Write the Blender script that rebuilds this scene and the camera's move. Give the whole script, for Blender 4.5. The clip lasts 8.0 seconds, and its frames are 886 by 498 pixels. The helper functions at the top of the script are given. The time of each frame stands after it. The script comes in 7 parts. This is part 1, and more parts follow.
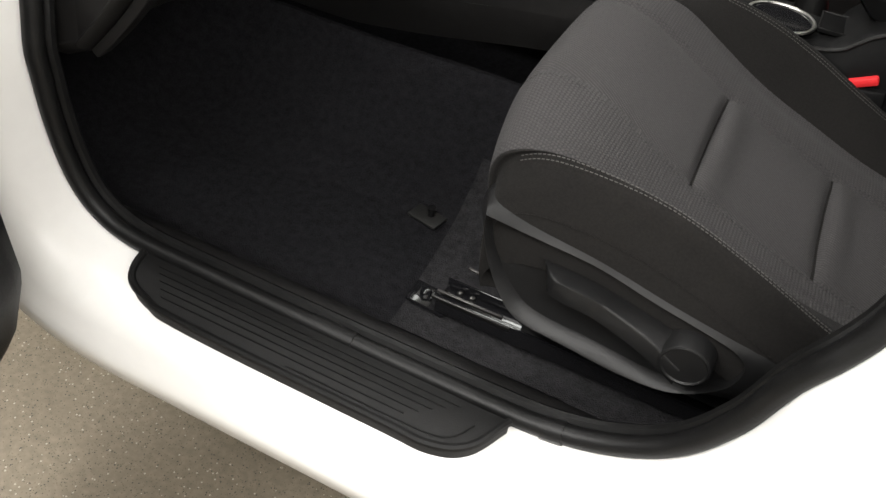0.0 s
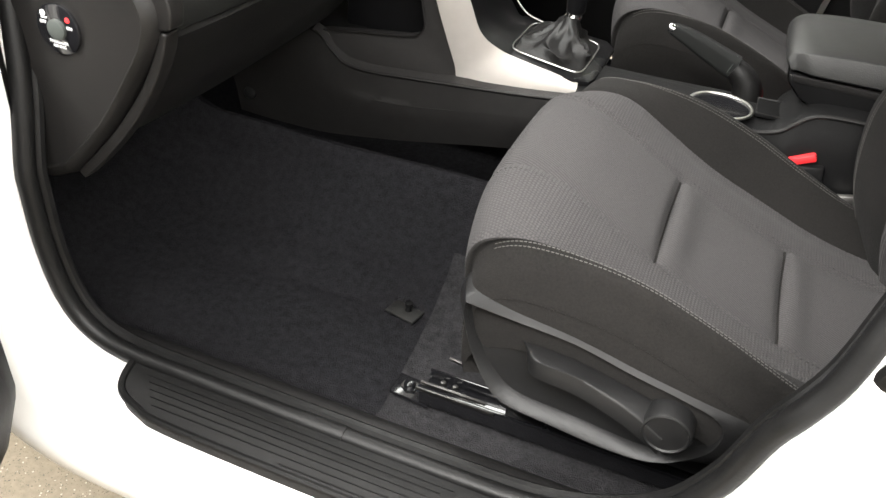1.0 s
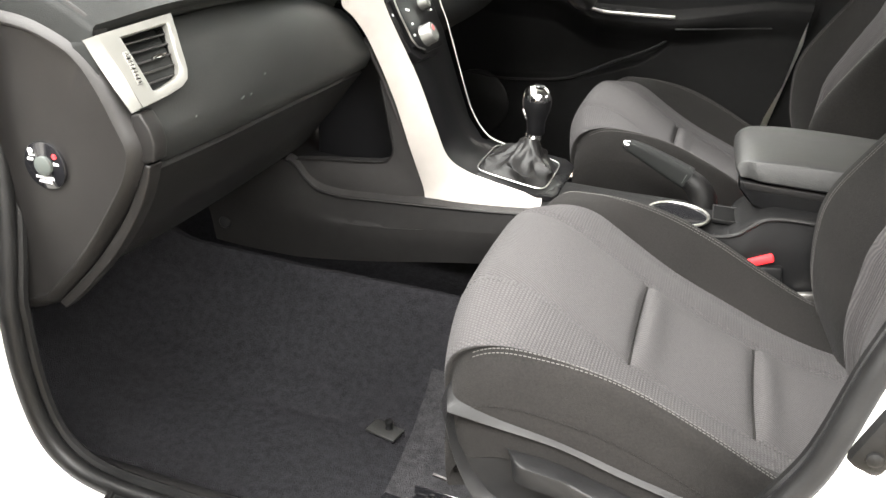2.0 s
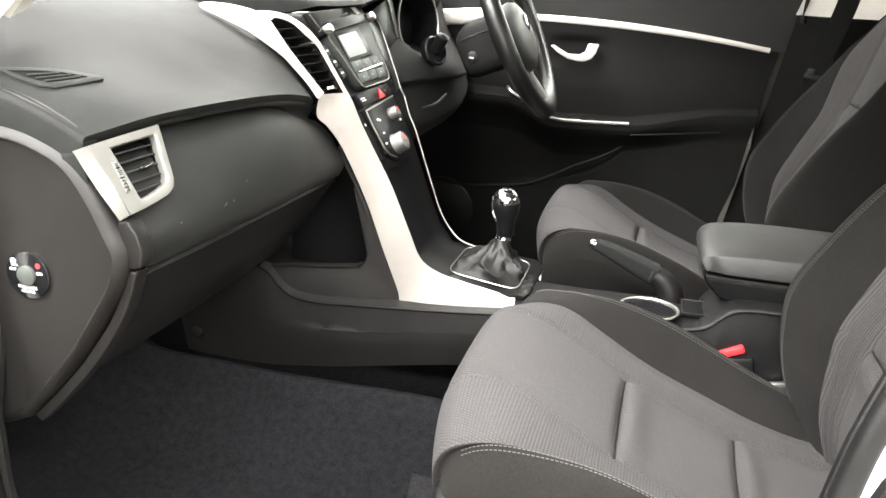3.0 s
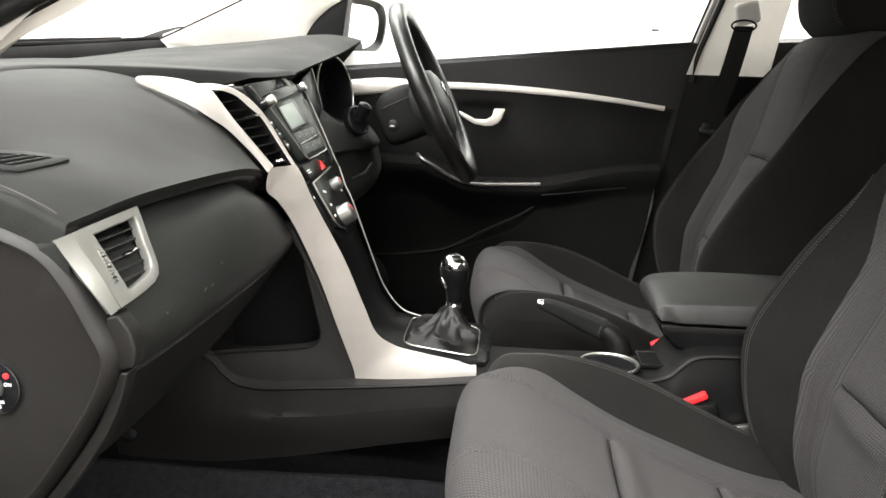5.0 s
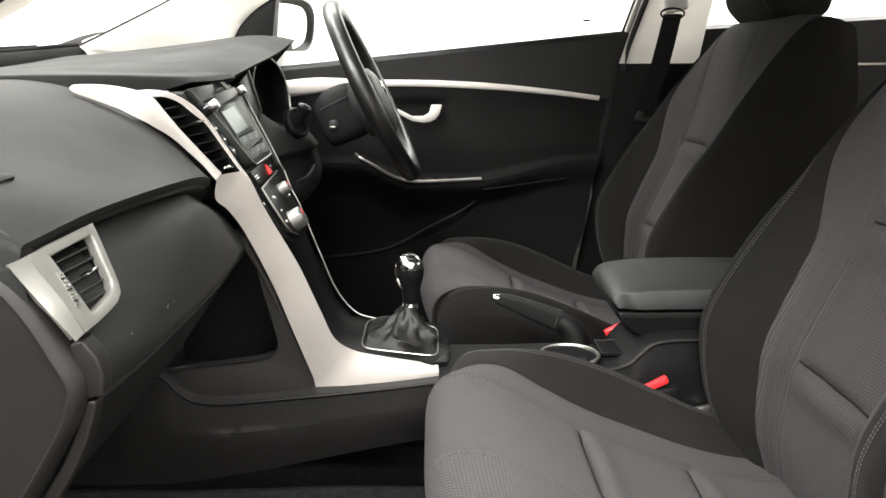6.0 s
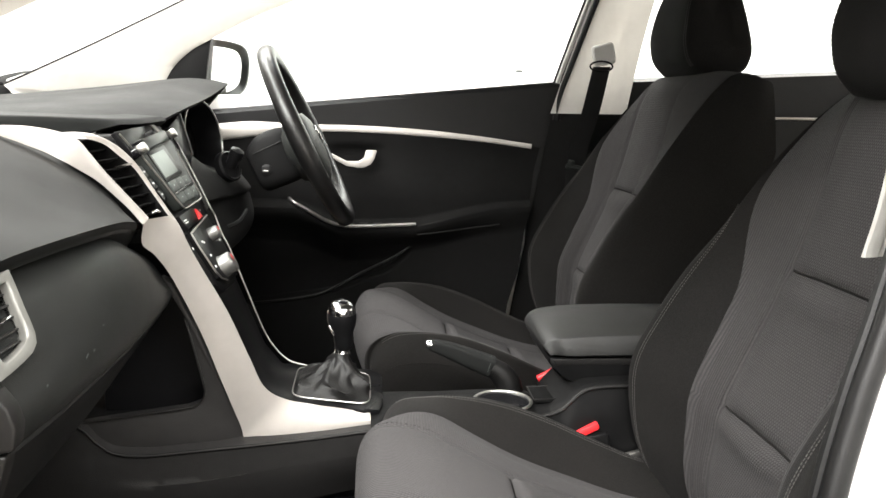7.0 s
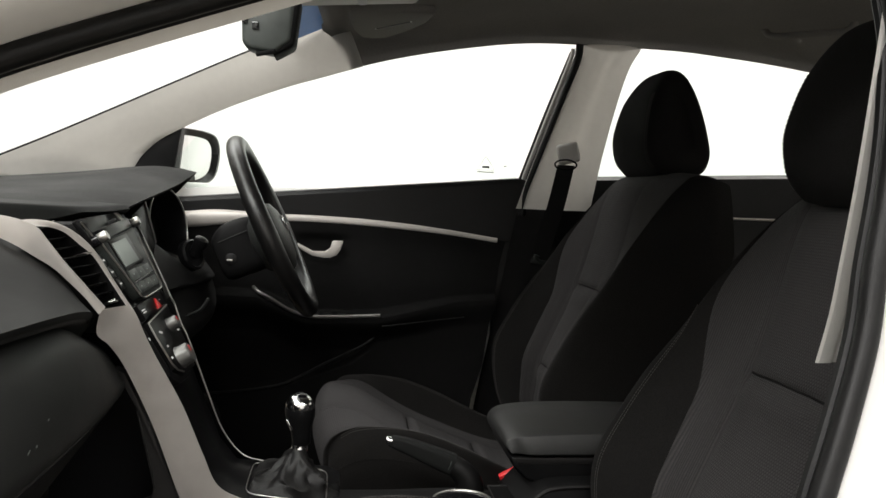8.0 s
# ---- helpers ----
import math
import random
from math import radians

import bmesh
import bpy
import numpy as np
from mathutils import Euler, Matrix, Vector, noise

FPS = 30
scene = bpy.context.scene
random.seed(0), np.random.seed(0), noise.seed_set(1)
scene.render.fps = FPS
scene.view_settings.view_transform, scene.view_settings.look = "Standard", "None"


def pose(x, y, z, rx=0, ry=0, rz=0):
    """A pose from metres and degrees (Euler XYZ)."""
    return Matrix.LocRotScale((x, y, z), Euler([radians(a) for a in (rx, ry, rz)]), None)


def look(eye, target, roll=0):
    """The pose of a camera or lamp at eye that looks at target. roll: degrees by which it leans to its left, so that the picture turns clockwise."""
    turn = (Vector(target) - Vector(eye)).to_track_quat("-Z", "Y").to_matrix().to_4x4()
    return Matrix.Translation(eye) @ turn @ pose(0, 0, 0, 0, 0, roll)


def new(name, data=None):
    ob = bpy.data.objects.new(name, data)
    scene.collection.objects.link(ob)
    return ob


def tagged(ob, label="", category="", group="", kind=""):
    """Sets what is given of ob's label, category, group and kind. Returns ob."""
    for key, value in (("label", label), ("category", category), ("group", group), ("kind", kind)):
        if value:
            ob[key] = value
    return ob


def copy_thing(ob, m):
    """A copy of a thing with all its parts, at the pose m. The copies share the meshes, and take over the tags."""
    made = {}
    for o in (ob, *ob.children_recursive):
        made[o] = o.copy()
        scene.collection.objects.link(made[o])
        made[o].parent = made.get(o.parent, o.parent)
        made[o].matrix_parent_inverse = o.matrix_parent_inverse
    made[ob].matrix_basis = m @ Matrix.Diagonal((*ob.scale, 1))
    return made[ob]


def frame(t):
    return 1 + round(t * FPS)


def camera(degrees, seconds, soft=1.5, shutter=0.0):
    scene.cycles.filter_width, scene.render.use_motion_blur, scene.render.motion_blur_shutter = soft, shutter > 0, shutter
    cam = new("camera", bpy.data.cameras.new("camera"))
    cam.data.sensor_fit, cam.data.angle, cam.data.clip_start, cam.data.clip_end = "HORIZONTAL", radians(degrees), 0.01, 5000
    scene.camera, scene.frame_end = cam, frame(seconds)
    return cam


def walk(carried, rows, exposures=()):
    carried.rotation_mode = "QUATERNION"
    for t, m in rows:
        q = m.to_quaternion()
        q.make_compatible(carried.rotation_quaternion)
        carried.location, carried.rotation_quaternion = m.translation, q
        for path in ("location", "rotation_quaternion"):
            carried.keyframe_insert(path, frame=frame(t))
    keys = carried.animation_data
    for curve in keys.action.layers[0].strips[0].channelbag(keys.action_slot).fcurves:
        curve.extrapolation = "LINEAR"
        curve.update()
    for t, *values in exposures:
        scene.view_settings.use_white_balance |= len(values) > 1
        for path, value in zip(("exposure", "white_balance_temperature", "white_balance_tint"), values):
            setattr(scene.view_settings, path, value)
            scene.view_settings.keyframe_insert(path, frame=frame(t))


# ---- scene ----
cam = camera(56.8, 8.0)
PATH = [
    (0, (0.244, -1.231, 1.045), (-0.268, 0.157, -0.301), 8.6),
    (0.5, (0.244, -1.25, 1.051), (-0.275, 0.216, -0.206), 7.3),
    (1, (0.245, -1.271, 1.058), (-0.272, 0.285, -0.086), 6.0),
    (1.5, (0.248, -1.287, 1.059), (-0.269, 0.355, 0.04), 5.1),
    (2, (0.249, -1.299, 1.059), (-0.273, 0.42, 0.181), 4.0),
    (3.5, (0.205, -1.326, 1.049), (-0.208, 0.557, 0.517), 3.0),
    (4, (0.167, -1.326, 1.045), (-0.161, 0.589, 0.572), 2.7),
    (5.5, (0.058, -1.301, 1.035), (-0.011, 0.646, 0.584), 0.7),
    (6, (0.044, -1.294, 1.035), (0.066, 0.653, 0.578), -0.3),
    (6.5, (0.045, -1.29, 1.037), (0.15, 0.661, 0.609), 0.2),
    (7, (0.048, -1.293, 1.039), (0.227, 0.667, 0.687), 0.9),
    (7.5, (0.053, -1.296, 1.047), (0.274, 0.677, 0.807), 1.4),
    (8, (0.056, -1.293, 1.048), (0.308, 0.687, 0.912), 2.3),
]
EXPOSURE = [(0, -3.0), (0.5, -2.5), (1.0, -1.82), (1.5, -1.25), (2.0, -0.9), (3.5, -1.18), (4.0, -1.68), (5.5, -1.88), (6.5, -1.85), (7.0, -1.85), (7.5, -2.63), (8.0, -3.42)]
walk(cam, [(t, look(eye, target, roll)) for t, eye, target, roll in PATH], EXPOSURE)

# ---- world and lights ----
world = bpy.data.worlds.new("booth_air")
scene.world = world
world.use_nodes = True
world.node_tree.nodes["Background"].inputs[0].default_value = (1.0, 0.98, 0.95, 1)
world.node_tree.nodes["Background"].inputs[1].default_value = 0.25


def lamp(name, loc, target, sx, sy, watts, colour=(1.0, 0.98, 0.95)):
    data = bpy.data.lights.new(name, "AREA")
    data.shape, data.size, data.size_y, data.energy, data.color = "RECTANGLE", sx, sy, watts, colour
    ob = new(name, data)
    ob.matrix_world = look(loc, target)
    return ob


# ceiling strip lights of the booth
lamp("ceiling_light_near", (0.0, -2.6, 3.05), (0.0, -1.8, 0.0), 6.4, 1.1, 2400)
lamp("ceiling_light_far", (0.6, 2.1, 3.05), (0.6, 2.9, 0.0), 7.4, 0.8, 1900)
lamp("ceiling_light_front", (-1.25, -0.7, 3.05), (-1.25, -0.7, 0.0), 1.0, 4.4, 950)

# ---- materials ----


def mat(name, colour, rough=0.5, metal=0.0, var=0.15, scale=60.0, bump=0.0, bump_scale=400.0, coat=0.0,
        sheen=0.0, stain=6.0, spec=0.5):
    """A surface with colour variation at two scales and a fine relief."""
    m = bpy.data.materials.new(name)
    m.use_nodes = True
    nt = m.node_tree
    p = nt.nodes["Principled BSDF"]
    p.inputs["Roughness"].default_value, p.inputs["Metallic"].default_value = rough, metal
    p.inputs["Coat Weight"].default_value, p.inputs["Sheen Weight"].default_value = coat, sheen
    p.inputs["Specular IOR Level"].default_value = spec
    co = nt.nodes.new("ShaderNodeTexCoord")
    fine, wide = nt.nodes.new("ShaderNodeTexNoise"), nt.nodes.new("ShaderNodeTexNoise")
    fine.inputs["Scale"].default_value, wide.inputs["Scale"].default_value = scale, stain
    fine.inputs["Detail"].default_value = wide.inputs["Detail"].default_value = 4
    add = nt.nodes.new("ShaderNodeMath")
    add.operation = "ADD"
    ramp = nt.nodes.new("ShaderNodeMapRange")
    ramp.inputs[1].default_value, ramp.inputs[2].default_value = 0.7, 1.3
    ramp.inputs[3].default_value, ramp.inputs[4].default_value = 1 - var, 1 + var
    mul = nt.nodes.new("ShaderNodeVectorMath")
    mul.operation = "SCALE"
    mul.inputs[0].default_value = colour
    for n in (fine, wide):
        nt.links.new(co.outputs["Object"], n.inputs["Vector"])
    nt.links.new(fine.outputs[0], add.inputs[0])
    nt.links.new(wide.outputs[0], add.inputs[1])
    nt.links.new(add.outputs[0], ramp.inputs[0])
    nt.links.new(ramp.outputs[0], mul.inputs["Scale"])
    nt.links.new(mul.outputs[0], p.inputs["Base Color"])
    rr = nt.nodes.new("ShaderNodeMapRange")
    rr.inputs[1].default_value, rr.inputs[2].default_value = 0.3, 0.7
    rr.inputs[3].default_value, rr.inputs[4].default_value = rough * 0.88, min(1.0, rough * 1.12)
    nt.links.new(wide.outputs[0], rr.inputs[0])
    nt.links.new(rr.outputs[0], p.inputs["Roughness"])
    if bump:
        grain = nt.nodes.new("ShaderNodeTexNoise")
        grain.inputs["Scale"].default_value, grain.inputs["Detail"].default_value = bump_scale, 3
        nt.links.new(co.outputs["Object"], grain.inputs["Vector"])
        b = nt.nodes.new("ShaderNodeBump")
        b.inputs["Strength"].default_value, b.inputs["Distance"].default_value = bump, 0.001
        nt.links.new(grain.outputs[0], b.inputs["Height"])
        nt.links.new(b.outputs[0], p.inputs["Normal"])
    return m


def woven(name, light, dark, kind, period, rough=0.9):
    """Seat cloth laid out along its own length and width: fine ribs ("rib") or a honeycomb ("cell")."""
    m = mat(name, light, rough, var=0.22, scale=260, sheen=0.03, spec=0.15)
    nt = m.node_tree
    p = nt.nodes["Principled BSDF"]
    uv = nt.nodes.new("ShaderNodeUVMap")
    uv.uv_map = "cloth"
    k = 2 * math.pi / period
    ways = ((0.35 * k, 0.94 * k, 0),) if kind == "rib" else ((0, k, 0),) if kind == "cord" else ((k, 0, 0), (0.5 * k, 0.866 * k, 0), (0.5 * k, -0.866 * k, 0))
    total = None
    for way in ways:
        dot = nt.nodes.new("ShaderNodeVectorMath")
        dot.operation = "DOT_PRODUCT"
        dot.inputs[1].default_value = way
        wave = nt.nodes.new("ShaderNodeMath")
        wave.operation = "COSINE"
        nt.links.new(uv.outputs[0], dot.inputs[0])
        nt.links.new(dot.outputs["Value"], wave.inputs[0])
        if total is None:
            total = wave.outputs[0]
        else:
            both = nt.nodes.new("ShaderNodeMath")
            both.operation = "ADD"
            nt.links.new(total, both.inputs[0])
            nt.links.new(wave.outputs[0], both.inputs[1])
            total = both.outputs[0]
    lift = nt.nodes.new("ShaderNodeMapRange")
    lift.inputs[1].default_value, lift.inputs[2].default_value = (-0.8, 0.8) if kind in ("rib", "cord") else (-1.3, 0.9)
    nt.links.new(total, lift.inputs[0])
    out = lift.outputs[0]
    old = p.inputs["Base Color"].links[0].from_socket
    mix = nt.nodes.new("ShaderNodeMix")
    mix.data_type = "RGBA"
    mix.inputs[6].default_value = (*dark, 1)
    nt.links.new(old, mix.inputs[7])
    nt.links.new(out, mix.inputs[0])
    nt.links.new(mix.outputs[2], p.inputs["Base Color"])
    b = nt.nodes.new("ShaderNodeBump")
    b.inputs["Strength"].default_value, b.inputs["Distance"].default_value = 0.7, 0.0009
    nt.links.new(out, b.inputs["Height"])
    nt.links.new(b.outputs[0], p.inputs["Normal"])
    return m


M_RIB = woven("grey_ribbed_cloth", (0.0485, 0.0460, 0.0463), (0.0285, 0.0273, 0.0277), "rib", 0.0036)
M_CELL = woven("grey_mesh_cloth", (0.0490, 0.0466, 0.0470), (0.0290, 0.0278, 0.0282), "cell", 0.0040)
M_CORD = woven("grey_corded_cloth", (0.0485, 0.0460, 0.0463), (0.0285, 0.0273, 0.0277), "cord", 0.0038)
M_KNIT = woven("grey_coarse_knit", (0.0475, 0.0451, 0.0454), (0.0285, 0.0273, 0.0277), "cell", 0.0038)
M_DARK = mat("black_cloth", (0.0098, 0.0092, 0.0087), 0.95, var=0.4, scale=420, bump=0.7, bump_scale=800, sheen=0.02, spec=0.10)
M_THREAD = mat("pale_thread", (0.066, 0.063, 0.060), 0.8)
M_HARD = mat("black_grained_plastic", (0.0056, 0.0056, 0.0058), 0.36, var=0.2, bump=0.35, bump_scale=1300, spec=0.26)
M_VALANCE = mat("black_valance_plastic", (0.0075, 0.0075, 0.0077), 0.44, var=0.2, bump=0.3, bump_scale=1300, spec=0.32)
M_TRIM = mat("charcoal_trim_plastic", (0.0078, 0.0076, 0.0075), 0.44, var=0.18, bump=0.4, bump_scale=900, spec=0.22)
M_SOFT = mat("dark_soft_touch_dash", (0.0095, 0.0102, 0.0098), 0.66, var=0.15, bump=0.4, bump_scale=1100, spec=0.16)
M_LID = mat("charcoal_lid_plastic", (0.0125, 0.0131, 0.0126), 0.5, var=0.15, bump=0.4, bump_scale=1100, spec=0.24)
M_CAP = mat("brown_black_end_plastic", (0.0080, 0.0075, 0.0072), 0.5, var=0.12, bump=0.18, bump_scale=1100, spec=0.28)
M_SILVER = mat("satin_silver_paint", (0.62, 0.585, 0.55), 0.36, metal=0.2, var=0.04)
# Darker copy of M_SILVER: the vent surround's dimmer light is in the colour.
M_DIMSILVER = mat("darkened_satin_silver", (0.175, 0.175, 0.163), 0.42, metal=0.4, var=0.05)
M_CONSOLE = mat("charcoal_console_plastic", (0.0205, 0.0197, 0.0194), 0.44, var=0.15, bump=0.45, bump_scale=900, spec=0.28)
M_DOOR = mat("black_door_cloth", (0.0052, 0.0051, 0.0050), 0.85, var=0.2, bump=0.4, bump_scale=900, spec=0.15)
M_CHROME = mat("chrome", (0.8, 0.8, 0.8), 0.12, metal=1.0, var=0.03)
M_KNOB = mat("satin_grey_knob", (0.13, 0.13, 0.125), 0.35, metal=0.7, var=0.05)
M_STEEL = mat("bare_steel", (0.45, 0.44, 0.42), 0.35, metal=1.0, var=0.15)
M_WORN = mat("worn_dark_steel", (0.13, 0.127, 0.122), 0.42, metal=1.0, var=0.3)
M_GLOSS = mat("gloss_black", (0.008, 0.008, 0.009), 0.12, var=0.1, coat=0.3)
M_PIANO = mat("dull_black_panel", (0.006, 0.006, 0.0064), 0.30, var=0.1, spec=0.12)
M_LEATHER = mat("black_leather", (0.0055, 0.0053, 0.0052), 0.46, var=0.25, bump=0.6, bump_scale=420, spec=0.3)
M_RIM = mat("worn_rim_leather", (0.0075, 0.0073, 0.0072), 0.33, var=0.3, bump=0.35, bump_scale=500)
M_VINYL = mat("dark_grey_vinyl", (0.0130, 0.0132, 0.0126), 0.56, var=0.15, bump=0.5, bump_scale=600)
M_RUBBER = mat("black_rubber_seal", (0.0058, 0.0058, 0.0058), 0.42, var=0.25, bump=0.25, bump_scale=500, spec=0.2)
M_SCUFF = mat("black_step_plastic", (0.0055, 0.0055, 0.0055), 0.46, var=0.3, scale=120, bump=0.4, bump_scale=900, spec=0.15)
M_PAD = mat("dark_grey_pad_vinyl", (0.020, 0.0215, 0.020), 0.46, var=0.12, bump=0.3, bump_scale=1100, spec=0.5)
M_DULL = mat("dull_black_plastic", (0.0055, 0.0055, 0.0056), 0.66, var=0.2, bump=0.35, bump_scale=1100, spec=0.12)
M_SCUTTLE = mat("weathered_black_rubber", (0.006, 0.006, 0.006), 0.8, var=0.2, bump=0.3, bump_scale=500, spec=0.05)
M_WHITE = mat("white_car_paint", (0.84, 0.83, 0.81), 0.42, var=0.02, coat=0.15)
M_ROOF = mat("grey_headlining", (0.19, 0.184, 0.176), 0.95, var=0.12, scale=300, bump=0.4, bump_scale=700, spec=0.2)
M_PILLAR = mat("pale_grey_pillar_plastic", (0.62, 0.605, 0.575), 0.55, var=0.03, bump=0.3, bump_scale=900)
M_RED = mat("red_plastic", (0.75, 0.03, 0.035), 0.35, var=0.08)
M_LCD = mat("unlit_display", (0.30, 0.335, 0.315), 0.6, var=0.06)
M_GREYBTN = mat("grey_button_plastic", (0.048, 0.055, 0.051), 0.5, var=0.15)
M_FASCIA = mat("green_grey_fascia", (0.022, 0.025, 0.0235), 0.5, var=0.12, spec=0.25)
M_PRINT = mat("white_print", (0.8, 0.8, 0.8), 0.6)
M_BELT = mat("black_webbing", (0.010, 0.010, 0.010), 0.7, var=0.25, scale=600, bump=0.5, bump_scale=900)
M_WALL = mat("white_booth_wall", (0.84, 0.84, 0.83), 0.8, var=0.02, stain=1.0)
M_DIMWALL = mat("light_cutting_grey", (0.25, 0.25, 0.25), 0.7, var=0.05, stain=1.0)
M_MIRROR = mat("mirror_glass", (0.9, 0.9, 0.9), 0.02, metal=1.0, var=0.0)
M_BLUE = mat("blue_sun_strip", (0.02, 0.12, 0.27), 0.3, var=0.05)


def carpet_material(name, colour):
    m = mat(name, colour, 1.0, var=0.42, scale=420, sheen=0.0, stain=90, spec=0.03)
    nt = m.node_tree
    p = nt.nodes["Principled BSDF"]
    co = nt.nodes["Texture Coordinate"]
    a = nt.nodes.new("ShaderNodeTexNoise")
    a.inputs["Scale"].default_value, a.inputs["Detail"].default_value = 520, 5
    nt.links.new(co.outputs["Object"], a.inputs["Vector"])
    b = nt.nodes.new("ShaderNodeBump")
    b.inputs["Strength"].default_value, b.inputs["Distance"].default_value = 0.9, 0.003
    nt.links.new(a.outputs[0], b.inputs["Height"])
    nt.links.new(b.outputs[0], p.inputs["Normal"])
    return m


def concrete_material():
    m = mat("speckled_concrete", (0.20, 0.17, 0.125), 0.55, var=0.22, scale=90, bump=0.4, bump_scale=160, stain=3)
    nt = m.node_tree
    p = nt.nodes["Principled BSDF"]
    co = nt.nodes["Texture Coordinate"]
    old = p.inputs["Base Color"].links[0].from_socket
    for scale, low, colour in ((150, 0.16, (0.05, 0.045, 0.035)), (95, 0.13, (0.42, 0.39, 0.32)), (260, 0.2, (0.10, 0.085, 0.06))):
        v = nt.nodes.new("ShaderNodeTexVoronoi")
        v.inputs["Scale"].default_value = scale
        nt.links.new(co.outputs["Object"], v.inputs["Vector"])
        lt = nt.nodes.new("ShaderNodeMath")
        lt.operation = "LESS_THAN"
        lt.inputs[1].default_value = low
        nt.links.new(v.outputs["Distance"], lt.inputs[0])
        mix = nt.nodes.new("ShaderNodeMix")
        mix.data_type = "RGBA"
        nt.links.new(lt.outputs[0], mix.inputs[0])
        nt.links.new(old, mix.inputs[6])
        mix.inputs[7].default_value = (*colour, 1)
        old = mix.outputs[2]
    nt.links.new(old, p.inputs["Base Color"])
    return m


def glass_material(name, tint, gloss):
    m = bpy.data.materials.new(name)
    m.use_nodes = True
    nt = m.node_tree
    nt.nodes.remove(nt.nodes["Principled BSDF"])
    out = nt.nodes["Material Output"]
    t, g = nt.nodes.new("ShaderNodeBsdfTransparent"), nt.nodes.new("ShaderNodeBsdfGlossy")
    mix = nt.nodes.new("ShaderNodeMixShader")
    mix.inputs[0].default_value = gloss
    t.inputs[0].default_value = (*tint, 1)
    g.inputs["Roughness"].default_value = 0.03
    nt.links.new(t.outputs[0], mix.inputs[1])
    nt.links.new(g.outputs[0], mix.inputs[2])
    nt.links.new(mix.outputs[0], out.inputs[0])
    return m


M_CARPET = carpet_material("charcoal_carpet", (0.0150, 0.0148, 0.0164))
M_CARPET2 = carpet_material("worn_charcoal_carpet", (0.026, 0.0255, 0.027))
M_CONCRETE = concrete_material()
M_GLASS = glass_material("window_glass", (0.95, 0.985, 0.97), 0.02)

# ---- shape helpers ----


def cat(pts, n):
    """n points evenly by index along a smooth curve through pts."""
    q = [Vector(p) for p in pts]
    m, out = len(q) - 1, []
    if m == 1:
        return [q[0].lerp(q[1], i / (n - 1)) for i in range(n)]
    for i in range(n):
        u = i / (n - 1) * m
        k = min(int(u), m - 1)
        f = u - k
        a = q[k - 1] if k else 2 * q[0] - q[1]
        b, c = q[k], q[k + 1]
        d = q[k + 2] if k + 2 <= m else 2 * q[m] - q[m - 1]
        out.append(0.5 * (2 * b + (c - a) * f + (2 * a - 5 * b + 4 * c - d) * f * f + (3 * b - a - 3 * c + d) * f ** 3))
    return out


def even(pts, step):
    """Points a step apart along a polyline."""
    q = [Vector(p) for p in pts]
    out, left = [q[0].copy()], step
    for a, b in zip(q, q[1:]):
        length = (b - a).length
        s = left
        while s <= length:
            out.append(a.lerp(b, s / length))
            s += step
        left = s - length
    return out


def loft(curves, nu, nv):
    """A grid of nv rows of nu points through the given curves."""
    rows = [cat(c, nu) for c in curves]
    cols = [cat([r[j] for r in rows], nv) for j in range(nu)]
    return [[cols[j][i] for j in range(nu)] for i in range(nv)]


def grid(rows, closed_u=False, closed_v=False, thick=0.0, caps=False):
    bm = bmesh.new()
    v = [[bm.verts.new(p) for p in r] for r in rows]
    nv, nu = len(v), len(v[0])
    for i in range(nv if closed_v else nv - 1):
        for j in range(nu if closed_u else nu - 1):
            bm.faces.new((v[i][j], v[i][(j + 1) % nu], v[(i + 1) % nv][(j + 1) % nu], v[(i + 1) % nv][j]))
    if caps:
        bm.faces.new(v[0][::-1])
        bm.faces.new(v[-1])
    if thick:
        bmesh.ops.solidify(bm, geom=bm.faces[:], thickness=thick)
    bmesh.ops.recalc_face_normals(bm, faces=bm.faces[:])
    return bm


def prism(pts, vec, bevel=0.0, seg=2):
    """A flat outline pushed along vec, with rounded edges."""
    bm = bmesh.new()
    a = [bm.verts.new(p) for p in pts]
    b = [bm.verts.new(Vector(p) + Vector(vec)) for p in pts]
    bm.faces.new(a)
    bm.faces.new(b[::-1])
    for i in range(len(a)):
        k = (i + 1) % len(a)
        bm.faces.new((a[i], a[k], b[k], b[i]))
    bmesh.ops.recalc_face_normals(bm, faces=bm.faces[:])
    if bevel:
        sharp = [e for e in bm.edges if len(e.link_faces) == 2 and e.calc_face_angle(0) > 0.6]
        bmesh.ops.bevel(bm, geom=sharp, offset=bevel, segments=seg, profile=0.5, affect="EDGES", clamp_overlap=True)
    return bm


def box(c, size, bevel=0.003, rot=(0, 0, 0), seg=2):
    bm = bmesh.new()
    bmesh.ops.create_cube(bm, size=1.0, matrix=pose(*c, *rot) @ Matrix.Diagonal((*size, 1)))
    if bevel:
        bmesh.ops.bevel(bm, geom=bm.edges[:], offset=bevel, segments=seg, profile=0.5, affect="EDGES", clamp_overlap=True)
    return bm


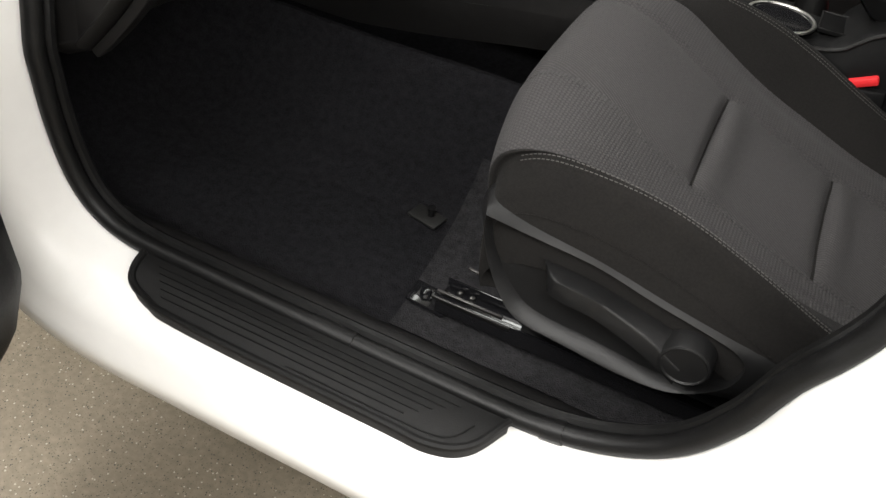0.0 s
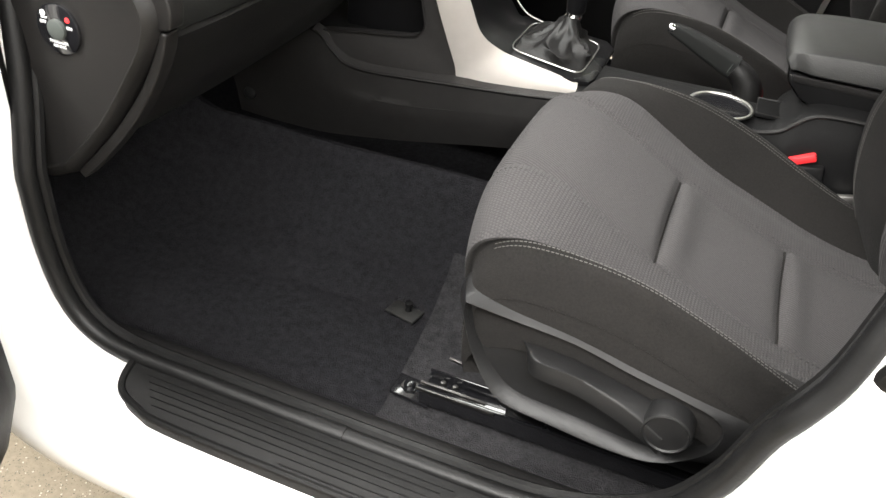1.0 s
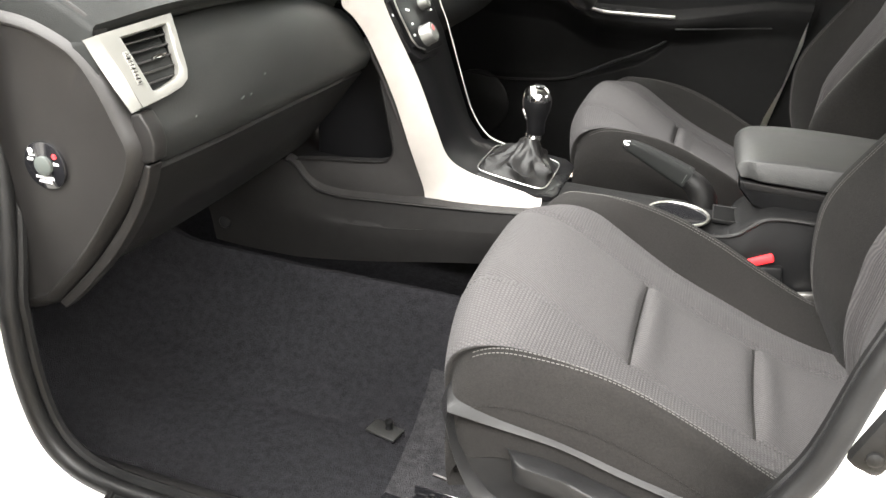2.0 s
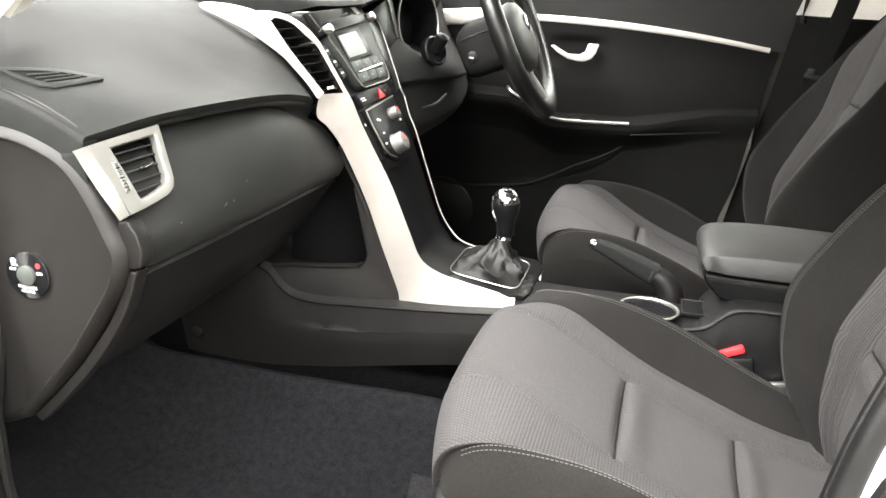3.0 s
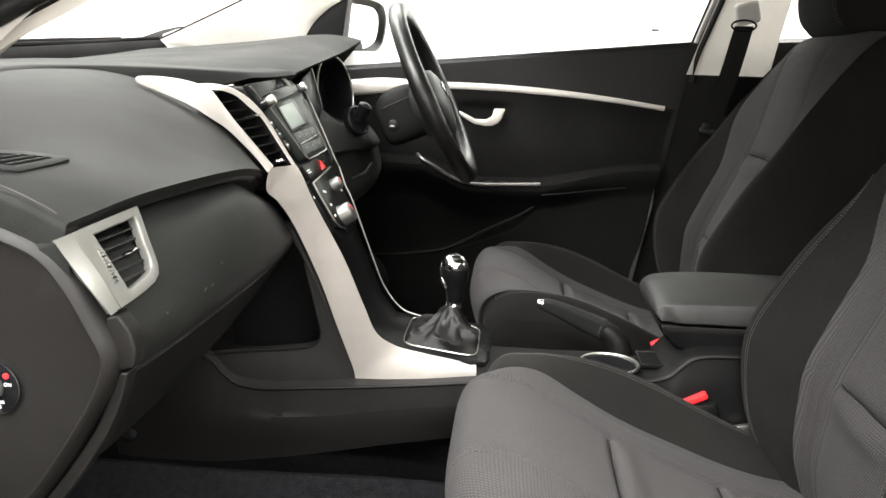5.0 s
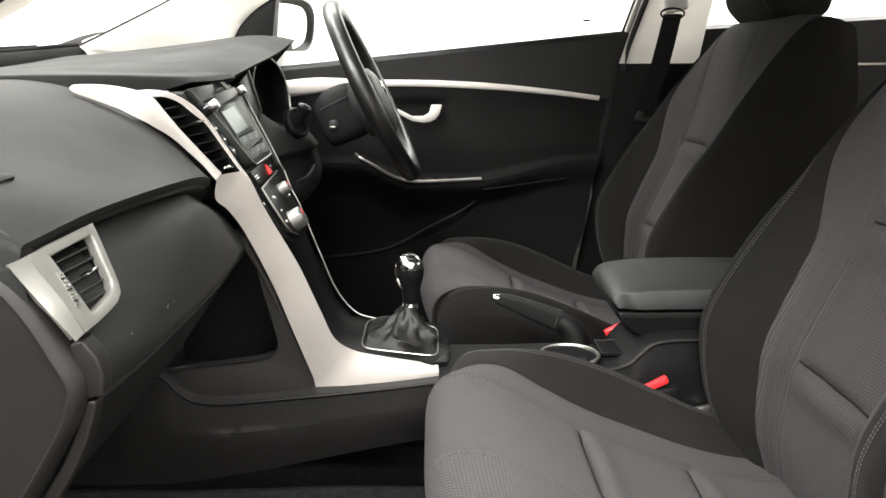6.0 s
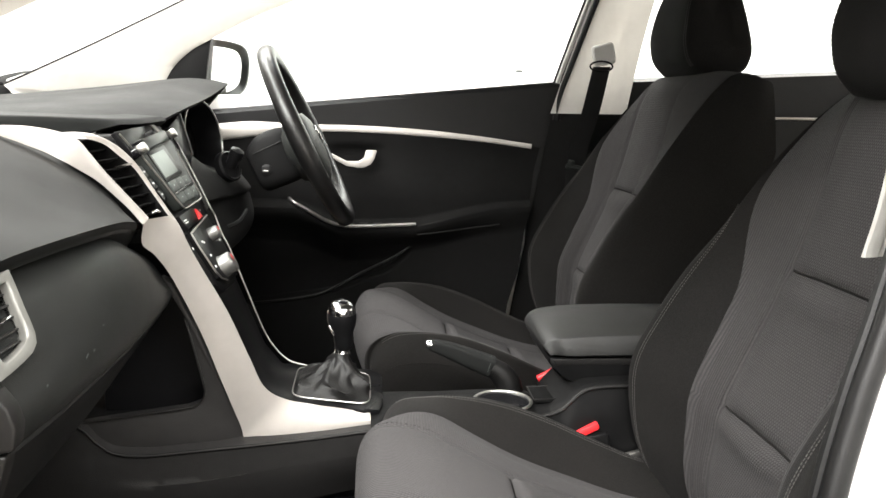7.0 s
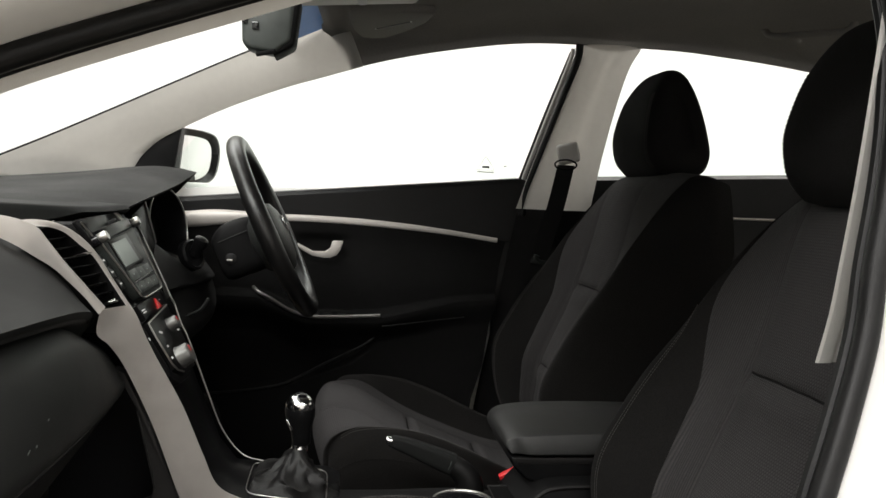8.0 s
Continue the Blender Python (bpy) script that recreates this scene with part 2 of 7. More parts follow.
def laid(rows):
    """A grid with a "cloth" layout in metres across and along the rows."""
    bm = grid(rows)
    lay = bm.loops.layers.uv.new("cloth")
    mid = rows[len(rows) // 2]
    across, along = [0.0], [0.0]
    for a, b in zip(mid, mid[1:]):
        across.append(across[-1] + (b - a).length)
    n = len(mid)
    for a, b in zip(rows, rows[1:]):
        along.append(along[-1] + (b[n // 2] - a[n // 2]).length)
    bm.verts.index_update()
    for f in bm.faces:
        for l in f.loops:
            i, j = divmod(l.vert.index, n)
            wide = (rows[i][-1] - rows[i][0]).length / max(1e-6, (mid[-1] - mid[0]).length)
            l[lay].uv = (along[i], across[j] * wide)
    return bm


def frame_of(way):
    z = Vector(way).normalized()
    x = (Vector((0, 0, 1)) if abs(z.z) < 0.9 else Vector((1, 0, 0))).cross(z).normalized()
    return x, z.cross(x), z


def turned(base, way, profile, n=28):
    """A turned form: profile rows of (radius, height along way)."""
    x, y, z = frame_of(way)
    rows = [[Vector(base) + z * h + (x * math.cos(2 * math.pi * k / n) + y * math.sin(2 * math.pi * k / n)) * max(r, 1e-4)
             for k in range(n)] for r, h in profile]
    return grid(rows, closed_u=True, caps=True)


def tube(path, r, n=10, closed=False, flat=1.0, up=(0, 0, 1)):
    """A round or flattened rod along a path; r may be one number or one a point."""
    q = [Vector(p) for p in path]
    rows, m = [], len(q)
    side = None
    for i in range(m):
        a, b = (q[i - 1], q[(i + 1) % m]) if closed else (q[max(i - 1, 0)], q[min(i + 1, m - 1)])
        t = (b - a).normalized()
        if side is None:
            side = Vector(up).cross(t)
            side = (side if side.length > 1e-3 else Vector((1, 0, 0)).cross(t)).normalized()
        side = (side - t * side.dot(t)).normalized()
        other = t.cross(side)
        rad = r[i] if isinstance(r, (list, tuple)) else r
        rows.append([q[i] + side * rad * math.cos(2 * math.pi * k / n) + other * rad * flat * math.sin(2 * math.pi * k / n) for k in range(n)])
    return grid(rows, closed_u=True, closed_v=closed, caps=not closed)


def join(*bms):
    out = bmesh.new()
    for b in bms:
        me = bpy.data.meshes.new("piece")
        b.to_mesh(me)
        b.free()
        out.from_mesh(me)
        bpy.data.meshes.remove(me)
    return out


def base_of(ob):
    return ob.matrix_basis.translation if ob.parent is None else base_of(ob.parent)


def finish(name, bm, material, origin, smooth=38):
    bm.transform(Matrix.Translation(-Vector(origin)))
    me = bpy.data.meshes.new(name)
    bm.to_mesh(me)
    bm.free()
    me.polygons.foreach_set("use_smooth", [True] * len(me.polygons))
    me.set_sharp_from_angle(angle=radians(smooth))
    me.materials.append(material)
    return me


def thing(name, at, label, category, group="", kind=""):
    ob = new(name)
    ob.location = at
    ob.empty_display_size = 0.05
    return tagged(ob, label, category, group, kind)


def part(name, bm, material, parent, label="", smooth=38):
    ob = new(name, finish(name, bm, material, base_of(parent), smooth))
    ob.parent = parent
    return tagged(ob, label)


def solo(name, bm, material, at, label, category, group="", kind="", smooth=38):
    ob = new(name, finish(name, bm, material, at, smooth))
    ob.location = at
    return tagged(ob, label, category, group, kind)


def words(name, text, size, m, material, parent, label):
    cu = bpy.data.curves.new(name, "FONT")
    cu.body, cu.size, cu.align_x, cu.align_y, cu.extrude = text, size, "CENTER", "CENTER", 0.0002
    tmp = new(name, cu)
    me = bpy.data.meshes.new_from_object(tmp.evaluated_get(bpy.context.evaluated_depsgraph_get()))
    bpy.data.objects.remove(tmp)
    bm = bmesh.new()
    bm.from_mesh(me)
    bm.transform(m)
    return part(name, bm, material, parent, label)


def lerp_table(table, x):
    return float(np.interp(x, [a for a, _ in table], [b for _, b in table]))


def smooth_step(a, b, x):
    t = min(1.0, max(0.0, (x - a) / (b - a)))
    return t * t * (3 - 2 * t)

# ---- the booth ----
solo("floor", box((0, 0, -0.05), (9, 8, 0.1), 0), M_CONCRETE, (0, 0, 0), "speckled sandy concrete garage floor", "floor", kind="structure")
for nm, c, s in (("wall_north", (0, 4.05, 1.6), (9, 0.1, 3.2)), ("wall_south", (0, -4.05, 1.6), (9, 0.1, 3.2)),
                 ("wall_west", (-4.55, 0, 1.6), (0.1, 8.2, 3.2)), ("wall_east", (4.55, 0, 1.6), (0.1, 8.2, 3.2))):
    # The west wall is out of view; its grey lowers light bounced onto the seats.
    plain = nm == "wall_west"
    solo(nm, box(c, s, 0), M_DIMWALL if plain else M_WALL, (c[0], c[1], 0), "unseen end wall, grey to cut bounced light" if plain else "plain white painted booth wall", "wall", kind="structure")
solo("ceiling", box((0, 0, 3.26), (9.2, 8.2, 0.1), 0), M_WALL, (0, 0, 3.21), "plain white booth ceiling", "ceiling", kind="structure")

# ---- car shell ----
shell = thing("car_body", (0, 0, 0.25), "white car body with open front passenger doorway", "car")


def jamb_y(z):
    return -0.765 + 0.19 * max(0.0, z - 0.62) / 0.73


JAMB = [(0.30, 1.312), (0.147, 1.279), (-0.006, 1.224), (-0.206, 1.146), (-0.307, 1.093), (-0.378, 1.051), (-0.422, 0.998), (-0.428, 0.923),
        (-0.402, 0.82), (-0.382, 0.72), (-0.375, 0.62), (-0.372, 0.54), (-0.358, 0.474), (-0.33, 0.434), (-0.28, 0.413), (-0.18, 0.409),
        (-0.02, 0.408), (0.12, 0.409), (0.20, 0.414), (0.262, 0.434), (0.312, 0.472), (0.345, 0.53), (0.366, 0.60),
        (0.396, 0.66), (0.418, 0.74), (0.444, 0.81), (0.470, 0.87), (0.497, 0.94), (0.512, 1.0), (0.532, 1.07), (0.547, 1.14), (0.555, 1.22),
        (0.535, 1.30), (0.45, 1.328)]


def jamb_path(n, out=0.0, dy=0.0, swell=0.0):
    """The doorway's outline, moved outwards in its plane and across the car."""
    pts = cat([Vector((x, 0, z)) for x, z in JAMB + JAMB[:1]], n + 1)[:-1]
    res = []
    for i, p in enumerate(pts):
        t = (pts[(i + 1) % n] - pts[i - 1]).normalized()
        side = Vector((-t.z, 0, t.x))
        if side.dot(p - Vector((0.03, 0, 0.85))) < 0:
            side = -side
        k = 1 + swell * smooth_step(0.46, 0.62, p.z) * (1 - smooth_step(0.9, 1.1, p.z))
        q = p + side * out * k
        res.append(Vector((q.x, jamb_y(p.z) + dy, q.z)))
    return res


N = 220
rows = [jamb_path(N, o, d, w) for o, d, w in ((-0.004, 0.03, 0), (0.0, 0.0, 0), (0.003, -0.035, 0.4), (0.012, -0.062, 1.0),
                                             (0.034, -0.080, 1.6), (0.062, -0.085, 2.0), (0.068, -0.089, 2.0), (0.10, -0.084, 2.2), (0.125, -0.05, 2.4))]
part("door_aperture", grid(rows, closed_u=True), M_WHITE, shell, "glossy white painted sill and pillars", 60)
seal = jamb_path(N, -0.009, 0.008)
part("door_seal", join(tube(seal, 0.0105, 10, True), tube(jamb_path(N, -0.012, 0.024), 0.0065, 8, True)), M_RUBBER, shell,
     "black rubber door weatherstrip")
for x in (-0.055, 0.19):
    k = min(range(N), key=lambda i: abs(seal[i].x - x) + (10 if seal[i].z > 0.6 else 0))
    part("seal_joint", tube([seal[k], seal[k + 1], seal[k + 2]], 0.0115, 10), M_RUBBER, shell)

lo, hi = jamb_path(N, -0.012, 0.022), jamb_path(N, -0.0275, 0.032)
keep = [k for k in range(N) if lo[k].z > 1.0 and lo[k].x < 0.20]
start = next(k for k in keep if (k - 1) % N not in keep)
keep = [(start + k) % N for k in range(len(keep))]
part("upper_trim_strip", grid([[lo[k], lo[k].lerp(hi[k], 0.5) + Vector((0, 0, -0.001)), hi[k], hi[k] + Vector((0, 0.004, 0.001)), hi[k] + Vector((0, 0.03, 0.010))] for k in keep]), M_PILLAR, shell, "pale brown-grey pillar trim edge", 60)

# step plate on the sill
step = thing("sill_step_plate", (-0.05, -0.80, 0.40), "black ribbed plastic step plate on the white sill", "step plate")
out = [(-0.256, -0.772), (-0.246, -0.803), (-0.218, -0.816), (-0.17, -0.8215), (0.05, -0.8225), (0.11, -0.822), (0.145, -0.807), (0.165, -0.772)]
edge = cat([Vector((x, y, 0.0)) for x, y in out], 40)


def step_z(y):
    return 0.4285 - 0.55 * max(0.0, -0.785 - y) ** 1.0 * (0.35 + 8 * max(0.0, -0.785 - y))


rows = []
for f in (0.0, 0.25, 0.5, 0.75, 0.9, 1.0):
    rows.append([Vector((p.x, -0.772 + (p.y + 0.772) * f, 0)) for p in edge])
rows = [[Vector((p.x, p.y, step_z(p.y))) for p in r] for r in rows]
rows.append([p + Vector((0, 0, -0.022)) for p in rows[-1]])
part("plate", grid(rows), M_SCUFF, step)
rows.pop()
part("rim", tube(rows[-1], 0.0042, 8), M_SCUFF, step)
for k, y in enumerate((-0.781, -0.788, -0.795, -0.802, -0.809)):
    p = [Vector((x, y, step_z(y) + 0.0004)) for x in np.linspace(-0.228 + 0.006 * k, 0.118 - 0.011 * k, 24)]
    part("rib", tube(p, 0.0009, 6), M_SCUFF, step)
p = cat([(-0.05, -0.8165, step_z(-0.8165) + 0.0008), (0.06, -0.8165, step_z(-0.8165) + 0.0008), (0.105, -0.8155, step_z(-0.8155) + 0.001), (0.125, -0.809, step_z(-0.809) + 0.001), (0.138, -0.792, step_z(-0.792) + 0.001)], 24)
part("rib", tube(p, 0.0010, 6), M_SCUFF, step)

# inner sill trim, kick panel, B-pillar lower trim
rows = loft([[(x, -0.752, 0.408), (x, -0.735, 0.416), (x, -0.71, 0.408), (x, -0.675, 0.365), (x, -0.648, 0.325), (x, -0.635, 0.300)]
             for x in (-0.44, -0.2, 0.1, 0.6)], 24, 20)
part("sill_trim", grid(rows), M_TRIM, shell, "black plastic inner sill trim")
rows = loft([[(-0.372, -0.752, z), (-0.385, -0.735, z), (-0.42, -0.722, z - 0.005), (-0.60, -0.70, z - 0.01), (-0.9, -0.66, z)] for z in (0.30, 0.5, 0.7, 0.93)], 20, 12)
part("kick_panel", grid(rows), M_TRIM, shell, "black plastic footwell side trim")
rows = loft([[(0.405 + o, jamb_y(z) + 0.03, z), (0.425 + o, jamb_y(z) + 0.05, z), (0.47 + o, jamb_y(z) + 0.07, z), (0.64 + o, jamb_y(z) + 0.07, z)]
             for z, o in ((0.40, -0.07), (0.5, -0.05), (0.62, -0.015), (0.8, 0.035), (0.92, 0.078))], 14, 20)
part("pillar_trim", grid(rows, thick=0.004), M_TRIM, shell, "black lower B-pillar trim")
rows = []
for z, x in ((0.906, 0.518), (0.95, 0.528), (1.0, 0.535), (1.07, 0.544), (1.15, 0.552), (1.25, 0.562), (1.33, 0.570)):
    y = max(-0.592, jamb_y(z) + 0.016)
    x += 0.44 * (y + 0.592)
    rows.append([(x - 0.024, y - 0.004, z), (x - 0.021, y - 0.0065, z), (x - 0.008, y - 0.004, z), (x, y, z), (x + 0.09, y + 0.008, z)])
rows = loft(rows, 10, 24)
part("pillar_trim", grid(rows, thick=0.004), M_PILLAR, shell, "pale grey upper B-pillar trim")
part("door_buffer", join(box((0.395, -0.834, 0.755), (0.024, 0.014, 0.052), 0.007, (0, 18, 0)),
                         turned((0.391, -0.839, 0.744), (0, -1, 0), [(0.005, 0), (0.005, 0.004), (0.003, 0.005)], 12),
                         turned((0.398, -0.839, 0.766), (0, -1, 0), [(0.005, 0), (0.005, 0.004), (0.003, 0.005)], 12)), M_RUBBER, shell, "black door buffer with two screws")

# carpet and floor pan


def carpet_z(x, y):
    a = abs(y + 0.02)
    z = lerp_table([(0.0, 0.30), (0.186, 0.30), (0.203, 0.434), (0.216, 0.436), (0.224, 0.428), (0.248, 0.384), (0.285, 0.354), (0.33, 0.322), (0.40, 0.302), (0.8, 0.30)], a)
    t = max(0.0, -0.47 - x)
    z += 0.62 * t * smooth_step(0, 0.25, t) + 0.012 * smooth_step(-0.6, -0.66, y)
    z += 0.004 * noise.noise(Vector((x * 7, y * 7, 0))) + 0.0012 * noise.noise(Vector((x * 60, y * 60, 3)))
    return z


rows = [[Vector((x, y, carpet_z(x, y))) for y in np.linspace(-0.665, 0.72, 240)] for x in np.linspace(-0.98, 0.9, 160)]
floor = thing("carpet", (0, 0, 0.3), "dark charcoal moulded cabin carpet", "carpet")
part("carpet_sheet", grid(rows), M_CARPET, floor)
rows = [[Vector((-0.030 - 0.075 * v + u, -0.64 + v, carpet_z(-0.030 + u, -0.64 + v) + 0.014 - (0.018 if u == 0 else 0)))
         for v in np.linspace(0, 0.32, 40)] for u in np.r_[0, 0.002, np.linspace(0.01, 0.55, 40)]]
part("seat_carpet", grid(rows), M_CARPET2, floor, "raised charcoal carpet piece under the seat")
part("floor_pan", box((0, 0, 0.22), (2.6, 1.44, 0.05), 0.01), M_TRIM, shell, "dark underbody")
clip = thing("mat_clip", (-0.084, -0.424, 0.303), "small black mat fastening clip on carpet", "mat clip")
part("plate", box((-0.084, -0.424, 0.309), (0.048, 0.030, 0.004), 0.0015, (0, 0, -12)), M_VINYL, clip)
part("hook", join(turned((-0.080, -0.420, 0.310), (0, 0, 1), [(0.006, 0), (0.0045, 0.004), (0.004, 0.010), (0.006, 0.011), (0.006, 0.014), (0.002, 0.015)], 16)), M_HARD, clip)

# ---- dashboard ----
dash = thing("dashboard", (-0.45, 0, 0.6), "dark grey moulded dashboard with soft upper pad", "dashboard")
pad = [[(-0.73, -0.715, 0.965), (-0.60, -0.715, 0.975), (-0.48, -0.715, 0.968), (-0.40, -0.715, 0.9522), (-0.34, -0.715, 0.9392), (-0.29, -0.715, 0.9230), (-0.252, -0.715, 0.9045)],
       [(-0.73, -0.62, 0.985), (-0.60, -0.62, 0.996), (-0.48, -0.62, 0.990), (-0.38, -0.62, 0.967), (-0.31, -0.62, 0.945), (-0.262, -0.62, 0.928), (-0.230, -0.62, 0.915)],
       [(-0.74, -0.45, 1.0), (-0.60, -0.45, 1.011), (-0.48, -0.45, 1.008), (-0.39, -0.45, 0.992), (-0.31, -0.45, 0.962), (-0.25, -0.45, 0.932), (-0.210, -0.45, 0.913)],
       [(-0.74, -0.30, 1.008), (-0.61, -0.30, 1.016), (-0.50, -0.30, 1.014), (-0.42, -0.30, 1.005), (-0.36, -0.30, 0.984), (-0.29, -0.30, 0.945), (-0.230, -0.30, 0.893)],
       [(-0.74, -0.255, 1.010), (-0.61, -0.255, 1.017), (-0.50, -0.255, 1.015), (-0.42, -0.255, 1.004), (-0.36, -0.255, 0.980), (-0.29, -0.255, 0.940), (-0.240, -0.255, 0.880)]]
rows = loft(pad, 60, 60)
lip = [[r[-1] + Vector((-0.004, 0, -0.008)) for r in rows], [r[-1] + Vector((-0.03, 0, -0.016)) for r in rows]]
rows = [r + [lip[0][i], lip[1][i]] for i, r in enumerate(rows)]
pad_rows = [[p.copy() for p in r] for r in rows]
edge_of_pad = [r[-3] for r in rows]
rows = [[p + Vector((0, -0.003, -0.045)) for p in rows[0]], [p + Vector((0, -0.006, -0.008)) for p in rows[0]], [p + Vector((0, -0.004, -0.002)) for p in rows[0]]] + rows
part("upper_pad", grid(rows), M_SOFT, dash, "dark grey-green soft upper pad", 50)
brow = cat([(-0.375, -0.660, 0.945), (-0.405, -0.615, 0.970), (-0.438, -0.555, 0.9890), (-0.478, -0.455, 1.0105), (-0.486, -0.367, 1.0160), (-0.466, -0.293, 1.0165), (-0.418, -0.243, 1.0160), (-0.370, -0.193, 1.0145), (-0.325, -0.138, 1.0115), (-0.290, -0.073, 1.0095), (-0.264, -0.012, 1.0120)], 90)
rows = []
for p in brow:
    deep = lerp_table([(-0.66, 0.004), (-0.50, 0.006), (-0.36, 0.012), (-0.28, 0.020), (-0.16, 0.022), (-0.105, 0.008), (0.0, 0.006)], p.y)
    back = Vector((-0.75, p.y + 0.10 * smooth_step(-0.35, -0.05, p.y), 1.004 + 0.014 * smooth_step(-0.5, 0.0, p.y) - 0.03 * smooth_step(-0.45, -0.68, p.y)))
    run = [back.lerp(p, f) + Vector((0, 0, 0.005 * math.sin(math.pi * f))) for f in np.linspace(0, 0.97, 26)]
    run += [p + Vector((0.0012, -0.0004, -0.0006)), p + Vector((0.0030, -0.001, -0.0026)), p + Vector((0.0052, -0.0016, -0.4 * deep - 0.001)), p + Vector((0.008, -0.003, -deep)), p + Vector((0.002, -0.001, -deep - 0.004)), p + Vector((-0.04, 0, -deep - 0.012))]
    rows.append(run)
tip = rows[-1]
rows.append([p + Vector((-0.004, 0.010, -0.003)) for p in tip])
rows.append([p + Vector((-0.03, 0.045, -0.012)) for p in tip])
part("centre_pad", grid(rows), M_SOFT, dash, "dark grey soft top pad with rounded brow", 50)
hood = [[(-0.72, -0.06, 1.012), (-0.50, -0.06, 1.016), (-0.37, -0.06, 1.012), (-0.32, -0.06, 1.004), (-0.285, -0.06, 0.990)],
        [(-0.72, 0.10, 1.016), (-0.50, 0.10, 1.027), (-0.36, 0.10, 1.032), (-0.30, 0.10, 1.028), (-0.256, 0.10, 1.021)],
        [(-0.71, 0.28, 1.027), (-0.50, 0.28, 1.043), (-0.35, 0.28, 1.056), (-0.28, 0.28, 1.052), (-0.246, 0.28, 1.043)],
        [(-0.70, 0.44, 1.040), (-0.50, 0.44, 1.055), (-0.35, 0.44, 1.075), (-0.28, 0.44, 1.075), (-0.240, 0.44, 1.068)],
        [(-0.69, 0.54, 1.042), (-0.50, 0.54, 1.062), (-0.36, 0.54, 1.078), (-0.30, 0.54, 1.074), (-0.262, 0.54, 1.064)],
        [(-0.68, 0.70, 1.040), (-0.50, 0.70, 1.048), (-0.40, 0.70, 1.050), (-0.36, 0.70, 1.030), (-0.34, 0.70, 1.01)]]
rows = loft(hood, 40, 60)
rows = [r + [r[-1] + Vector((-0.003, 0, -0.005)), r[-1] + Vector((-0.05, 0, -0.004)), r[-1] + Vector((-0.10, 0, -0.02))] for r in rows]
part("instrument_hood", grid(rows), M_SOFT, dash, "dark grey instrument hood", 50)
# glovebox front and underside
face = [[(-0.272, -0.702, 0.886), (-0.246, -0.702, 0.862), (-0.226, -0.702, 0.823), (-0.216, -0.702, 0.803), (-0.226, -0.702, 0.775), (-0.245, -0.702, 0.745), (-0.29, -0.702, 0.685), (-0.36, -0.702, 0.615), (-0.50, -0.702, 0.57)],
        [(-0.250, -0.60, 0.895), (-0.226, -0.60, 0.872), (-0.208, -0.60, 0.83), (-0.203, -0.60, 0.802), (-0.210, -0.60, 0.780), (-0.231, -0.60, 0.748), (-0.276, -0.60, 0.68), (-0.350, -0.60, 0.612), (-0.50, -0.60, 0.575)],
        [(-0.236, -0.42, 0.8935), (-0.214, -0.42, 0.873), (-0.200, -0.42, 0.835), (-0.196, -0.42, 0.80), (-0.204, -0.42, 0.780), (-0.228, -0.42, 0.748), (-0.272, -0.42, 0.68), (-0.352, -0.42, 0.608), (-0.50, -0.42, 0.57)],
        [(-0.262, -0.20, 0.842), (-0.240, -0.20, 0.826), (-0.222, -0.20, 0.800), (-0.214, -0.20, 0.785), (-0.222, -0.20, 0.765), (-0.242, -0.20, 0.738), (-0.285, -0.20, 0.68), (-0.358, -0.20, 0.605), (-0.50, -0.20, 0.57)]]
rows = loft(face, 70, 60)
split = 36
band = []
for y in np.linspace(-0.705, -0.225, 40):
    u = [p.y for p in edge_of_pad]
    px, pz = float(np.interp(y, u, [p.x for p in edge_of_pad])), float(np.interp(y, u, [p.z for p in edge_of_pad]))
    v = [r[0].y for r in rows]
    gx, gz = float(np.interp(y, v, [r[2].x for r in rows])), float(np.interp(y, v, [r[2].z for r in rows]))
    band.append([Vector((px - 0.006, y, pz - 0.007)), Vector((px - 0.010, y, pz - 0.014)), Vector((gx - 0.009, y, gz + 0.005)), Vector((gx - 0.005, y, gz - 0.004))])
part("recess_band", grid([cat(r, 8) for r in band]), M_LID, dash, "black recessed band below the pad", 60)
part("glovebox", grid([r[:split] + [r[split - 1] + Vector((-0.004, 0, -0.002)), r[split - 1] + Vector((-0.014, 0, 0.0))] for r in rows]), M_LID, dash, "dark glovebox lid", 50)
part("lower_dash", grid([[p + Vector((-0.010, 0, 0.008)) if j == 0 else p + Vector((-0.004, 0, 0)) if j == 1 else p for j, p in enumerate(r[split:])] for r in rows]), M_TRIM, dash, "black lower dash panel", 50)
for x, y, z, w in ((-0.2008, -0.5702, 0.8128, 0.009), (-0.1994, -0.5560, 0.8134, 0.005), (-0.2078, -0.6439, 0.8116, 0.004), (-0.2000, -0.5255, 0.8285, 0.004)):
    part("scuff", box((x, y, z), (0.0008, w, 0.0016), 0.0003, (12, 0, 8)), M_GREYBTN, dash, "pale scuff on the glovebox lid")
# end panel beside the door
cap = [(-0.385, 0.915), (-0.33, 0.912), (-0.298, 0.904), (-0.268, 0.889), (-0.246, 0.861), (-0.228, 0.826), (-0.217, 0.800), (-0.222, 0.775), (-0.238, 0.745),
       (-0.284, 0.676), (-0.337, 0.616), (-0.356, 0.600), (-0.395, 0.596), (-0.40, 0.70), (-0.398, 0.80)]
mid = Vector((-0.325, 0, 0.765))
rings = []
